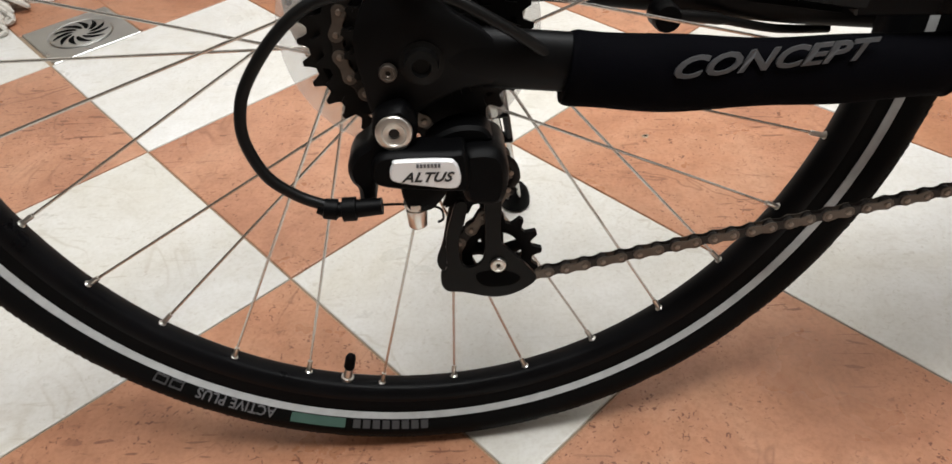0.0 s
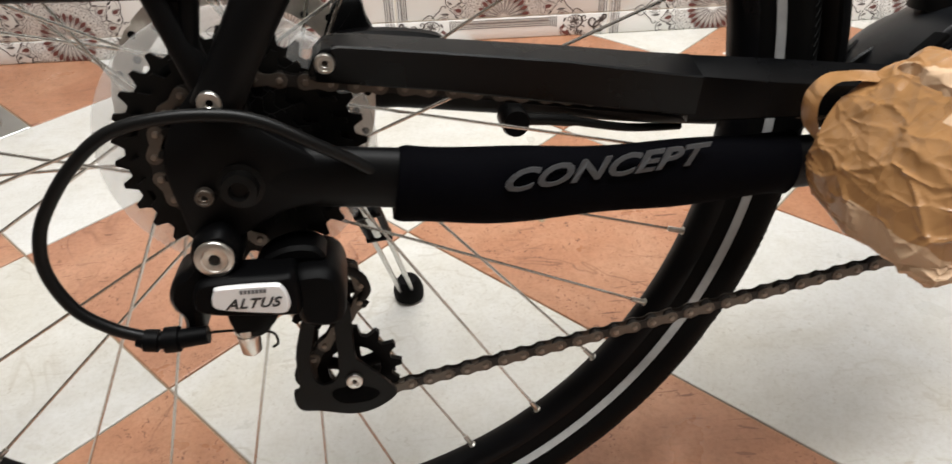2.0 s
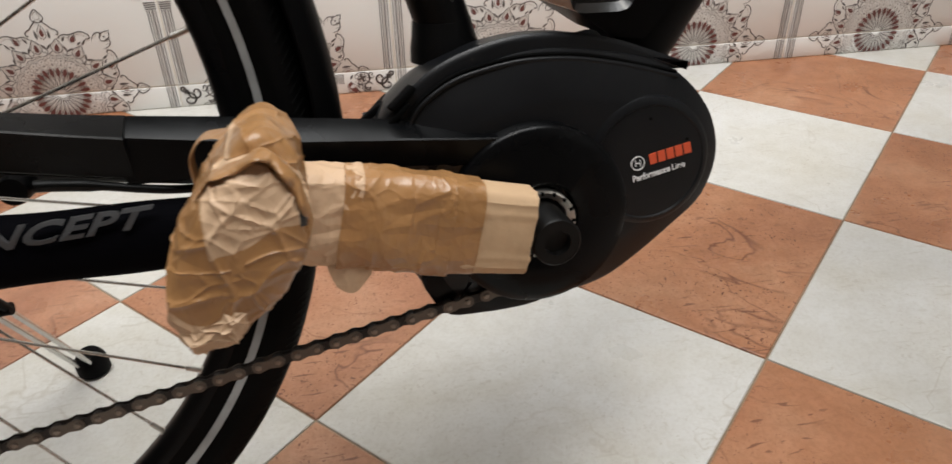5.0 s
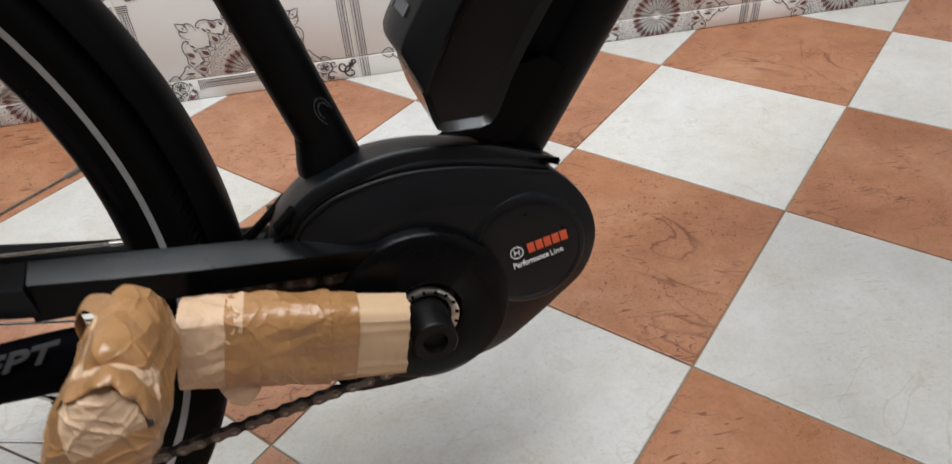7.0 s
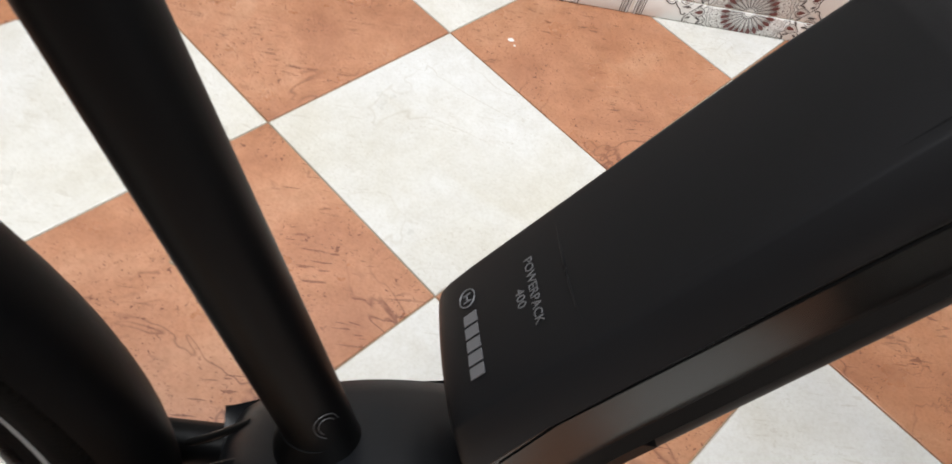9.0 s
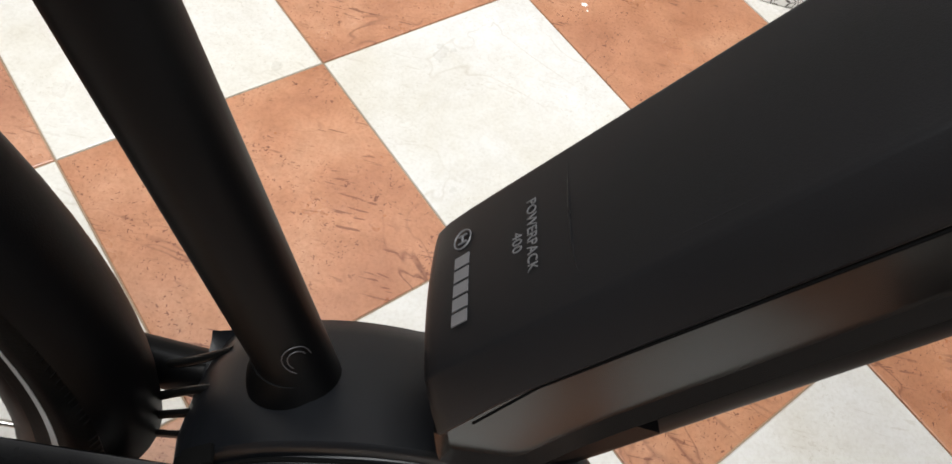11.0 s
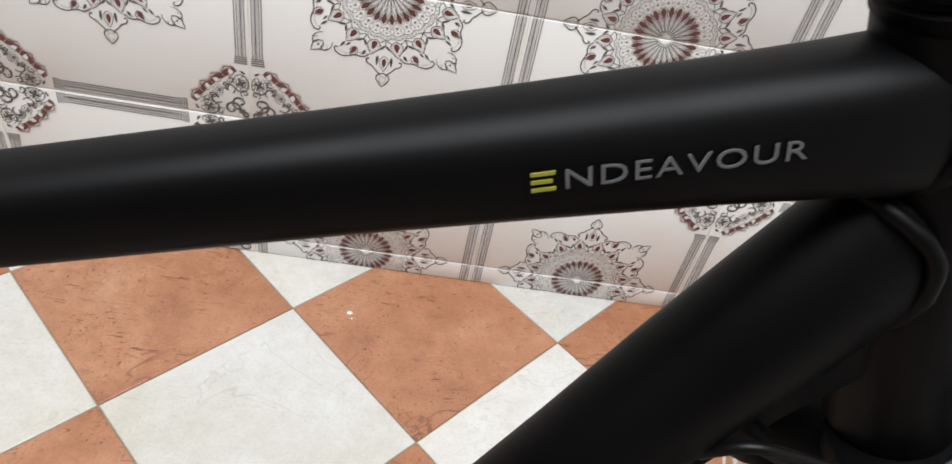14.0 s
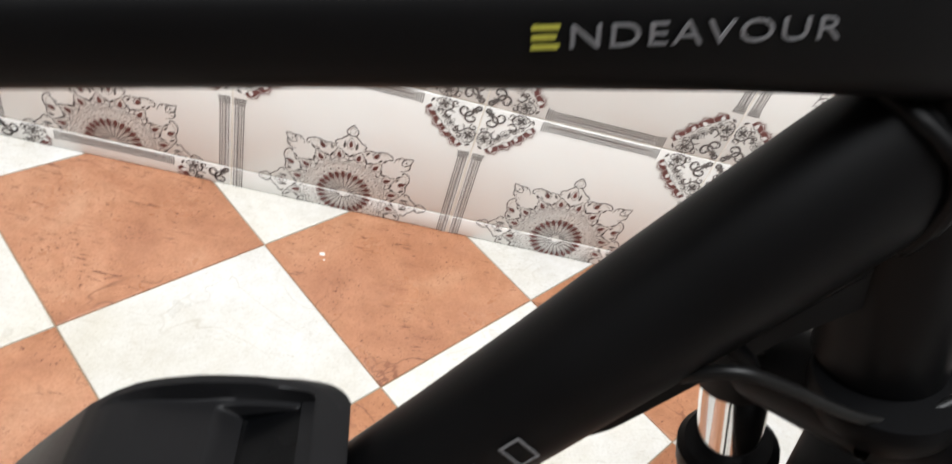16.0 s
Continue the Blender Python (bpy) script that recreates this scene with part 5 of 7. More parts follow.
# -- chain --
chain = new("chain")
chain.parent = bike
SR, CR, PR = 0.0428, 0.0440, 0.0262         # radii of the chain on the sprocket, the ring and the pulleys
C_HUB, C_RING, C_GUIDE, C_TENSION = Vector((0.0052, 0, 0.3540)), Vector((0.4800, 0, 0.2915)), Vector((0.0306, 0, 0.2580)), Vector((0.0436, 0, 0.2005))
GUIDE, TENSION = Vector((0.036, 0, 0.2730)), Vector((0.0505, 0, 0.2180))


def chain_path():
    """Points of the chain's closed way in the (x, z) plane with its sideways place."""
    pts = []

    def arc(c, r, a0, a1, y, n=16):
        for k in range(n + 1):
            t = radians(a0 + (a1 - a0) * k / n)
            pts.append(Vector((c.x + r * math.cos(t), y, c.z + r * math.sin(t))))

    arc(C_RING, 0.030, 85, 84, -0.0475, 1)
    arc(C_HUB, SR, 78, 262, -0.0400, 24)
    arc(C_GUIDE, PR, 110, -20, -0.0300, 10)
    arc(C_TENSION, PR, 165, 285, -0.0300, 10)
    arc(C_RING, CR, -80, 84, -0.0475, 14)
    return pts


def resample(pts, step):
    out, carry = [pts[0].copy()], 0.0
    for a, b in zip(pts, pts[1:]):
        l = (b - a).length
        d = step - carry
        while d <= l:
            out.append(a + (b - a) * (d / l))
            d += step
        carry = (carry + l) % step if l else carry
    return out


def link_mesh(outer):
    """One link along +x of pitch 0.0127: two waisted plates and their rivets."""
    bm = bmesh.new()
    h = 0.0127
    ys = (0.0031, 0.0024) if outer else (0.0023, 0.0016)
    shape = []
    for t in (90, 120, 150, 180, 210, 240, 270):
        shape.append((0.0043 * math.cos(radians(t)), 0.0043 * math.sin(radians(t))))
    shape.append((h / 2, -0.0029))
    for t in (-90, -60, -30, 0, 30, 60, 90):
        shape.append((h + 0.0043 * math.cos(radians(t)), 0.0043 * math.sin(radians(t))))
    shape.append((h / 2, 0.0029))
    for s in (-1, 1):
        slab(bm, shape, [(s * ys[1], 0.0), (s * ys[0] * 0.95, 0.0), (s * ys[0], 0.0005)])
    for x in (0, h):
        n0 = len(bm.faces)
        disc_stack(bm, (x, 0, 0), [(0.0012, -0.0041), (0.0019, -0.0037), (0.0019, 0.0037), (0.0012, 0.0041)] if outer else [(0.0038, -0.0016), (0.0038, 0.0016)], 10)
        bm.faces.ensure_lookup_table()
        for f in bm.faces[n0:]:
            f.material_index = 1 if outer else 0
    me = mesh_of(bm, "chain_link", False)
    me.materials.append(M_CHAIN if outer else M_CHAIN_DARK)
    me.materials.append(M_PIN)
    return me


LINKS = (link_mesh(True), link_mesh(False))
cp = resample(chain_path(), 0.0127)
for i, (a, b) in enumerate(zip(cp, cp[1:])):
    ob = new("link", LINKS[i % 2])
    ob.parent = chain
    d = (b - a).normalized()
    side = Vector((0, 1, 0)) - d * d.y
    side.normalize()
    up = d.cross(side)
    ob.matrix_basis = Matrix.Translation(a) @ Matrix((d, side, up)).transposed().to_4x4()

# -- rear derailleur --
mech = new("rear_derailleur")
mech.parent = bike
ZONE["now"] = Z_MECH
bm = bmesh.new()
slab(bm, rounded([(-0.010, 0.338), (-0.014, 0.325), (-0.023, 0.3185), (-0.0275, 0.310), (-0.0265, 0.302), (-0.0235, 0.297), (-0.0235, 0.2835), (-0.0165, 0.2835), (-0.0135, 0.300), (-0.006, 0.314), (0.008, 0.3205), (0.0105, 0.332), (0.004, 0.3425)], 4), [(-0.099, 0.003), (-0.096, 0.0005), (-0.092, 0), (-0.074, 0), (-0.071, 0.002)])
b_part("mounting_bracket", bm, M_PLASTIC, mech)
bm = bmesh.new()
disc_stack(bm, (-0.001, 0, 0.329), [(0.0115, -0.088), (0.0115, -0.096), (0.0105, -0.0975)], 28)
b_part("boss", bm, M_PLASTIC, mech)
screw("pivot_bolt", (-0.001, -0.0970, 0.3290), 0.0095, 0.004, mech)
bm = bmesh.new()
slab(bm, rounded([(-0.010, 0.3190), (0.000, 0.3205), (0.025, 0.3195), (0.0345, 0.3175), (0.0350, 0.2980), (0.028, 0.2965), (0.010, 0.2985), (-0.006, 0.3010), (-0.014, 0.305), (-0.014, 0.313)], 4), [(-0.1060, 0.0020), (-0.1045, 0.0005), (-0.102, 0), (-0.086, 0), (-0.084, 0.002)])
body = b_part("parallelogram_body", bm, M_PLASTIC, mech)
bm = bmesh.new()
slab(bm, rounded([(-0.0050, 0.3115), (-0.0035, 0.3155), (0.000, 0.3180), (0.024, 0.3170), (0.0290, 0.3145), (0.0310, 0.3080), (0.0305, 0.3025), (0.0265, 0.3000), (0.012, 0.3025), (0.000, 0.3052), (-0.0045, 0.3075)], 5), [(-0.1085, 0.0010), (-0.1078, 0.0003), (-0.1050, 0)])
plate = b_part("name_plate", bm, M_SILVER, mech, "silver name plate with black lettering")
bm = mesh_to_bm(lettering("ALTUS", 0.0052, 1.05, 0.42, 0.0002, 0.035))
L = max(v.co.x for v in bm.verts)
for v in bm.verts:
    v.co.x *= 0.0268 / L
b_part("lettering", on_plane(bm, (0.0012, -0.1087, 0.3090), (1, 0, -0.055), (0.055, 0, 1)), M_BLACK_INK, plate, smooth=False)
marks("name_mark", on_plane(glyph_bars(7, 0.0020, 0.0013, 0.0005), (0.0090, -0.1087, 0.3148), (1, 0, -0.05), (0.05, 0, 1)), 7, M_LOGO_GREY, plate)
bm = bmesh.new()
slab(bm, rounded([(0.032, 0.3125), (0.041, 0.3165), (0.0520, 0.3140), (0.0565, 0.305), (0.0560, 0.291), (0.0510, 0.2825), (0.038, 0.2830), (0.0315, 0.289)], 5), [(-0.099, 0.004), (-0.096, 0.001), (-0.091, 0), (-0.060, 0), (-0.056, 0.003)])
b_part("lower_knuckle", bm, M_PLASTIC, mech)
bm = bmesh.new()
slab(bm, rounded([(0.0130, 0.3140), (0.0200, 0.3210), (0.0320, 0.3250), (0.0440, 0.3235), (0.0490, 0.3170), (0.0440, 0.3145), (0.0340, 0.3170), (0.0240, 0.3155)], 4), [(-0.088, 0.002), (-0.086, 0), (-0.070, 0), (-0.068, 0.002)])
b_part("spring_cover", bm, M_PLASTIC, mech)
bm = bmesh.new()
disc_stack(bm, (0.006, -0.098, 0.0), [(0.0066, 0.2895), (0.0066, 0.2868), (0.0050, 0.2862), (0.0050, 0.2850), (0.0058, 0.2845), (0.0050, 0.2745), (0.0040, 0.2735)], 20, "z")
b_part("clamp_nut", bm, M_BOLT, mech)
bm = bmesh.new()
sweep(bm, smooth_path([(-0.018, -0.100, 0.2895), (-0.002, -0.100, 0.2890), (0.012, -0.101, 0.2875), (0.019, -0.101, 0.2850), (0.020, -0.101, 0.2790), (0.017, -0.101, 0.2770)], 5), 0.0007, 6)
b_part("cable_end", bm, M_DARK_STEEL, mech)
# cage: two plates with the pulleys between them
for o in (((0.026, 0.288), (0.028, 0.264), (0.022, 0.247), (0.016, 0.221), (0.011, 0.206), (0.0155, 0.1965), (0.026, 0.1950), (0.030, 0.202), (0.027, 0.215), (0.030, 0.233), (0.034, 0.259), (0.037, 0.286)),
          ((0.018, 0.1965), (0.042, 0.1895), (0.061, 0.1910), (0.0745, 0.2010), (0.070, 0.2060), (0.060, 0.2005), (0.045, 0.1970), (0.030, 0.2005)),
          ((0.024, 0.2160), (0.043, 0.2130), (0.060, 0.2085), (0.0715, 0.2060), (0.066, 0.2020), (0.055, 0.2050), (0.043, 0.2085), (0.026, 0.2090)),
          ((0.0415, 0.288), (0.0510, 0.288), (0.0500, 0.232), (0.0535, 0.222), (0.0505, 0.2130), (0.0430, 0.2130), (0.0405, 0.222), (0.0415, 0.234))):
    bm = bmesh.new()
    slab(bm, rounded(o, 4), [(-0.0325, 0.0006), (-0.0319, 0), (-0.0300, 0)])
    b_part("cage_plate", bm, M_DARK_STEEL, mech)
ZONE["now"] = PLAIN
bm = bmesh.new()
near_plate = [(0.0208, 0.2483), (0.0271, 0.2466), (0.0244, 0.2317), (0.0206, 0.2203), (0.0203, 0.2070), (0.0230, 0.1990), (0.0296, 0.1985), (0.0356, 0.2042), (0.0374, 0.2203), (0.0395, 0.2560), (0.0491, 0.2550), (0.0477, 0.2192), (0.0516, 0.2107), (0.0631, 0.1969),
              (0.0705, 0.1850), (0.0661, 0.1783), (0.0536, 0.1721), (0.0394, 0.1713), (0.0205, 0.1775), (0.0102, 0.1795), (0.0066, 0.1858), (0.0069, 0.1953), (0.0110, 0.1990), (0.0120, 0.2213), (0.0167, 0.2383)]
slab(bm, rounded(near_plate, 3), [(-0.0440, 0.0005), (-0.0435, 0), (-0.0415, 0)])
b_part("near_cage_plate", bm, M_DARK_STEEL, mech)
# the slot is a near-black patch on the plate, for the shade in it
bm = bmesh.new()
slab(bm, rounded([(0.0301, 0.1918), (0.0371, 0.1941), (0.0491, 0.1930), (0.0576, 0.1890), (0.0592, 0.1845), (0.0521, 0.1804), (0.0381, 0.1807), (0.0314, 0.1852)], 4), [(-0.0442, 0.0), (-0.0436, 0.0004)])
b_part("slot", bm, M_DARK, mech)
bm = bmesh.new()
slab(bm, rounded([(-0.0080, 0.2900), (-0.0071, 0.2745), (-0.0040, 0.2722), (0.0050, 0.2718), (0.0100, 0.2756), (0.0150, 0.2820), (0.0150, 0.2900)], 4), [(-0.0895, 0.0012), (-0.0885, 0), (-0.076, 0), (-0.074, 0.001)])
b_part("clamp_lug", bm, M_PLASTIC, mech)
ZONE["now"] = Z_MECH
for c, y in ((GUIDE, -0.0425), (TENSION, -0.0445)):
    w = sprocket(13 if c is TENSION else 11, y, 0.0042, mech, "pulley", 0.0160 if c is TENSION else 0.0135, c, M_PLASTIC)
    bm = bmesh.new()
    for k in range(5):
        t = 2 * math.pi * k / 5 + 0.3
        sweep(bm, [c + Vector((0.004 * math.cos(t), y, 0.004 * math.sin(t))), c + Vector((0.0190 * math.cos(t), y, 0.0190 * math.sin(t)))], (0.0018, 0.0046), 8)
    disc_stack(bm, c, [(0.0065, y - 0.004), (0.0065, y + 0.004)], 16)
    b_part("pulley_spokes", bm, M_PLASTIC, mech)
screw("pulley_bolt", TENSION + Vector((0, -0.0580, 0)), 0.0050, 0.003, mech)
bm = bmesh.new()
sweep(bm, smooth_path([(0.050, -0.050, 0.290), (0.061, -0.048, 0.283), (0.064, -0.047, 0.272), (0.060, -0.047, 0.266), (0.063, -0.047, 0.262)], 4), (0.0012, 0.0028), 8)
b_part("cage_hook", bm, M_DARK_STEEL, mech)
# cable housing and its barrel adjuster
ZONE["now"] = Z_CABLE
bm = bmesh.new()
path = [(0.150, -0.062, 0.327), (0.120, -0.066, 0.332), (0.101, -0.0715, 0.3395), (0.086, -0.0790, 0.3525), (0.068, -0.0865, 0.3680), (0.052, -0.092, 0.3800), (0.033, -0.093, 0.3915), (0.016, -0.094, 0.3970), (-0.009, -0.095, 0.3985), (-0.033, -0.096, 0.3945), (-0.052, -0.097, 0.3810), (-0.0675, -0.098, 0.3625), (-0.0745, -0.099, 0.3480), (-0.0760, -0.100, 0.3310), (-0.0688, -0.101, 0.3115), (-0.0560, -0.101, 0.2992), (-0.044, -0.101, 0.2928), (-0.034, -0.101, 0.2890)]
sweep(bm, smooth_path(path, 6), 0.0031, 12)
b_part("cable_housing", bm, M_CABLE, mech)
bm = bmesh.new()
sweep(bm, [(-0.046, -0.101, 0.2913), (-0.043, -0.101, 0.2901), (-0.0425, -0.101, 0.2899), (-0.036, -0.101, 0.2887), (-0.0355, -0.101, 0.2886), (-0.0335, -0.101, 0.2885), (-0.033, -0.101, 0.2885), (-0.026, -0.101, 0.2884), (-0.0255, -0.101, 0.2884), (-0.012, -0.101, 0.2888)], [0.0036, 0.0042, 0.0056, 0.0058, 0.0042, 0.0042, 0.0066, 0.0066, 0.0050, 0.0046], 14)
b_part("barrel_adjuster", bm, M_PLASTIC, mech)

# -- chain guard above the upper run --
ZONE["now"] = Z_GUARD
def guard_section(bm, stations, y_near, y_far, y_low):
    """stations: x, height of the near top edge, of the far top edge, of the lower edge."""
    rings = []
    for x, zn, zf, zl in stations:
        rings.append([bm.verts.new(p) for p in ((x, y_near + 0.0008, zn), (x, y_near, zn - 0.0010), (x, y_low, zl + 0.001), (x, y_low + 0.001, zl), (x, y_far, zl + 0.002), (x, y_far, zf - 0.001), (x, y_far - 0.001, zf))])
    for a, b in zip(rings, rings[1:]):
        for i in range(7):
            bm.faces.new((a[i], a[(i + 1) % 7], b[(i + 1) % 7], b[i]))
    bm.faces.new(rings[0])
    bm.faces.new(rings[-1][::-1])
    return bm


ZONE["now"] = PLAIN
bm = guard_section(bmesh.new(), [(0.0480, 0.3985, 0.4000, 0.3950), (0.0510, 0.4060, 0.4080, 0.3930), (0.0560, 0.4105, 0.4125, 0.3922), (0.0640, 0.4118, 0.4138, 0.3908), (0.0788, 0.4096, 0.4118, 0.3881), (0.1130, 0.4042, 0.4066, 0.3822), (0.1778, 0.3936, 0.3970, 0.3688), (0.2251, 0.3835, 0.3890, 0.3588), (0.2530, 0.3780, 0.3850, 0.3530)], -0.0595, -0.0385, -0.0530)
guard = b_part("chain_guard", bm, M_GLOSS, label="glossy black chain guard over the upper chain", angle=25)
ZONE["now"] = Z_GUARD
bm = guard_section(bmesh.new(), [(0.249, 0.3835, 0.3905, 0.3560), (0.300, 0.3750, 0.3840, 0.3530), (0.346, 0.3685, 0.3775, 0.3500), (0.390, 0.3635, 0.3715, 0.3460), (0.412, 0.3610, 0.3665, 0.3440), (0.436, 0.3580, 0.3605, 0.3420), (0.470, 0.3545, 0.3555, 0.3420)], -0.0500, -0.0330, -0.0490)
b_part("front_section", bm, M_GLOSS, guard, angle=25)
bm = bmesh.new()
slab(bm, [(0.075, 0.4050), (0.125, 0.4000), (0.203, 0.3890), (0.252, 0.3820), (0.252, 0.3520), (0.203, 0.3610), (0.125, 0.3760), (0.080, 0.3835)], [(-0.0280, 0.0004), (-0.0276, 0), (-0.0266, 0)])
b_part("inner_wall", bm, M_PLASTIC, guard)
ZONE["now"] = PLAIN
screw("guard_bolt", (0.0567, -0.0555, 0.4039), 0.0052, 0.006)
ZONE["now"] = Z_GUARD
bm = bmesh.new()
slab(bm, rounded([(0.0380, 0.4060), (0.0460, 0.4165), (0.0590, 0.4085), (0.0520, 0.3970)], 2), [(-0.030, 0.001), (-0.028, 0), (-0.016, 0), (-0.014, 0.001)])
b_part("guard_clip", bm, M_CLEAR, label="clear plastic clip of the chain guard")
# carrier legs and lower rail behind the seat stays
ZONE["now"] = Z_CARRIER
ZONE["now"] = PLAIN
tube_part("carrier_leg", [(0.005, -0.067, 0.388), (0.0035, -0.067, 0.398), (-0.0065, -0.066, 0.4202), (-0.0139, -0.066, 0.447), (-0.030, -0.066, 0.505), (-0.056, -0.066, 0.60)], [(0.004, 0.010), (0.0045, 0.0095)] + [(0.0045, 0.0058)] * 4, 14)
tube_part("carrier_leg", [(0.003, -0.064, 0.392), (-0.0025, -0.064, 0.4205), (0.0031, -0.064, 0.446), (0.016, -0.064, 0.505), (0.037, -0.064, 0.60)], (0.0045, 0.0048), 14)
bm = bmesh.new()
slab(bm, rounded([(0.004, 0.392), (-0.010, 0.420), (-0.0135, 0.4395), (-0.004, 0.4400), (0.001, 0.4375), (0.002, 0.420), (0.010, 0.402)], 3), [(-0.0665, 0.0008), (-0.0655, 0), (-0.0645, 0), (-0.0640, 0.0004)])
b_part("carrier_gusset", bm, M_FRAME)
ZONE["now"] = Z_CARRIER
tube_part("carrier_rail", [(-0.20, -0.066, 0.462), (-0.05, -0.066, 0.4535), (0.024, -0.066, 0.4500)], 0.0062, 14)

# -- rear brake and hoses on the far side --
brake = new("rear_brake")
brake.parent = bike
bm = bmesh.new()
slab(bm, rounded([(0.0480, 0.3880), (0.0525, 0.4000), (0.0602, 0.4179), (0.0676, 0.4226), (0.0779, 0.4214), (0.0806, 0.4105), (0.0842, 0.4001), (0.0800, 0.3920), (0.0640, 0.3880)], 4), [(0.044, 0.003), (0.046, 0.0005), (0.049, 0), (0.060, 0), (0.064, 0.003)])
b_part("caliper", bm, M_PLASTIC, brake)
bm = bmesh.new()
sweep(bm, [(0.0620, 0.046, 0.3966), (0.0640, 0.046, 0.3965), (0.0900, 0.047, 0.3950), (0.0905, 0.047, 0.3950), (0.0945, 0.047, 0.3946)], [0.0040, 0.0052, 0.0050, 0.0040, 0.0038], 16)
b_part("hose_sleeve", bm, M_CABLE, brake)
bm = bmesh.new()
sweep(bm, smooth_path([(0.092, 0.048, 0.3947), (0.1057, 0.049, 0.3930), (0.1201, 0.050, 0.3894), (0.1378, 0.051, 0.3804), (0.165, 0.055, 0.366), (0.20, 0.058, 0.350), (0.25, 0.056, 0.338)], 6), 0.0027, 10)
b_part("brake_hose", bm, M_CABLE, brake)
ZONE["now"] = Z_BRAKE
bm = bmesh.new()
slab(bm, rounded([(0.058, 0.402), (0.086, 0.404), (0.122, 0.398), (0.124, 0.388), (0.090, 0.386), (0.060, 0.388)], 4), [(0.030, 0.003), (0.033, 0), (0.044, 0), (0.047, 0.003)])
b_part("lever_arm", bm, M_PLASTIC, brake)
bm = bmesh.new()
sweep(bm, smooth_path([(0.160, 0.030, 0.341), (0.178, 0.032, 0.3395), (0.205, 0.038, 0.334), (0.25, 0.046, 0.322), (0.29, 0.050, 0.318)], 6), [0.0062] * 5 + [0.0040] * 8 + [0.0030] * 12, 10)
b_part("speed_sensor", bm, M_CABLE, brake)
bm = bmesh.new()
disc_stack(bm, (0.167, 0, 0.341), [(0.0085, 0.020), (0.0095, 0.024), (0.0095, 0.040), (0.008, 0.043)], 18)
b_part("sensor_head", bm, M_PLASTIC, brake)
bm = bmesh.new()
sweep(bm, smooth_path([(0.20, 0.050, 0.340), (0.25, 0.046, 0.331), (0.30, 0.040, 0.330), (0.36, 0.03, 0.342), (0.40, 0.026, 0.372)], 6), 0.0024, 10)
b_part("cable", bm, M_CABLE, brake)

# -- mudguard over the rear tyre --
ZONE["now"] = PLAIN
bm = bmesh.new()
prof = []
for k in range(13):
    t = radians(-78 + 156 * k / 12)
    prof.append((0.3490 + 0.0205 * math.cos(t), 0.0270 * math.sin(t)))
prof += [(r - 0.0016, y * 0.93) for r, y in prof[::-1]]
lathe(bm, prof, WC, seg=56, start=-6, sweep_deg=186)
mud = b_part("rear_mudguard", bm, M_PLASTIC, label="black plastic mudguard over the rear tyre")
bm = bmesh.new()
slab(bm, rounded([(0.170, 0.712), (0.185, 0.722), (0.252, 0.664), (0.276, 0.640), (0.272, 0.630), (0.262, 0.632), (0.215, 0.672)], 4), [(-0.0325, 0.0012), (-0.0315, 0), (-0.0290, 0)])
b_part("mudguard_bracket", bm, M_PLASTIC, mud)
for x, z in ((0.2500, 0.6520), (0.2675, 0.6375)):
    screw("rivet", (x, -0.0325, z), 0.0019, 0.0010, mud, M_DARK_STEEL, False)

# -- kickstand --
stand = new("kickstand")
stand.parent = bike
inv = bike.matrix_basis.inverted()
foot_w = Vector((-0.233, 0.113, 0.0))
foot = inv @ foot_w
pivot, knee = Vector((0.050, 0.082, 0.296)), Vector((0.070, 0.182, 0.178))
bm = bmesh.new()
d = (knee - pivot).normalized()
sideways = Vector((1, 0, 0)) - d * d.x
sideways.normalize()
for o in (-0.0105, 0.0105):
    sweep(bm, [pivot + sideways * o, knee + sideways * o * 0.8], (0.0045, 0.0035), 10)
for f in (0.0, 0.3, 0.62, 0.97):
    c = pivot.lerp(knee, f)
    sweep(bm, [c - sideways * 0.0115, c + sideways * 0.0115], (0.006, 0.0055), 10)
b_part("upper_leg", bm, M_PLASTIC, stand)
bm = bmesh.new()
sweep(bm, [pivot.lerp(knee, 0.30) + d.cross(sideways) * 0.003, pivot.lerp(knee, 0.92) + d.cross(sideways) * 0.003], (0.0026, 0.0040), 8)
b_part("adjuster_plate", bm, M_STEEL, stand)
top_f = foot + (knee - foot) * 0.14
for o in (-0.0068, 0.0068):
    bm = bmesh.new()
    sweep(bm, [knee + sideways * o, top_f + sideways * o * 0.9], 0.0027, 10)
    b_part("rod", bm, M_STEEL, stand)
# the foot stands level on the floor
bm = bmesh.new()
disc_stack(bm, (0, 0, 0), [(0.0125, 0.0), (0.0165, 0.003), (0.0168, 0.012), (0.0145, 0.021), (0.0105, 0.027)], 24, "z")
up_local = (inv.to_3x3() @ Vector((0, 0, 1)))
bm.transform(Matrix.Translation(foot) @ Vector((0, 0, 1)).rotation_difference(up_local).to_matrix().to_4x4())
b_part("rubber_foot", bm, M_RUBBER, stand)

# -- motor and its housing --
motor = new("motor")
motor.parent = bike
ZONE["now"] = Z_MOUNT
bm = bmesh.new()
shell = rounded([(0.380, 0.350), (0.388, 0.374), (0.405, 0.392), (0.428, 0.4040), (0.460, 0.4115), (0.492, 0.4115), (0.523, 0.4055), (0.548, 0.3965), (0.569, 0.3880), (0.570, 0.3845), (0.545, 0.3835), (0.52, 0.372), (0.45, 0.365), (0.40, 0.345)], 5)
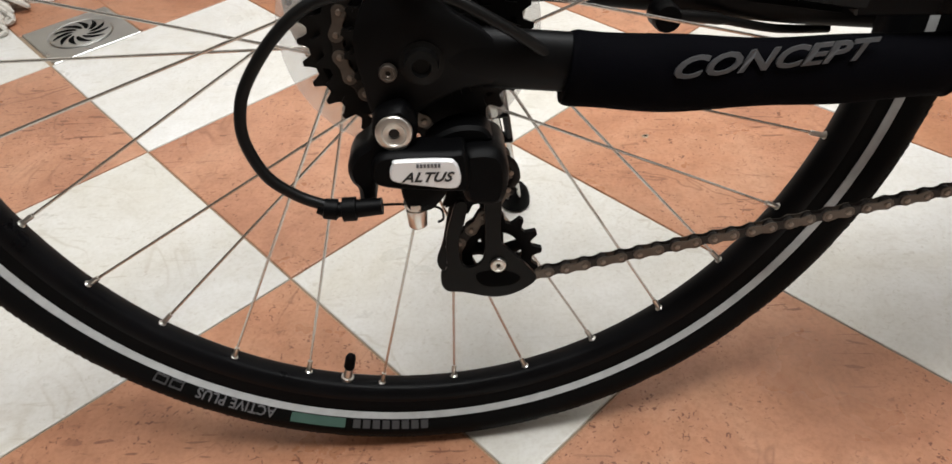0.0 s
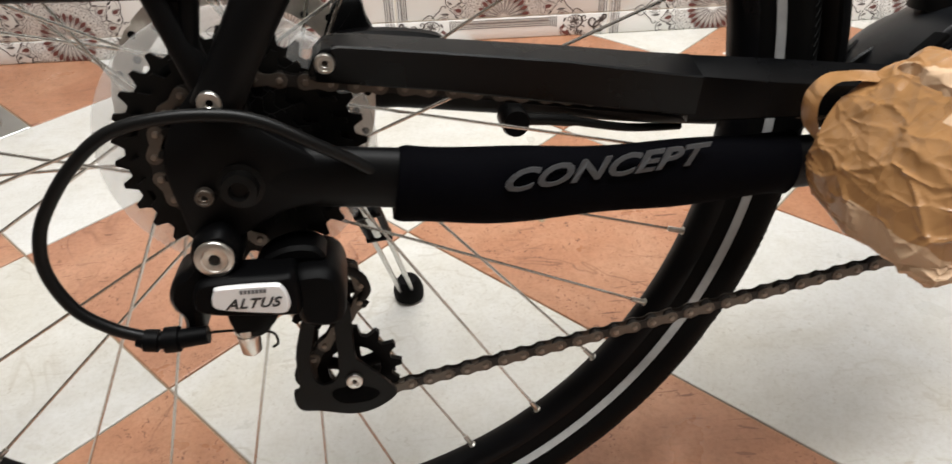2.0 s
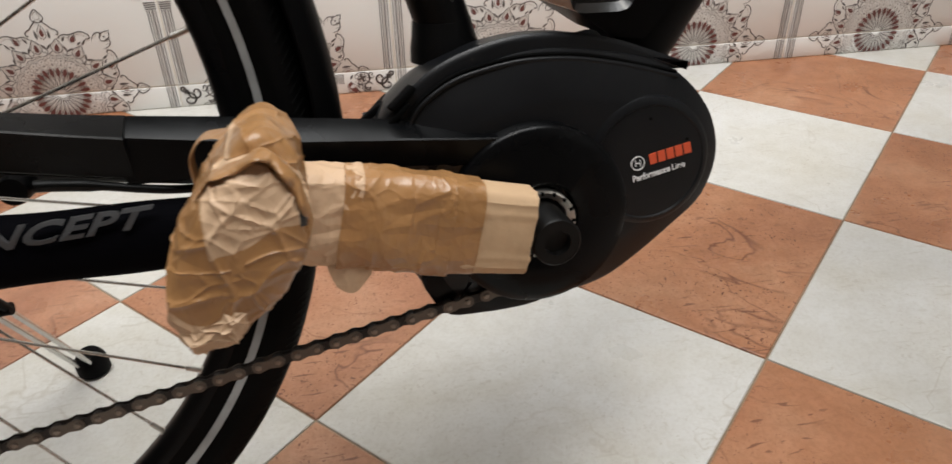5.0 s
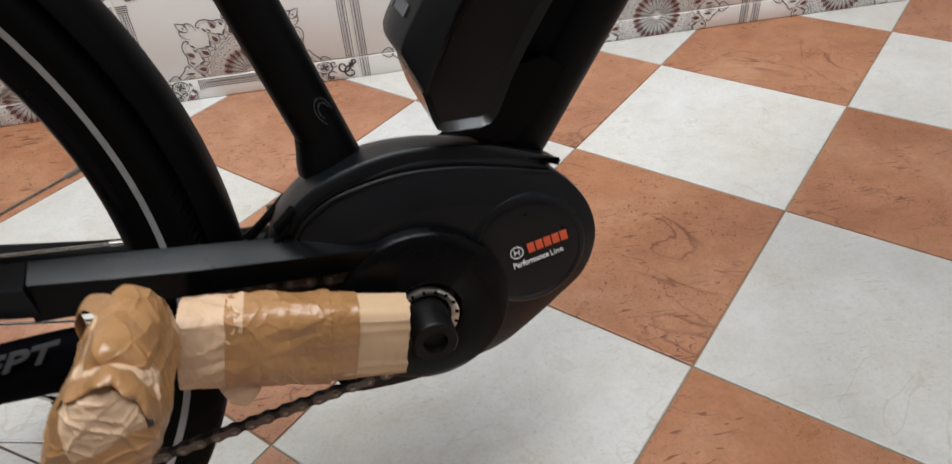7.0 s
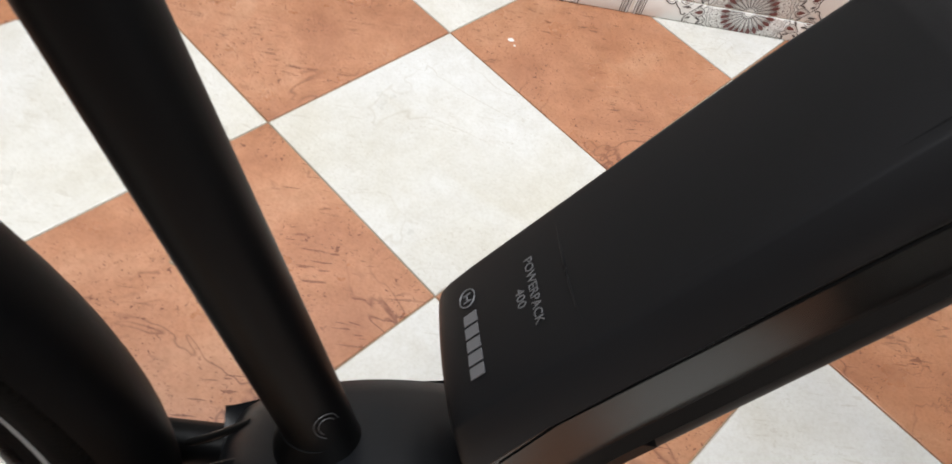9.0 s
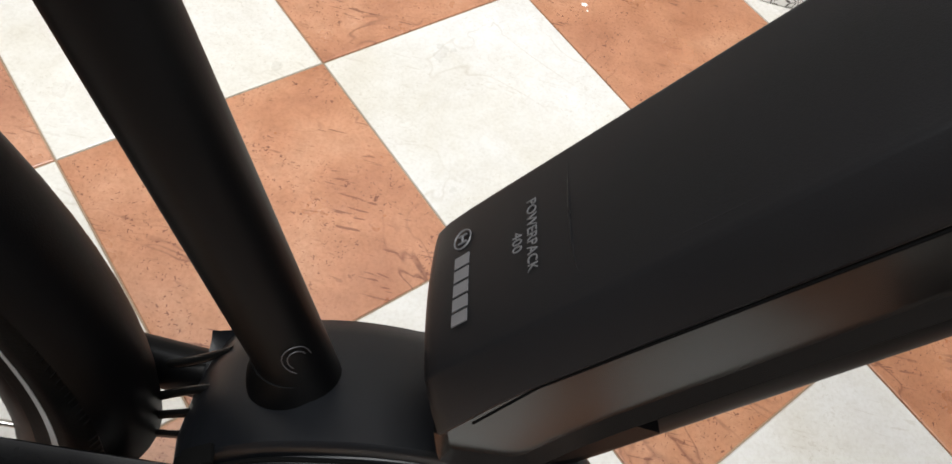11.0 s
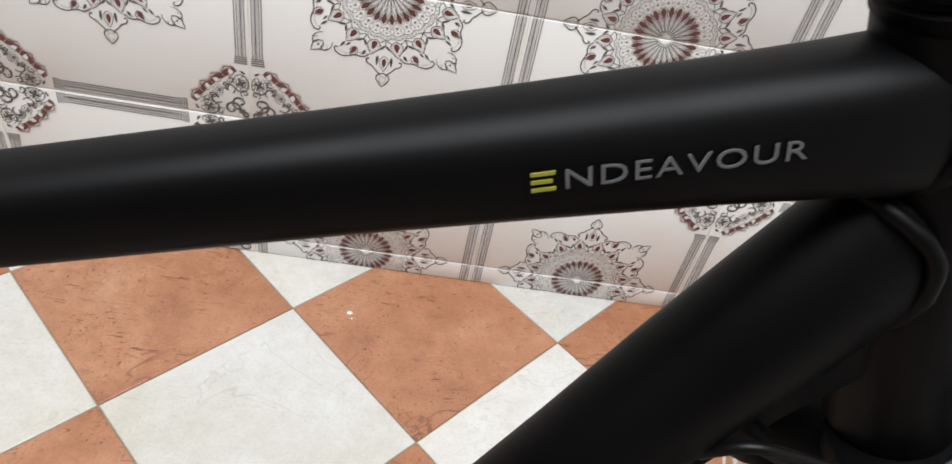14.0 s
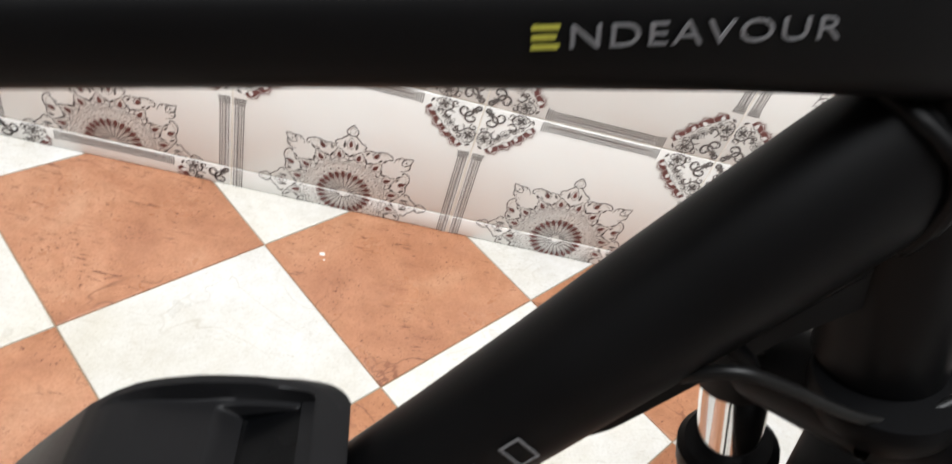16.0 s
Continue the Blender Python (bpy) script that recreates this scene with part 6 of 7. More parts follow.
slab(bm, shell, [(-0.0470, 0.0040), (-0.0462, 0.0015), (-0.044, 0.0), (-0.02, 0.0), (0.0, 0.0030), (0.019, 0.0062), (0.038, 0.0110), (0.0525, 0.0160), (0.0570, 0.0205)])
b_part("motor_mount", bm, M_MOTOR, motor)
ZONE["now"] = Z_MOTOR
bm = bmesh.new()
case = rounded([(0.384, 0.352), (0.404, 0.378), (0.432, 0.3945), (0.474, 0.4035), (0.516, 0.3990), (0.557, 0.3865), (0.5835, 0.3605), (0.5925, 0.330), (0.5835, 0.3015), (0.562, 0.2830), (0.539, 0.2665), (0.516, 0.2535), (0.488, 0.2480), (0.452, 0.2490), (0.420, 0.2480), (0.406, 0.2560), (0.396, 0.2730), (0.384, 0.300), (0.378, 0.326)], 5)
slab(bm, case, [(-0.0598, 0.0275), (-0.0592, 0.0245), (-0.0500, 0.0030), (-0.0480, 0.0005), (-0.0440, 0.0), (-0.0100, 0.0030), (0.0120, 0.0110), (0.0300, 0.0190), (0.0450, 0.0280), (0.0520, 0.0360)])
b_part("motor_case", bm, M_MOTOR, motor, "black moulded motor case")
ZONE["now"] = Z_BADGE
bm = bmesh.new()
RC = Vector((0.5445, 0, 0.3330))
disc_stack(bm, RC, [(0.0400, -0.054), (0.0395, -0.0600), (0.0375, -0.0618), (0.0352, -0.0622), (0.0345, -0.0612), (0.0335, -0.0614), (0.020, -0.0618)], 48)
badge = b_part("round_cover", bm, M_MOTOR, motor)
for dx, dz in ((0.0, 0.027), (-0.026, -0.006), (0.024, 0.012)):
    bm = bmesh.new()
    disc_stack(bm, RC + Vector((dx, 0, dz)), [(0.0010, -0.0610), (0.0010, -0.0619)], 8)
    b_part("pin", bm, M_DARK, badge)
U1, U2 = Vector((0.986, 0, 0.17)), Vector((-0.17, 0, 0.986))
marks("name_mark", on_plane(glyph_bars(5, 0.0066, 0.0046, 0.0011), (0.5440, -0.0622, 0.3352), U1, U2), 5, M_LOGO_ORANGE, badge)
bm = bmesh.new()
sweep(bm, [Vector((0.5365 + x, -0.0622, 0.3338 + z)) for x, z in circle_pts(24, 0.0042)], 0.00035, 6, closed=True)
sweep(bm, [Vector((0.5350, -0.0622, 0.3318)), Vector((0.5350, -0.0622, 0.3358))], 0.00035, 6)
sweep(bm, [Vector((0.5380, -0.0622, 0.3318)), Vector((0.5380, -0.0622, 0.3358))], 0.00035, 6)
sweep(bm, [Vector((0.5350, -0.0622, 0.3338)), Vector((0.5380, -0.0622, 0.3338))], 0.00035, 6)
b_part("emblem", bm, M_LOGO_WHITE, badge)
for txt, bold, x, w in (("Performance", 0.025, 0.5330, 0.0250), ("Line", 0.0, 0.5590, 0.0090)):
    bm = mesh_to_bm(lettering(txt, 0.0040, 1.0, 0.12 if bold else 0, 0.0002, bold))
    L = max(v.co.x for v in bm.verts)
    for v in bm.verts:
        v.co.x *= w / L
    o = Vector((0.5330, -0.0622, 0.3240)) + U1 * (x - 0.5330)
    b_part("lettering", on_plane(bm, o, U1, U2), M_LOGO_WHITE, badge, smooth=False)
# dark bead for the shade in the joint of case and mount, and the lip
ZONE["now"] = PLAIN
bm = bmesh.new()
sweep(bm, smooth_path([(0.4052, -0.0390, 0.3623), (0.4126, -0.0390, 0.3727), (0.4323, -0.0390, 0.3846), (0.4558, -0.0390, 0.3900), (0.4797, -0.0390, 0.3922), (0.5083, -0.0390, 0.3899), (0.5338, -0.0390, 0.3845), (0.5558, -0.0390, 0.3783), (0.5785, -0.0390, 0.3714)], 6), 0.0012, 8)
b_part("groove", bm, M_DARK, motor)
bm = bmesh.new()
sweep(bm, smooth_path([(0.4056, -0.0392, 0.3593), (0.4130, -0.0392, 0.3697), (0.4327, -0.0392, 0.3816), (0.4562, -0.0392, 0.3870), (0.4801, -0.0392, 0.3892), (0.5087, -0.0392, 0.3869), (0.5342, -0.0392, 0.3815), (0.5562, -0.0392, 0.3753), (0.5789, -0.0392, 0.3684)], 6), 0.0018, 10)
b_part("case_lip", bm, M_MOTOR, motor)
# round chain ring cover
ZONE["now"] = Z_COVER
bm = bmesh.new()
CC = Vector((0.4665, 0, 0.3120))
lathe(bm, [(0.0215, -0.0745), (0.0230, -0.0760), (0.0480, -0.0735), (0.0530, -0.0715), (0.0545, -0.0690), (0.0540, -0.0560), (0.0215, -0.0560)], CC, seg=64)
b_part("chain_ring_cover", bm, M_GLOSS, motor)
bm = bmesh.new()
slab(bm, rounded([(0.398, 0.282), (0.440, 0.272), (0.478, 0.258), (0.468, 0.2475), (0.430, 0.2465), (0.408, 0.252)], 4), [(-0.054, 0.002), (-0.052, 0), (-0.042, 0), (-0.040, 0.001)])
b_part("chain_chute", bm, M_GLOSS, motor)
bm = bmesh.new()
lathe(bm, [(0.0155, -0.0770), (0.0190, -0.0790), (0.0203, -0.0780), (0.0203, -0.0700), (0.0155, -0.0700)], BB + Vector((-0.003, 0, 0.001)), seg=40)
b_part("lock_ring", bm, M_BOLT, motor)
for k in range(16):
    t = 2 * math.pi * k / 16
    bm = bmesh.new()
    block(bm, Matrix.Translation(BB + Vector((0.0187 * math.cos(t) - 0.003, -0.0790, 0.001 + 0.0187 * math.sin(t)))) @ Matrix.Rotation(-t, 4, "Y"), (0.0022, 0.0012, 0.0016))
    b_part("notch", bm, M_DARK, motor, smooth=False)
bm = bmesh.new()
disc_stack(bm, BB + Vector((-0.003, 0, 0)), [(0.0140, -0.048), (0.0140, -0.089), (0.0130, -0.0905), (0.0075, -0.0905), (0.0070, -0.086), (0.0035, -0.0855)], 32)
ZONE["now"] = Z_AXLE
b_part("crank_axle", bm, M_DARK_STEEL, motor)
ZONE["now"] = Z_MOUNT
# vents, as near-black blocks for their shade, and cables behind the seat tube
for k in range(3):
    bm = bmesh.new()
    block(bm, pose(0.3865 + 0.004 * k, -0.047, 0.3660 + 0.009 * k, 0, -40, 0), (0.018, 0.012, 0.0032), 0.001)
    b_part("vent_slot", bm, M_DARK, motor)
    bm = bmesh.new()
    sweep(bm, smooth_path([(0.413 + 0.004 * k, 0.004 - 0.012 * k, 0.374), (0.398, 0.004 - 0.012 * k, 0.376 - 0.006 * k), (0.382, 0.006 - 0.010 * k, 0.366 - 0.008 * k), (0.366, 0.012 - 0.008 * k, 0.348 - 0.008 * k)], 5), 0.0026, 8)
    b_part("cable", bm, M_CABLE, motor)
ZONE["now"] = PLAIN
bm = bmesh.new()
disc_stack(bm, (0.4365, 0, 0), [(0.0205, 0.388), (0.0200, 0.3965), (0.0186, 0.403), (0.0176, 0.412)], 32, "z")
b_part("seat_tube_collar", bm, M_FRAME)
# small marks low on the seat tube
ST = Vector((-0.079, 0, 0.256)).normalized()
bm = bmesh.new()
for a0, a1, r0 in ((-60, 200, 0.006), (-40, 170, 0.004)):
    sweep(bm, [Vector((0.4330, 0, 0.4280)) + ST * (0.004 + r0 * 1.6 * math.sin(radians(a))) + Vector((0.0180 * math.cos(0.95 + r0 * 60 * math.cos(radians(a))), -0.0180 * math.sin(0.95 + r0 * 60 * math.cos(radians(a))), 0)) for a in range(a0, a1, 20)], 0.00028, 5)
b_part("emblem", bm, M_LOGO_DIM, seat_tube)

# -- battery on the down tube --
battery = new("battery")
battery.parent = bike


def loft(bm, sections):
    """sections: (place function of (y, n)) rings of equal length."""
    rings = [[bm.verts.new(p) for p in ring] for ring in sections]
    m = len(rings[0])
    for a, b in zip(rings, rings[1:]):
        for i in range(m):
            bm.faces.new((a[i], a[(i + 1) % m], b[(i + 1) % m], b[i]))
    bm.faces.new(rings[0])
    bm.faces.new(rings[-1][::-1])
    return bm


# the glossy lower half: an outline along the tube, rounded off towards both sides
def side_slab(bm, outline, layers):
    """Outline of (s, n) by the down tube, carried across through layers of (y, inset)."""
    bmt = bmesh.new()
    slab(bmt, outline, layers)
    for v in bmt.verts:
        v.co = dt(v.co.x, v.co.z, v.co.y)
    tmp = bpy.data.meshes.new("tmp")
    bmt.to_mesh(tmp)
    bmt.free()
    bm.from_mesh(tmp)
    bpy.data.meshes.remove(tmp)
    return bm


bm = bmesh.new()
side_slab(bm, [(-0.2560, 0.0875), (-0.2690, 0.0735), (-0.2730, 0.0680), (-0.2722, 0.0625), (-0.2600, 0.0430), (-0.2555, 0.0385), (-0.2480, 0.0370), (-0.2250, 0.0400), (-0.2000, 0.0412), (-0.0600, 0.0392), (0.0200, 0.0395), (0.0320, 0.0440),
               (0.0300, 0.0530), (0.0100, 0.0640), (-0.0170, 0.0745), (-0.0600, 0.0815), (-0.1400, 0.0860), (-0.2000, 0.0890), (-0.2300, 0.0890)],
          [(-0.0400, 0.0050), (-0.0430, 0.0016), (-0.0446, 0.0), (0.0446, 0.0), (0.0430, 0.0016), (0.0400, 0.0050)])
b_part("lower_shell", bm, M_BATTERY_SIDE, battery, "glossy lower half of the battery shell", angle=30)
# thin seam line along the side
for y in (-0.0462, 0.0462):
    bm = bmesh.new()
    sweep(bm, [dt(-0.236, 0.0858, y), dt(-0.200, 0.0905, y), dt(-0.12, 0.0865, y), dt(-0.05, 0.0830, y), dt(-0.012, 0.0812, y)], 0.0006, 6)
    b_part("seam", bm, M_DARK, battery)


# sloping end with a sunken grip between raised rims
def along(table, x):
    for (x0, a), (x1, b) in zip(table, table[1:]):
        if x <= x1:
            f = (x - x0) / (x1 - x0)
            return a + (b - a) * max(0.0, f)
    return table[-1][1]


def ease(x):
    x = min(1.0, max(0.0, x))
    return x * x * (3 - 2 * x)


RIM_N = [(-0.2455, 0.0970), (-0.2445, 0.1020), (-0.2425, 0.1060), (-0.2385, 0.1083), (-0.232, 0.1093), (-0.219, 0.1096), (-0.06, 0.1088), (-0.02, 0.1073), (-0.006, 0.1042), (0.004, 0.1003), (0.016, 0.0930), (0.027, 0.0850), (0.037, 0.0757), (0.047, 0.0655), (0.0545, 0.0570), (0.060, 0.0505), (0.066, 0.0435), (0.070, 0.0375)]
LOW_N = [(-0.2455, 0.0830), (-0.236, 0.0862), (-0.224, 0.0895), (-0.204, 0.0907), (-0.12, 0.0868), (-0.06, 0.0838), (-0.03, 0.0800), (-0.017, 0.0764), (0.013, 0.0660), (0.040, 0.0525), (0.060, 0.0425), (0.066, 0.0375), (0.070, 0.0325)]
HALF = [(-0.2455, 0.0335), (-0.2425, 0.0358), (-0.238, 0.0367), (-0.231, 0.0372), (-0.214, 0.0375), (-0.06, 0.0365), (-0.02, 0.0355), (0.010, 0.0365), (0.033, 0.0350), (0.047, 0.0336), (0.056, 0.0318), (0.0615, 0.0298), (0.065, 0.0275), (0.0675, 0.0242), (0.069, 0.0205), (0.070, 0.0170)]


def grip_depth(s, y, half):
    """How far the top lies under the rim: the sloping floor, then the square pocket."""
    inside = ease((half - 0.0050 - abs(y)) / 0.0022)
    floor_d = 0.0125 * ease((s + 0.014) / 0.040)
    pocket = 0.0120 * ease((s - 0.0280) / 0.0024) * ease((0.0605 - s) / 0.0024) * ease((half - 0.0105 - abs(y)) / 0.0020)
    return inside * ease((0.0640 - s) / 0.0030) * (floor_d + pocket)


bm = bmesh.new()
NV = 72
grid = {}
S_ROWS = [-0.2455, -0.2450, -0.2445, -0.2435, -0.2425, -0.2405, -0.2385, -0.2355, -0.232, -0.226, -0.219, -0.204, -0.184, -0.154, -0.124, -0.094, -0.064, -0.05, -0.036] + [-0.026 + 0.096 * (i / 84) ** 0.93 for i in range(85)]
NU = len(S_ROWS) - 1
for i, s in enumerate(S_ROWS):
    half = along(HALF, s)
    for j in range(NV + 1):
        y = (-1 + 2 * j / NV) * half
        edge = max(0.0, abs(y) - half + 0.0022) / 0.0022
        n = along(RIM_N, s) - grip_depth(s, y, half) - 0.0007 * edge ** 2 + 0.0025 * (1 - (y / half) ** 2) * ease((0.0 - s) / 0.05)
        grid[i, j] = bm.verts.new(dt(s, n, y))
for i in range(NU):
    for j in range(NV):
        bm.faces.new((grid[i, j], grid[i + 1, j], grid[i + 1, j + 1], grid[i, j + 1]))
loop = [(i, 0) for i in range(NU + 1)] + [(NU, j) for j in range(1, NV + 1)] + [(i, NV) for i in range(NU - 1, -1, -1)]
upper = [grid[k] for k in loop]
near_end, far_end = [], []
for f, out in ((0.45, 0.65), (0.90, 1.0), (1.0, 0.90)):
    ring = []
    for (i, j), g in zip(loop, [grid[k] for k in loop]):
        s, half = S_ROWS[i], along(HALF, S_ROWS[i])
        v = -1 + 2 * j / NV
        spread = (0.0095 - 0.0045 * ease((s + 0.002) / 0.045)) * out
        tip = 0.0030 * out * ease((s - 0.062) / 0.012) - 0.0135 * f * ease((-0.222 - s) / 0.020)
        n = along(RIM_N, s) + (along(LOW_N, s) - along(RIM_N, s)) * f
        ring.append(bm.verts.new(dt(s + tip, n, v * (half + spread))))
    for a, b, c, d_ in zip(upper, upper[1:], ring[1:], ring):
        bm.faces.new((a, b, c, d_))
    upper = ring
    near_end.append(ring[0])
    far_end.append(ring[-1])
for i in range(NU):
    bm.faces.new((upper[i], upper[i + 1], upper[len(loop) - 2 - i], upper[len(loop) - 1 - i]))
bm.faces.new([grid[0, j] for j in range(NV + 1)] + far_end + near_end[::-1])
for f in bm.faces:
    c = f.calc_center_median()
    q = (c - DT).dot(AX)
    if 0.0295 < q < 0.0595 and abs(c.y) < along(HALF, q) - 0.0115 and (c - DT).dot(NX) > along(LOW_N, q) - 0.02 and (c - DT).dot(NX) < along(RIM_N, q) - 0.012:
        f.material_index = 1
ob = b_part("upper_shell", bm, M_BATTERY, battery, "black plastic battery shell with a sunken carrying handle", angle=38)
ob.data.materials.append(M_GLOSS)
# neck between the handle end and the tube
bm = bmesh.new()
slab_pts = [(0.002, 0.040), (0.002, 0.072), (0.028, 0.058), (0.046, 0.047), (0.055, 0.040), (0.053, 0.028), (0.02, 0.024)]
loft(bm, [[dt(s, n, y) for s, n in slab_pts] for y in (-0.0370, -0.0390, 0.0390, 0.0370)])
b_part("lock_block", bm, M_BATTERY, battery)
# near-black oval on the block stands for the shaded recess of the lock
bm = bmesh.new()
sweep(bm, [dt(0.0260, 0.0470, -0.0388), dt(0.0260, 0.0470, -0.0402), dt(0.0260, 0.0470, -0.0404)], [(0.0115, 0.0068), (0.0115, 0.0068), (0.0105, 0.0058)], 28, up=(-0.35, 0, 0.93))
b_part("key_lock", bm, M_DARK, battery)
# rail between battery and tube
bm = bmesh.new()
loft(bm, [[dt(s, n, y) for y, n in ((0.020, 0.015), (0.026, 0.052), (-0.026, 0.052), (-0.020, 0.015))] for s in (-0.215, 0.03)])
b_part("rail", bm, M_PLASTIC, battery)
bm = bmesh.new()
loft(bm, [[dt(s, n, y) for y, n in ((0.030, lo), (0.034, hi), (-0.034, hi), (-0.030, lo))] for s, lo, hi in ((-0.272, 0.030, 0.060), (-0.262, 0.010, 0.062), (-0.225, 0.004, 0.045), (-0.205, 0.004, 0.024))])
b_part("lower_mount", bm, M_PLASTIC, battery)
# marks across the top face; they read down towards the near side
RT, UT = Vector((0, -1, 0)), AX
TOPN = 0.1121
bm = glyph_bars(5, 0.0078, 0.0054, 0.0013)
marks("name_mark", on_plane(bm, dt(-0.2190, TOPN, 0.0099), RT, UT), 5, M_LOGO_GREY, battery)
bm = bmesh.new()
cpt = dt(-0.2195, TOPN, 0.0187)
sweep(bm, [cpt + RT * x + UT * y for x, y in circle_pts(24, 0.0046)], 0.0004, 6, closed=True)
for a, b in (((-0.0018, -0.0022), (-0.0018, 0.0022)), ((0.0018, -0.0022), (0.0018, 0.0022)), ((-0.0018, 0), (0.0018, 0))):
    sweep(bm, [cpt + RT * a[0] + UT * a[1], cpt + RT * b[0] + UT * b[1]], 0.00045, 6)
b_part("emblem", bm, M_LOGO_GREY, battery)
for txt, h, s, y, w in (("POWERPACK", 0.0046, -0.1830, 0.0180, 0.0340), ("400", 0.0046, -0.1902, 0.0055, 0.0096)):
    bm = mesh_to_bm(lettering(txt, h, 1.0, 0, 0.0002))
    L = max(v.co.x for v in bm.verts)
    for v in bm.verts:
        v.co.x *= w / L
    b_part("lettering", on_plane(bm, dt(s, TOPN, y), RT, UT), M_LOGO_MID, battery, smooth=False)
bm = bmesh.new()
sweep(bm, smooth_path([dt(-0.03, 0.1083, -0.0305), dt(-0.10, 0.1094, -0.0300), dt(-0.158, 0.1098, -0.0285), dt(-0.1650, 0.1104, -0.0240), dt(-0.1660, 0.1117, -0.010), dt(-0.1660, 0.1120, 0.006), dt(-0.1660, 0.1100, 0.028)], 6), 0.00050, 6)
b_part("embossed_line", bm, M_BATTERY, battery)
# name along the down tube, kept as plain frames
bm = glyph_bars(8, 0.0125, 0.0098, 0.0130, 0.0009)
for v in bm.verts:
    s = -0.0275 + v.co.x
    ph = radians(6) + v.co.y / 0.0255
    r = 0.0261 + 0.008 * max(0.0, s) + v.co.z
    v.co = dt(s, r * math.sin(ph), -r * math.cos(ph))
marks("name_mark", bm, 8, M_LOGO_MID, down_tube)
# name on the top tube: the first letter in lime
for txt, x, w, mt in (("E", 0.0, 0.0075, M_LOGO_LIME), ("NDEAVOUR", 0.0092, 0.0728, M_LOGO_GREY)):
    bm = bmesh.new() if txt == "E" else mesh_to_bm(lettering(txt, 0.0064, 1.12, 0, 0.0002))
    if txt == "E":
        for k in range(3):
            block(bm, pose(0.0036 - 0.0004 * (k == 1), -0.0026 + 0.0026 * k, 0), (0.0072 - 0.0008 * (k == 1), 0.0012, 0.0004))
    else:
        L = max(v.co.x for v in bm.verts)
        for v in bm.verts:
            v.co.x *= w / L
    RR = Vector((0.970, -0.006, 0.240)).normalized()
    b_part("lettering", on_plane(bm, Vector((0.7552, -0.0222, 0.8738)) + RR * x, RR, Vector((-0.240, 0, 0.970))), mt, top_tube, smooth=False)

# -- wrapped crank and pedal --
crank = new("wrapped_crank")
crank.parent = bike
ZONE["now"] = Z_CRANK


def crumple(bm, amount, scale, seed):
    """Crease a sheet: a soft unevenness, sharp folds along cell borders at two sizes, dents between them."""
    bmesh.ops.recalc_face_normals(bm, faces=bm.faces)
    bm.normal_update()
    o = Vector((seed * 3.7, seed * 1.3, seed * 7.1))
    turn = Euler((0.4, 0.7, 0.9 + seed)).to_matrix()
    moves = []
    for v in bm.verts:
        q = v.co * scale + o
        q += noise.noise_vector(q * 0.7) * 0.30
        h = 0.9 * noise.noise(q * 0.42)
        for w, weight, sharp in ((turn @ Vector((q.x, q.y * 0.55, q.z)) * 0.60, 0.40, 13.0), (turn.transposed() @ Vector((q.x * 0.7, q.y * 0.7, q.z * 1.5)), 0.22, 15.0)):
            d = noise.voronoi(w)[0]
            edge = d[1] - d[0]
            h += weight * (math.exp(-edge * sharp) - 0.25 * min(0.5, edge))
        moves.append(v.normal * amount * (h - 0.15))
    for v, m in zip(bm.verts, moves):
        v.co += m


CD = Vector((-0.972, 0, 0.235)).normalized()          # along the crank, from the axle to the pedal
CN = Vector((-CD.z, 0, CD.x)) * -1                    # square to it, upwards


def wrap_tube(name, s0, s1, h0, h1, d0, d1, mat, label, amount, scale, seed, yc=-0.086, steps=26, seg=40, power=4.0, flutes=0.0):
    bm = bmesh.new()
    pts, rad = [], []
    for k in range(steps + 1):
        t = k / steps
        p = BB + CD * (s0 + (s1 - s0) * t)
        pts.append((p.x, yc, p.z))
        rad.append((d0 + (d1 - d0) * t, h0 + (h1 - h0) * t))
    sweep(bm, pts, rad, seg, (0, 1, 0), True, power)
    if flutes:
        for v in bm.verts:
            h = (v.co - BB).dot(CN)
            if v.co.y < yc - 0.004:
                v.co.y += flutes * (abs(math.sin(h * math.pi / 0.0062)) ** 0.5 + 0.7 * noise.noise(Vector((h * 130, 0, 1))))
            s = (v.co - BB).dot(CD)
            if s < s0 + 0.002:
                v.co += CD * 0.0022 * noise.noise(v.co * 160)
    if amount:
        crumple(bm, amount, scale, seed)
    return b_part(name, bm, mat, crank, label, angle=28)


wrap_tube("card_sleeve", 0.0135, 0.060, 0.0240, 0.0252, 0.0150, 0.0160, M_CARD, "open end of a corrugated card sleeve", 0.0006, 60, 1, seg=120, power=5, flutes=0.0006)
wrap_tube("tape_band", 0.044, 0.068, 0.0262, 0.0268, 0.0165, 0.0170, M_TAPE, "brown packing tape round the card", 0.0007, 70, 2, steps=30, seg=120)
wrap_tube("taped_paper", 0.060, 0.118, 0.0274, 0.0268, 0.0172, 0.0180, M_TAPE, "crumpled brown paper under packing tape", 0.0019, 85, 3, steps=80, seg=150)
wrap_tube("paper_layer", 0.108, 0.142, 0.0262, 0.0250, 0.0178, 0.0185, M_PAPER, "kraft paper layer", 0.0020, 75, 4, steps=44, seg=140)
# torn flap below
bm = bmesh.new()
pts = rounded([(0.345, 0.328), (0.376, 0.320), (0.366, 0.309), (0.3575, 0.2990), (0.3490, 0.2995), (0.344, 0.311)], 6)
slab(bm, pts, [(-0.099, 0.0003), (-0.0975, 0)])
crumple(bm, 0.002, 80, 6)
b_part("torn_flap", bm, M_PAPER, crank)


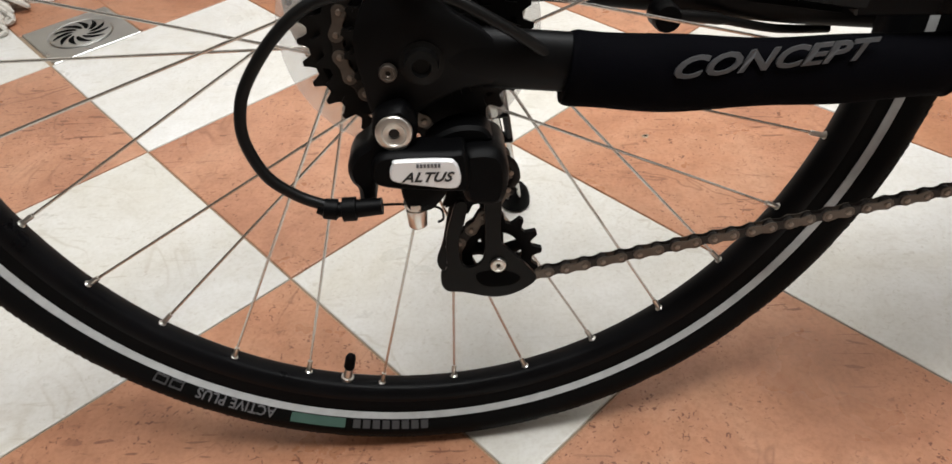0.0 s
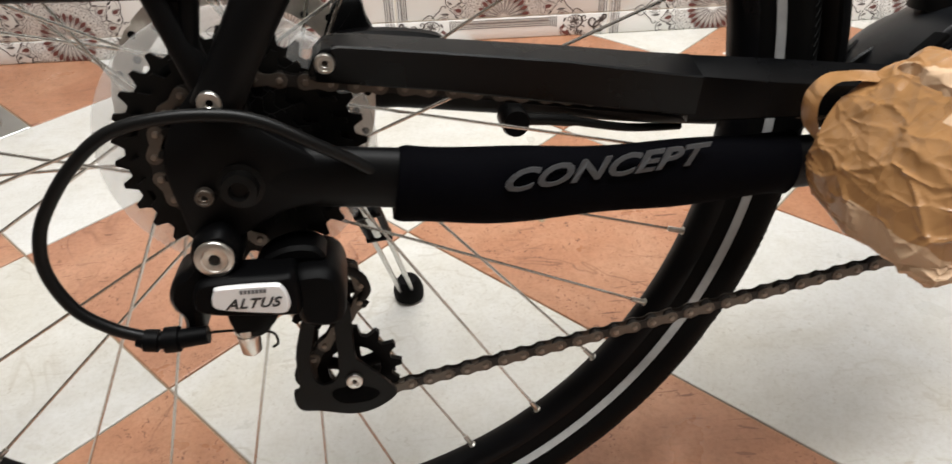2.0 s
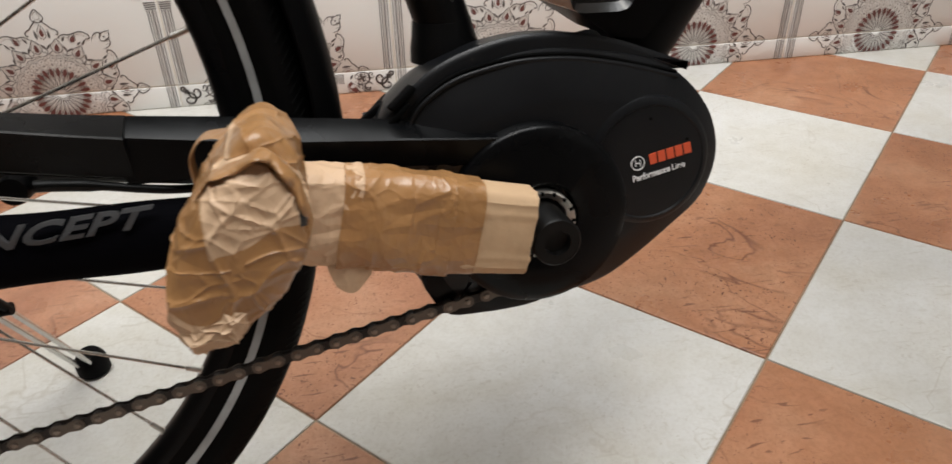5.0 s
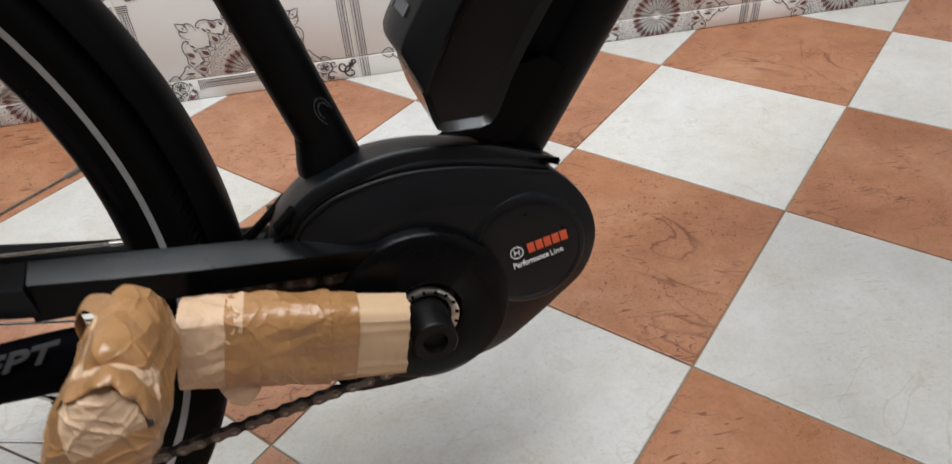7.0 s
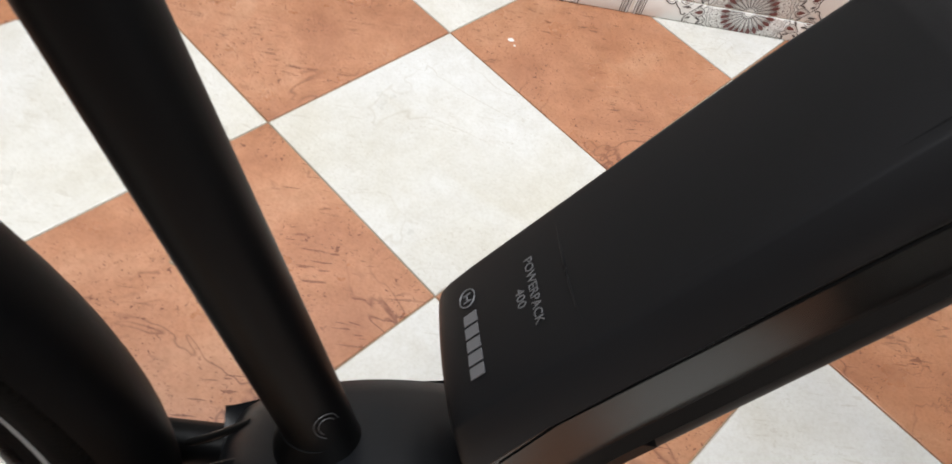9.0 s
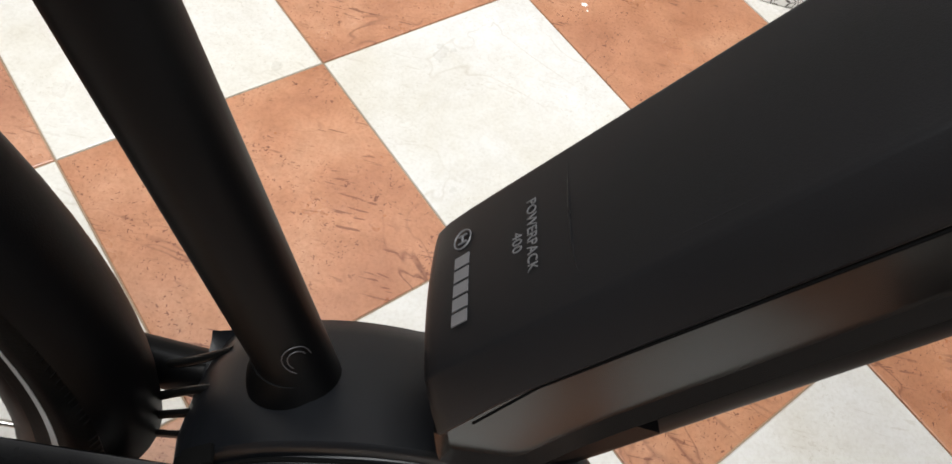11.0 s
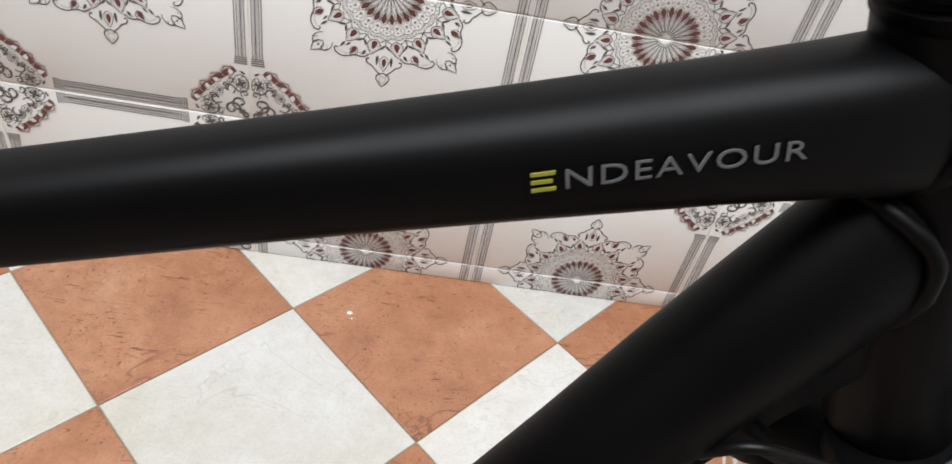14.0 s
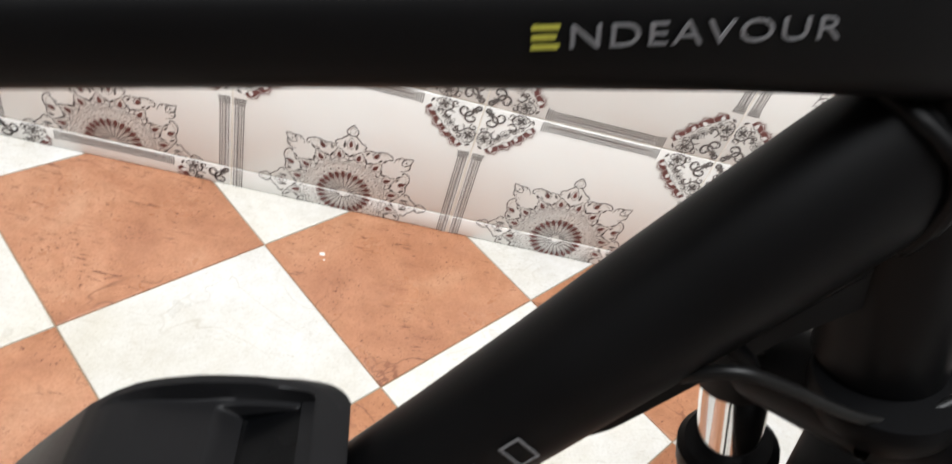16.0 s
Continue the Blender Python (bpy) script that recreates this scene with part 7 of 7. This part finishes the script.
def bag(name, outline, ends, mat, label, amount, scale, seed, second=None):
    """A wrapped bundle: one rounded outline in (x, z), carried along y through ends of (y, scale), then creased; strips of a second cover cross it."""
    bm = bmesh.new()
    pts = rounded(outline, 26)
    cx, cz = sum(p[0] for p in pts) / len(pts), sum(p[1] for p in pts) / len(pts)
    rings = []
    for e in smooth_path([(y, k, 0) for y, k in ends], 14):
        rings.append([bm.verts.new((cx + (x - cx) * e.y, e.x, cz + (z - cz) * e.y)) for x, z in pts])
    n = len(pts)
    for a, b in zip(rings, rings[1:]):
        for k in range(n):
            bm.faces.new((a[k], a[(k + 1) % n], b[(k + 1) % n], b[k]))
    bm.faces.new(rings[0])
    bm.faces.new(rings[-1][::-1])
    crumple(bm, amount, scale, seed)
    if second:
        for f in bm.faces:
            c = f.calc_center_median()
            f.material_index = 1 if second(c, 0.0035 * noise.noise(c * 70)) else 0
    ob = b_part(name, bm, mat, crank, label, angle=26)
    if second:
        ob.data.materials.append(M_PAPER)
    return ob


ZONE["now"] = Z_PEDAL
bag("wrapped_pedal", [(0.3270, 0.4010), (0.3385, 0.3930), (0.3425, 0.3780), (0.3400, 0.3620), (0.3270, 0.3430), (0.3090, 0.3300), (0.2925, 0.3295), (0.2850, 0.3410), (0.2880, 0.3600), (0.2980, 0.3800), (0.3120, 0.3960)],
    [(-0.1000, 0.40), (-0.1030, 0.70), (-0.1100, 0.90), (-0.1250, 0.98), (-0.1500, 1.0), (-0.1780, 0.99), (-0.1920, 0.94), (-0.1980, 0.82), (-0.2005, 0.50), (-0.2010, 0.10)],
    M_TAPE, "pedal wrapped in crumpled kraft paper and tape", 0.0028, 72, 7, lambda c, w: (c.z - 0.30 * (c.x - 0.32) + w > 0.372 and c.x > 0.305 and c.y < -0.168) or (c.z + 0.5 * c.x + w < 0.492 and c.y < -0.15))
bag("paper_crown", [(0.3275, 0.4085), (0.3370, 0.4040), (0.3420, 0.3940), (0.3380, 0.3840), (0.3230, 0.3800), (0.3130, 0.3880), (0.3160, 0.4010)],
    [(-0.1180, 0.30), (-0.1220, 0.80), (-0.1350, 0.98), (-0.1550, 1.0), (-0.1720, 0.95), (-0.1790, 0.75), (-0.1810, 0.2)],
    M_TAPE, "", 0.0026, 66, 9, lambda c, w: c.x + w < 0.317)
bag("paper_tail", [(0.3120, 0.3480), (0.3170, 0.3390), (0.3060, 0.3310), (0.2930, 0.3290), (0.2880, 0.3360), (0.2940, 0.3450)],
    [(-0.1680, 0.3), (-0.1720, 0.8), (-0.1850, 1.0), (-0.1960, 0.92), (-0.2005, 0.65), (-0.2020, 0.15)],
    M_PAPER, "loose crumpled end of the paper", 0.0036, 130, 8)
bm = bmesh.new()
sweep(bm, smooth_path([(0.314, -0.118, 0.393), (0.3060, -0.106, 0.3915), (0.2975, -0.1005, 0.3885), (0.2915, -0.0990, 0.3800), (0.2920, -0.0995, 0.3680), (0.2985, -0.1020, 0.3585), (0.306, -0.108, 0.3540)], 6), (0.0070, 0.0010), 10, up=(0, 1, 0))
crumple(bm, 0.0008, 90, 11)
b_part("tape_loop", bm, M_TAPE, crank)
# the hood's folded lip over the torn opening
ZONE["now"] = PLAIN
bm = bmesh.new()
lip = smooth_path([(0.3020, -0.180, 0.3850), (0.3078, -0.188, 0.3925), (0.3170, -0.193, 0.3960), (0.3262, -0.194, 0.4000), (0.3325, -0.194, 0.3945), (0.3372, -0.194, 0.3850), (0.3392, -0.193, 0.3740)], 16)
sweep(bm, lip, [(0.0066 + 0.0015 * math.sin(k * 0.31), 0.0015) for k in range(len(lip))], 24, up=(0.12, 1, -0.05))
crumple(bm, 0.0013, 110, 12)
b_part("folded_lip", bm, M_TAPE, crank)
# near-black sheet under the lip, put there as the shade of the opening
bm = bmesh.new()
slab(bm, rounded([(0.3090, 0.3895), (0.3180, 0.3935), (0.3250, 0.3965), (0.3310, 0.3925), (0.3320, 0.3880), (0.3200, 0.3885), (0.3110, 0.3850)], 4), [(-0.1965, 0.0012), (-0.1955, 0), (-0.180, 0)])
b_part("torn_opening", bm, M_DARK, crank)
bm = bmesh.new()
block(bm, pose(0.3372, -0.1995, 0.3760, 0, 8, 30), (0.0030, 0.0020, 0.0075), 0.0005)
b_part("ink_mark", bm, M_BLACK_INK, crank)

# -- fork, front wheel and headlight ahead of the head tube --
fork = new("fork")
fork.parent = bike
ZONE["now"] = PLAIN
HB = HT + HA * 0.176 + Vector((-0.004, 0, 0))
bm = bmesh.new()
sweep(bm, [HB, HB + HA * 0.004, HB + HA * 0.010, HB + HA * 0.016], [0.0280, 0.0295, 0.0295, 0.027], 36)
b_part("lower_headset", bm, M_PLASTIC, fork)
SETTLE = Matrix.Translation(Vector((0.0132, -0.0102, -0.0208)) + Vector((0.90, 0, 0.72))) @ Matrix.Scale(1.01, 4) @ Matrix.Translation((-0.90, 0, -0.72))
STEER = Matrix.Translation(HT) @ Matrix.Rotation(radians(47), 4, -HA) @ Matrix.Translation(-HT)      # the wheel is turned to the left
fork.matrix_basis = SETTLE @ STEER
for side in (-1, 1):
    top = HB + HA * 0.022 + Vector((0.012, side * 0.062, 0))
    bm = bmesh.new()
    sweep(bm, [HB + HA * 0.022, (HB + HA * 0.024).lerp(top, 0.5), top], [(0.019, 0.022), (0.017, 0.022), (0.021, 0.021)], 20, up=(1, 0, 0))
    sweep(bm, [top - HA * 0.016, top + HA * 0.018], 0.0215, 24)
    b_part("crown", bm, M_FRAME, fork)
    bm = bmesh.new()
    sweep(bm, [top + HA * 0.004, top + HA * 0.13], 0.0168, 28)
    b_part("stanchion", bm, M_CHROME, fork, "chromed fork stanchion")
    bm = bmesh.new()
    sweep(bm, [top + HA * s for s in (0.071, 0.075, 0.088, 0.096, 0.12, 0.22, 0.40)], [0.0222, 0.0262, 0.0262, 0.0244, 0.0243, 0.0243, 0.0190], 28)
    leg = b_part("lower_leg", bm, M_PLASTIC, fork)
    if side > 0:
        u, v = Vector((0, -1, 0)), Vector((-HA.z, 0, HA.x)) * -1
        for name, mt, s0, s1, a0, a1, lift in (("grey_sticker", M_PALE_STICKER, 0.134, 0.149, 98, 138, 0.0004), ("yellow_sticker", M_YELLOW, 0.141, 0.187, 86, 148, 0.0002)):
            bm = bmesh.new()
            rows = []
            for k in range(9):
                a = radians(a0 + (a1 - a0) * k / 8)
                dd = u * math.cos(a) + Vector((HA.z, 0, -HA.x)) * -math.sin(a) * -1
                rows.append([bm.verts.new(top + HA * s + dd * (0.0243 + lift)) for s in (s0, s1)])
            for a, b in zip(rows, rows[1:]):
                bm.faces.new((a[0], b[0], b[1], a[1]))
            b_part(name, bm, mt, leg)
        for s0, n in ((0.155, 7), (0.171, 8)):
            bm = bmesh.new()
            for k in range(n * 2):
                a = radians(93 + 3.4 * k)
                dd = u * math.cos(a) + Vector((HA.z, 0, -HA.x)) * math.sin(a)
                block(bm, Matrix.Translation(top + HA * s0 + dd * 0.0247) @ dd.to_track_quat("Z", "Y").to_matrix().to_4x4(), (0.0013, 0.0013, 0.0003))
            b_part("text_bar", bm, M_BLACK_INK, leg, smooth=False)
FWC = Vector((1.105, 0, 0.3395))
front = new("front_wheel")
front.parent = bike
front.matrix_basis = Matrix.Translation((0.011, 0.003, 0.0)) @ STEER
bm = bmesh.new()
lathe(bm, tyre_profile(), FWC, seg=96)
b_part("tyre", bm, M_RUBBER, front)
bm = bmesh.new()
lathe(bm, [(0.3070, -0.0118), (0.3070, 0.0118), (0.3030, 0.0122), (NR, 0.005), (NR, -0.005), (0.3030, -0.0122)], FWC, seg=96)
b_part("rim", bm, M_RIM, front)
for k in range(32):
    th = radians(5 + 11.25 * k)
    dirn = 1 if k % 4 in (3, 0) else -1
    ha = th + dirn * radians(66)
    fy = -0.03 if k % 2 == 0 else 0.03
    bm = bmesh.new()
    sweep(bm, [FWC + Vector((0.025 * math.sin(ha), fy, -0.025 * math.cos(ha))), FWC + Vector((NR * math.sin(th), 0, -NR * math.cos(th)))], 0.00105, 6)
    b_part("spoke", bm, M_STEEL, front)
bm = bmesh.new()
disc_stack(bm, FWC, [(0.008, -0.05), (0.016, -0.034), (0.030, -0.032), (0.030, -0.028), (0.016, -0.024), (0.016, 0.024), (0.030, 0.028), (0.030, 0.032), (0.016, 0.034), (0.008, 0.05)], 30)
b_part("hub", bm, M_DARK_STEEL, front)
bm = bmesh.new()
prof = []
for k in range(13):
    t = radians(-78 + 156 * k / 12)
    prof.append((0.3525 + 0.0235 * math.cos(t), 0.0285 * math.sin(t)))
prof += [(r - 0.0016, y * 0.93) for r, y in prof[::-1]]
lathe(bm, prof, FWC, seg=48, start=35, sweep_deg=150)
b_part("mudguard", bm, M_PLASTIC, front, label="black plastic mudguard over the front tyre")
# headlight on its bracket
ZONE["now"] = Z_LAMP
lampb = new("headlight")
lampb.parent = bike
bm = bmesh.new()
LC = Vector((0.9420, 0.020, 0.8515))
m = Matrix.Translation(LC) @ Euler((0, radians(-6), radians(18))).to_matrix().to_4x4() @ Matrix.Scale(0.88, 4)
slab(bm, rounded([(-0.014, -0.020), (-0.016, 0.010), (-0.008, 0.020), (0.004, 0.017), (0.0115, 0.004), (0.0125, -0.010), (0.004, -0.017)], 5), [(-0.019, 0.006), (-0.015, 0.002), (-0.010, 0), (0.010, 0), (0.015, 0.002), (0.019, 0.006)])
for k in range(4):
    block(bm, pose(-0.010 + 0.004 * k, -0.0165, -0.011), (0.0015, 0.006, 0.010), 0.0005)
bm.transform(m)
b_part("lamp_body", bm, M_PLASTIC, lampb)
bm = bmesh.new()
block(bm, m @ pose(0.0118, -0.004, -0.008, 0, -4, 0), (0.0035, 0.026, 0.013), 0.0015, 3)
b_part("lens", bm, M_LED, lampb, "clear headlight lens")
bm = bmesh.new()
sweep(bm, [Vector((0.9285, 0.004, 0.8670)) + Vector((0.36, 0, -0.93)) * 0.0190 * math.sin(t) + Vector((0.55, 0.80, 0.1)) * 0.0055 * math.cos(t) for t in [2 * math.pi * k / 40 for k in range(40)]], 0.0008, 8, closed=True)
b_part("bracket_hoop", bm, M_STEEL, lampb)
marks("name_mark", on_plane(glyph_bars(6, 0.0026, 0.0014, 0.0004), m @ Vector((-0.006, -0.0150, 0.003)), (m.to_3x3() @ Vector((1, 0, 0))), (m.to_3x3() @ Vector((0, 0, 1)))), 6, M_LOGO_GREY, lampb)
bm = bmesh.new()
sweep(bm, [(0.905, 0.004, 0.880), (0.925, 0.004, 0.872)], (0.012, 0.006), 12)
b_part("bracket", bm, M_FRAME, lampb)
bm = bmesh.new()
ZONE["now"] = PLAIN
sweep(bm, smooth_path([(0.905, 0.012, 0.872), (0.922, 0.008, 0.852), (0.9423, 0.000, 0.8310), (0.9558, 0.000, 0.8160), (0.9689, 0.000, 0.7999), (0.9846, 0.000, 0.7750), (0.9935, 0.002, 0.7440), (0.992, 0.006, 0.715)], 6), 0.0030, 10)
b_part("front_brake_hose", bm, M_CABLE)
ZONE["now"] = Z_LAMP
bm = bmesh.new()
sweep(bm, smooth_path([(0.832, -0.020, 0.775), (0.846, -0.028, 0.788), (0.868, -0.030, 0.785), (0.897, -0.031, 0.777), (0.918, -0.031, 0.777), (0.937, -0.028, 0.788), (0.960, -0.020, 0.800)], 6), 0.0026, 10)
b_part("cable", bm, M_CABLE)
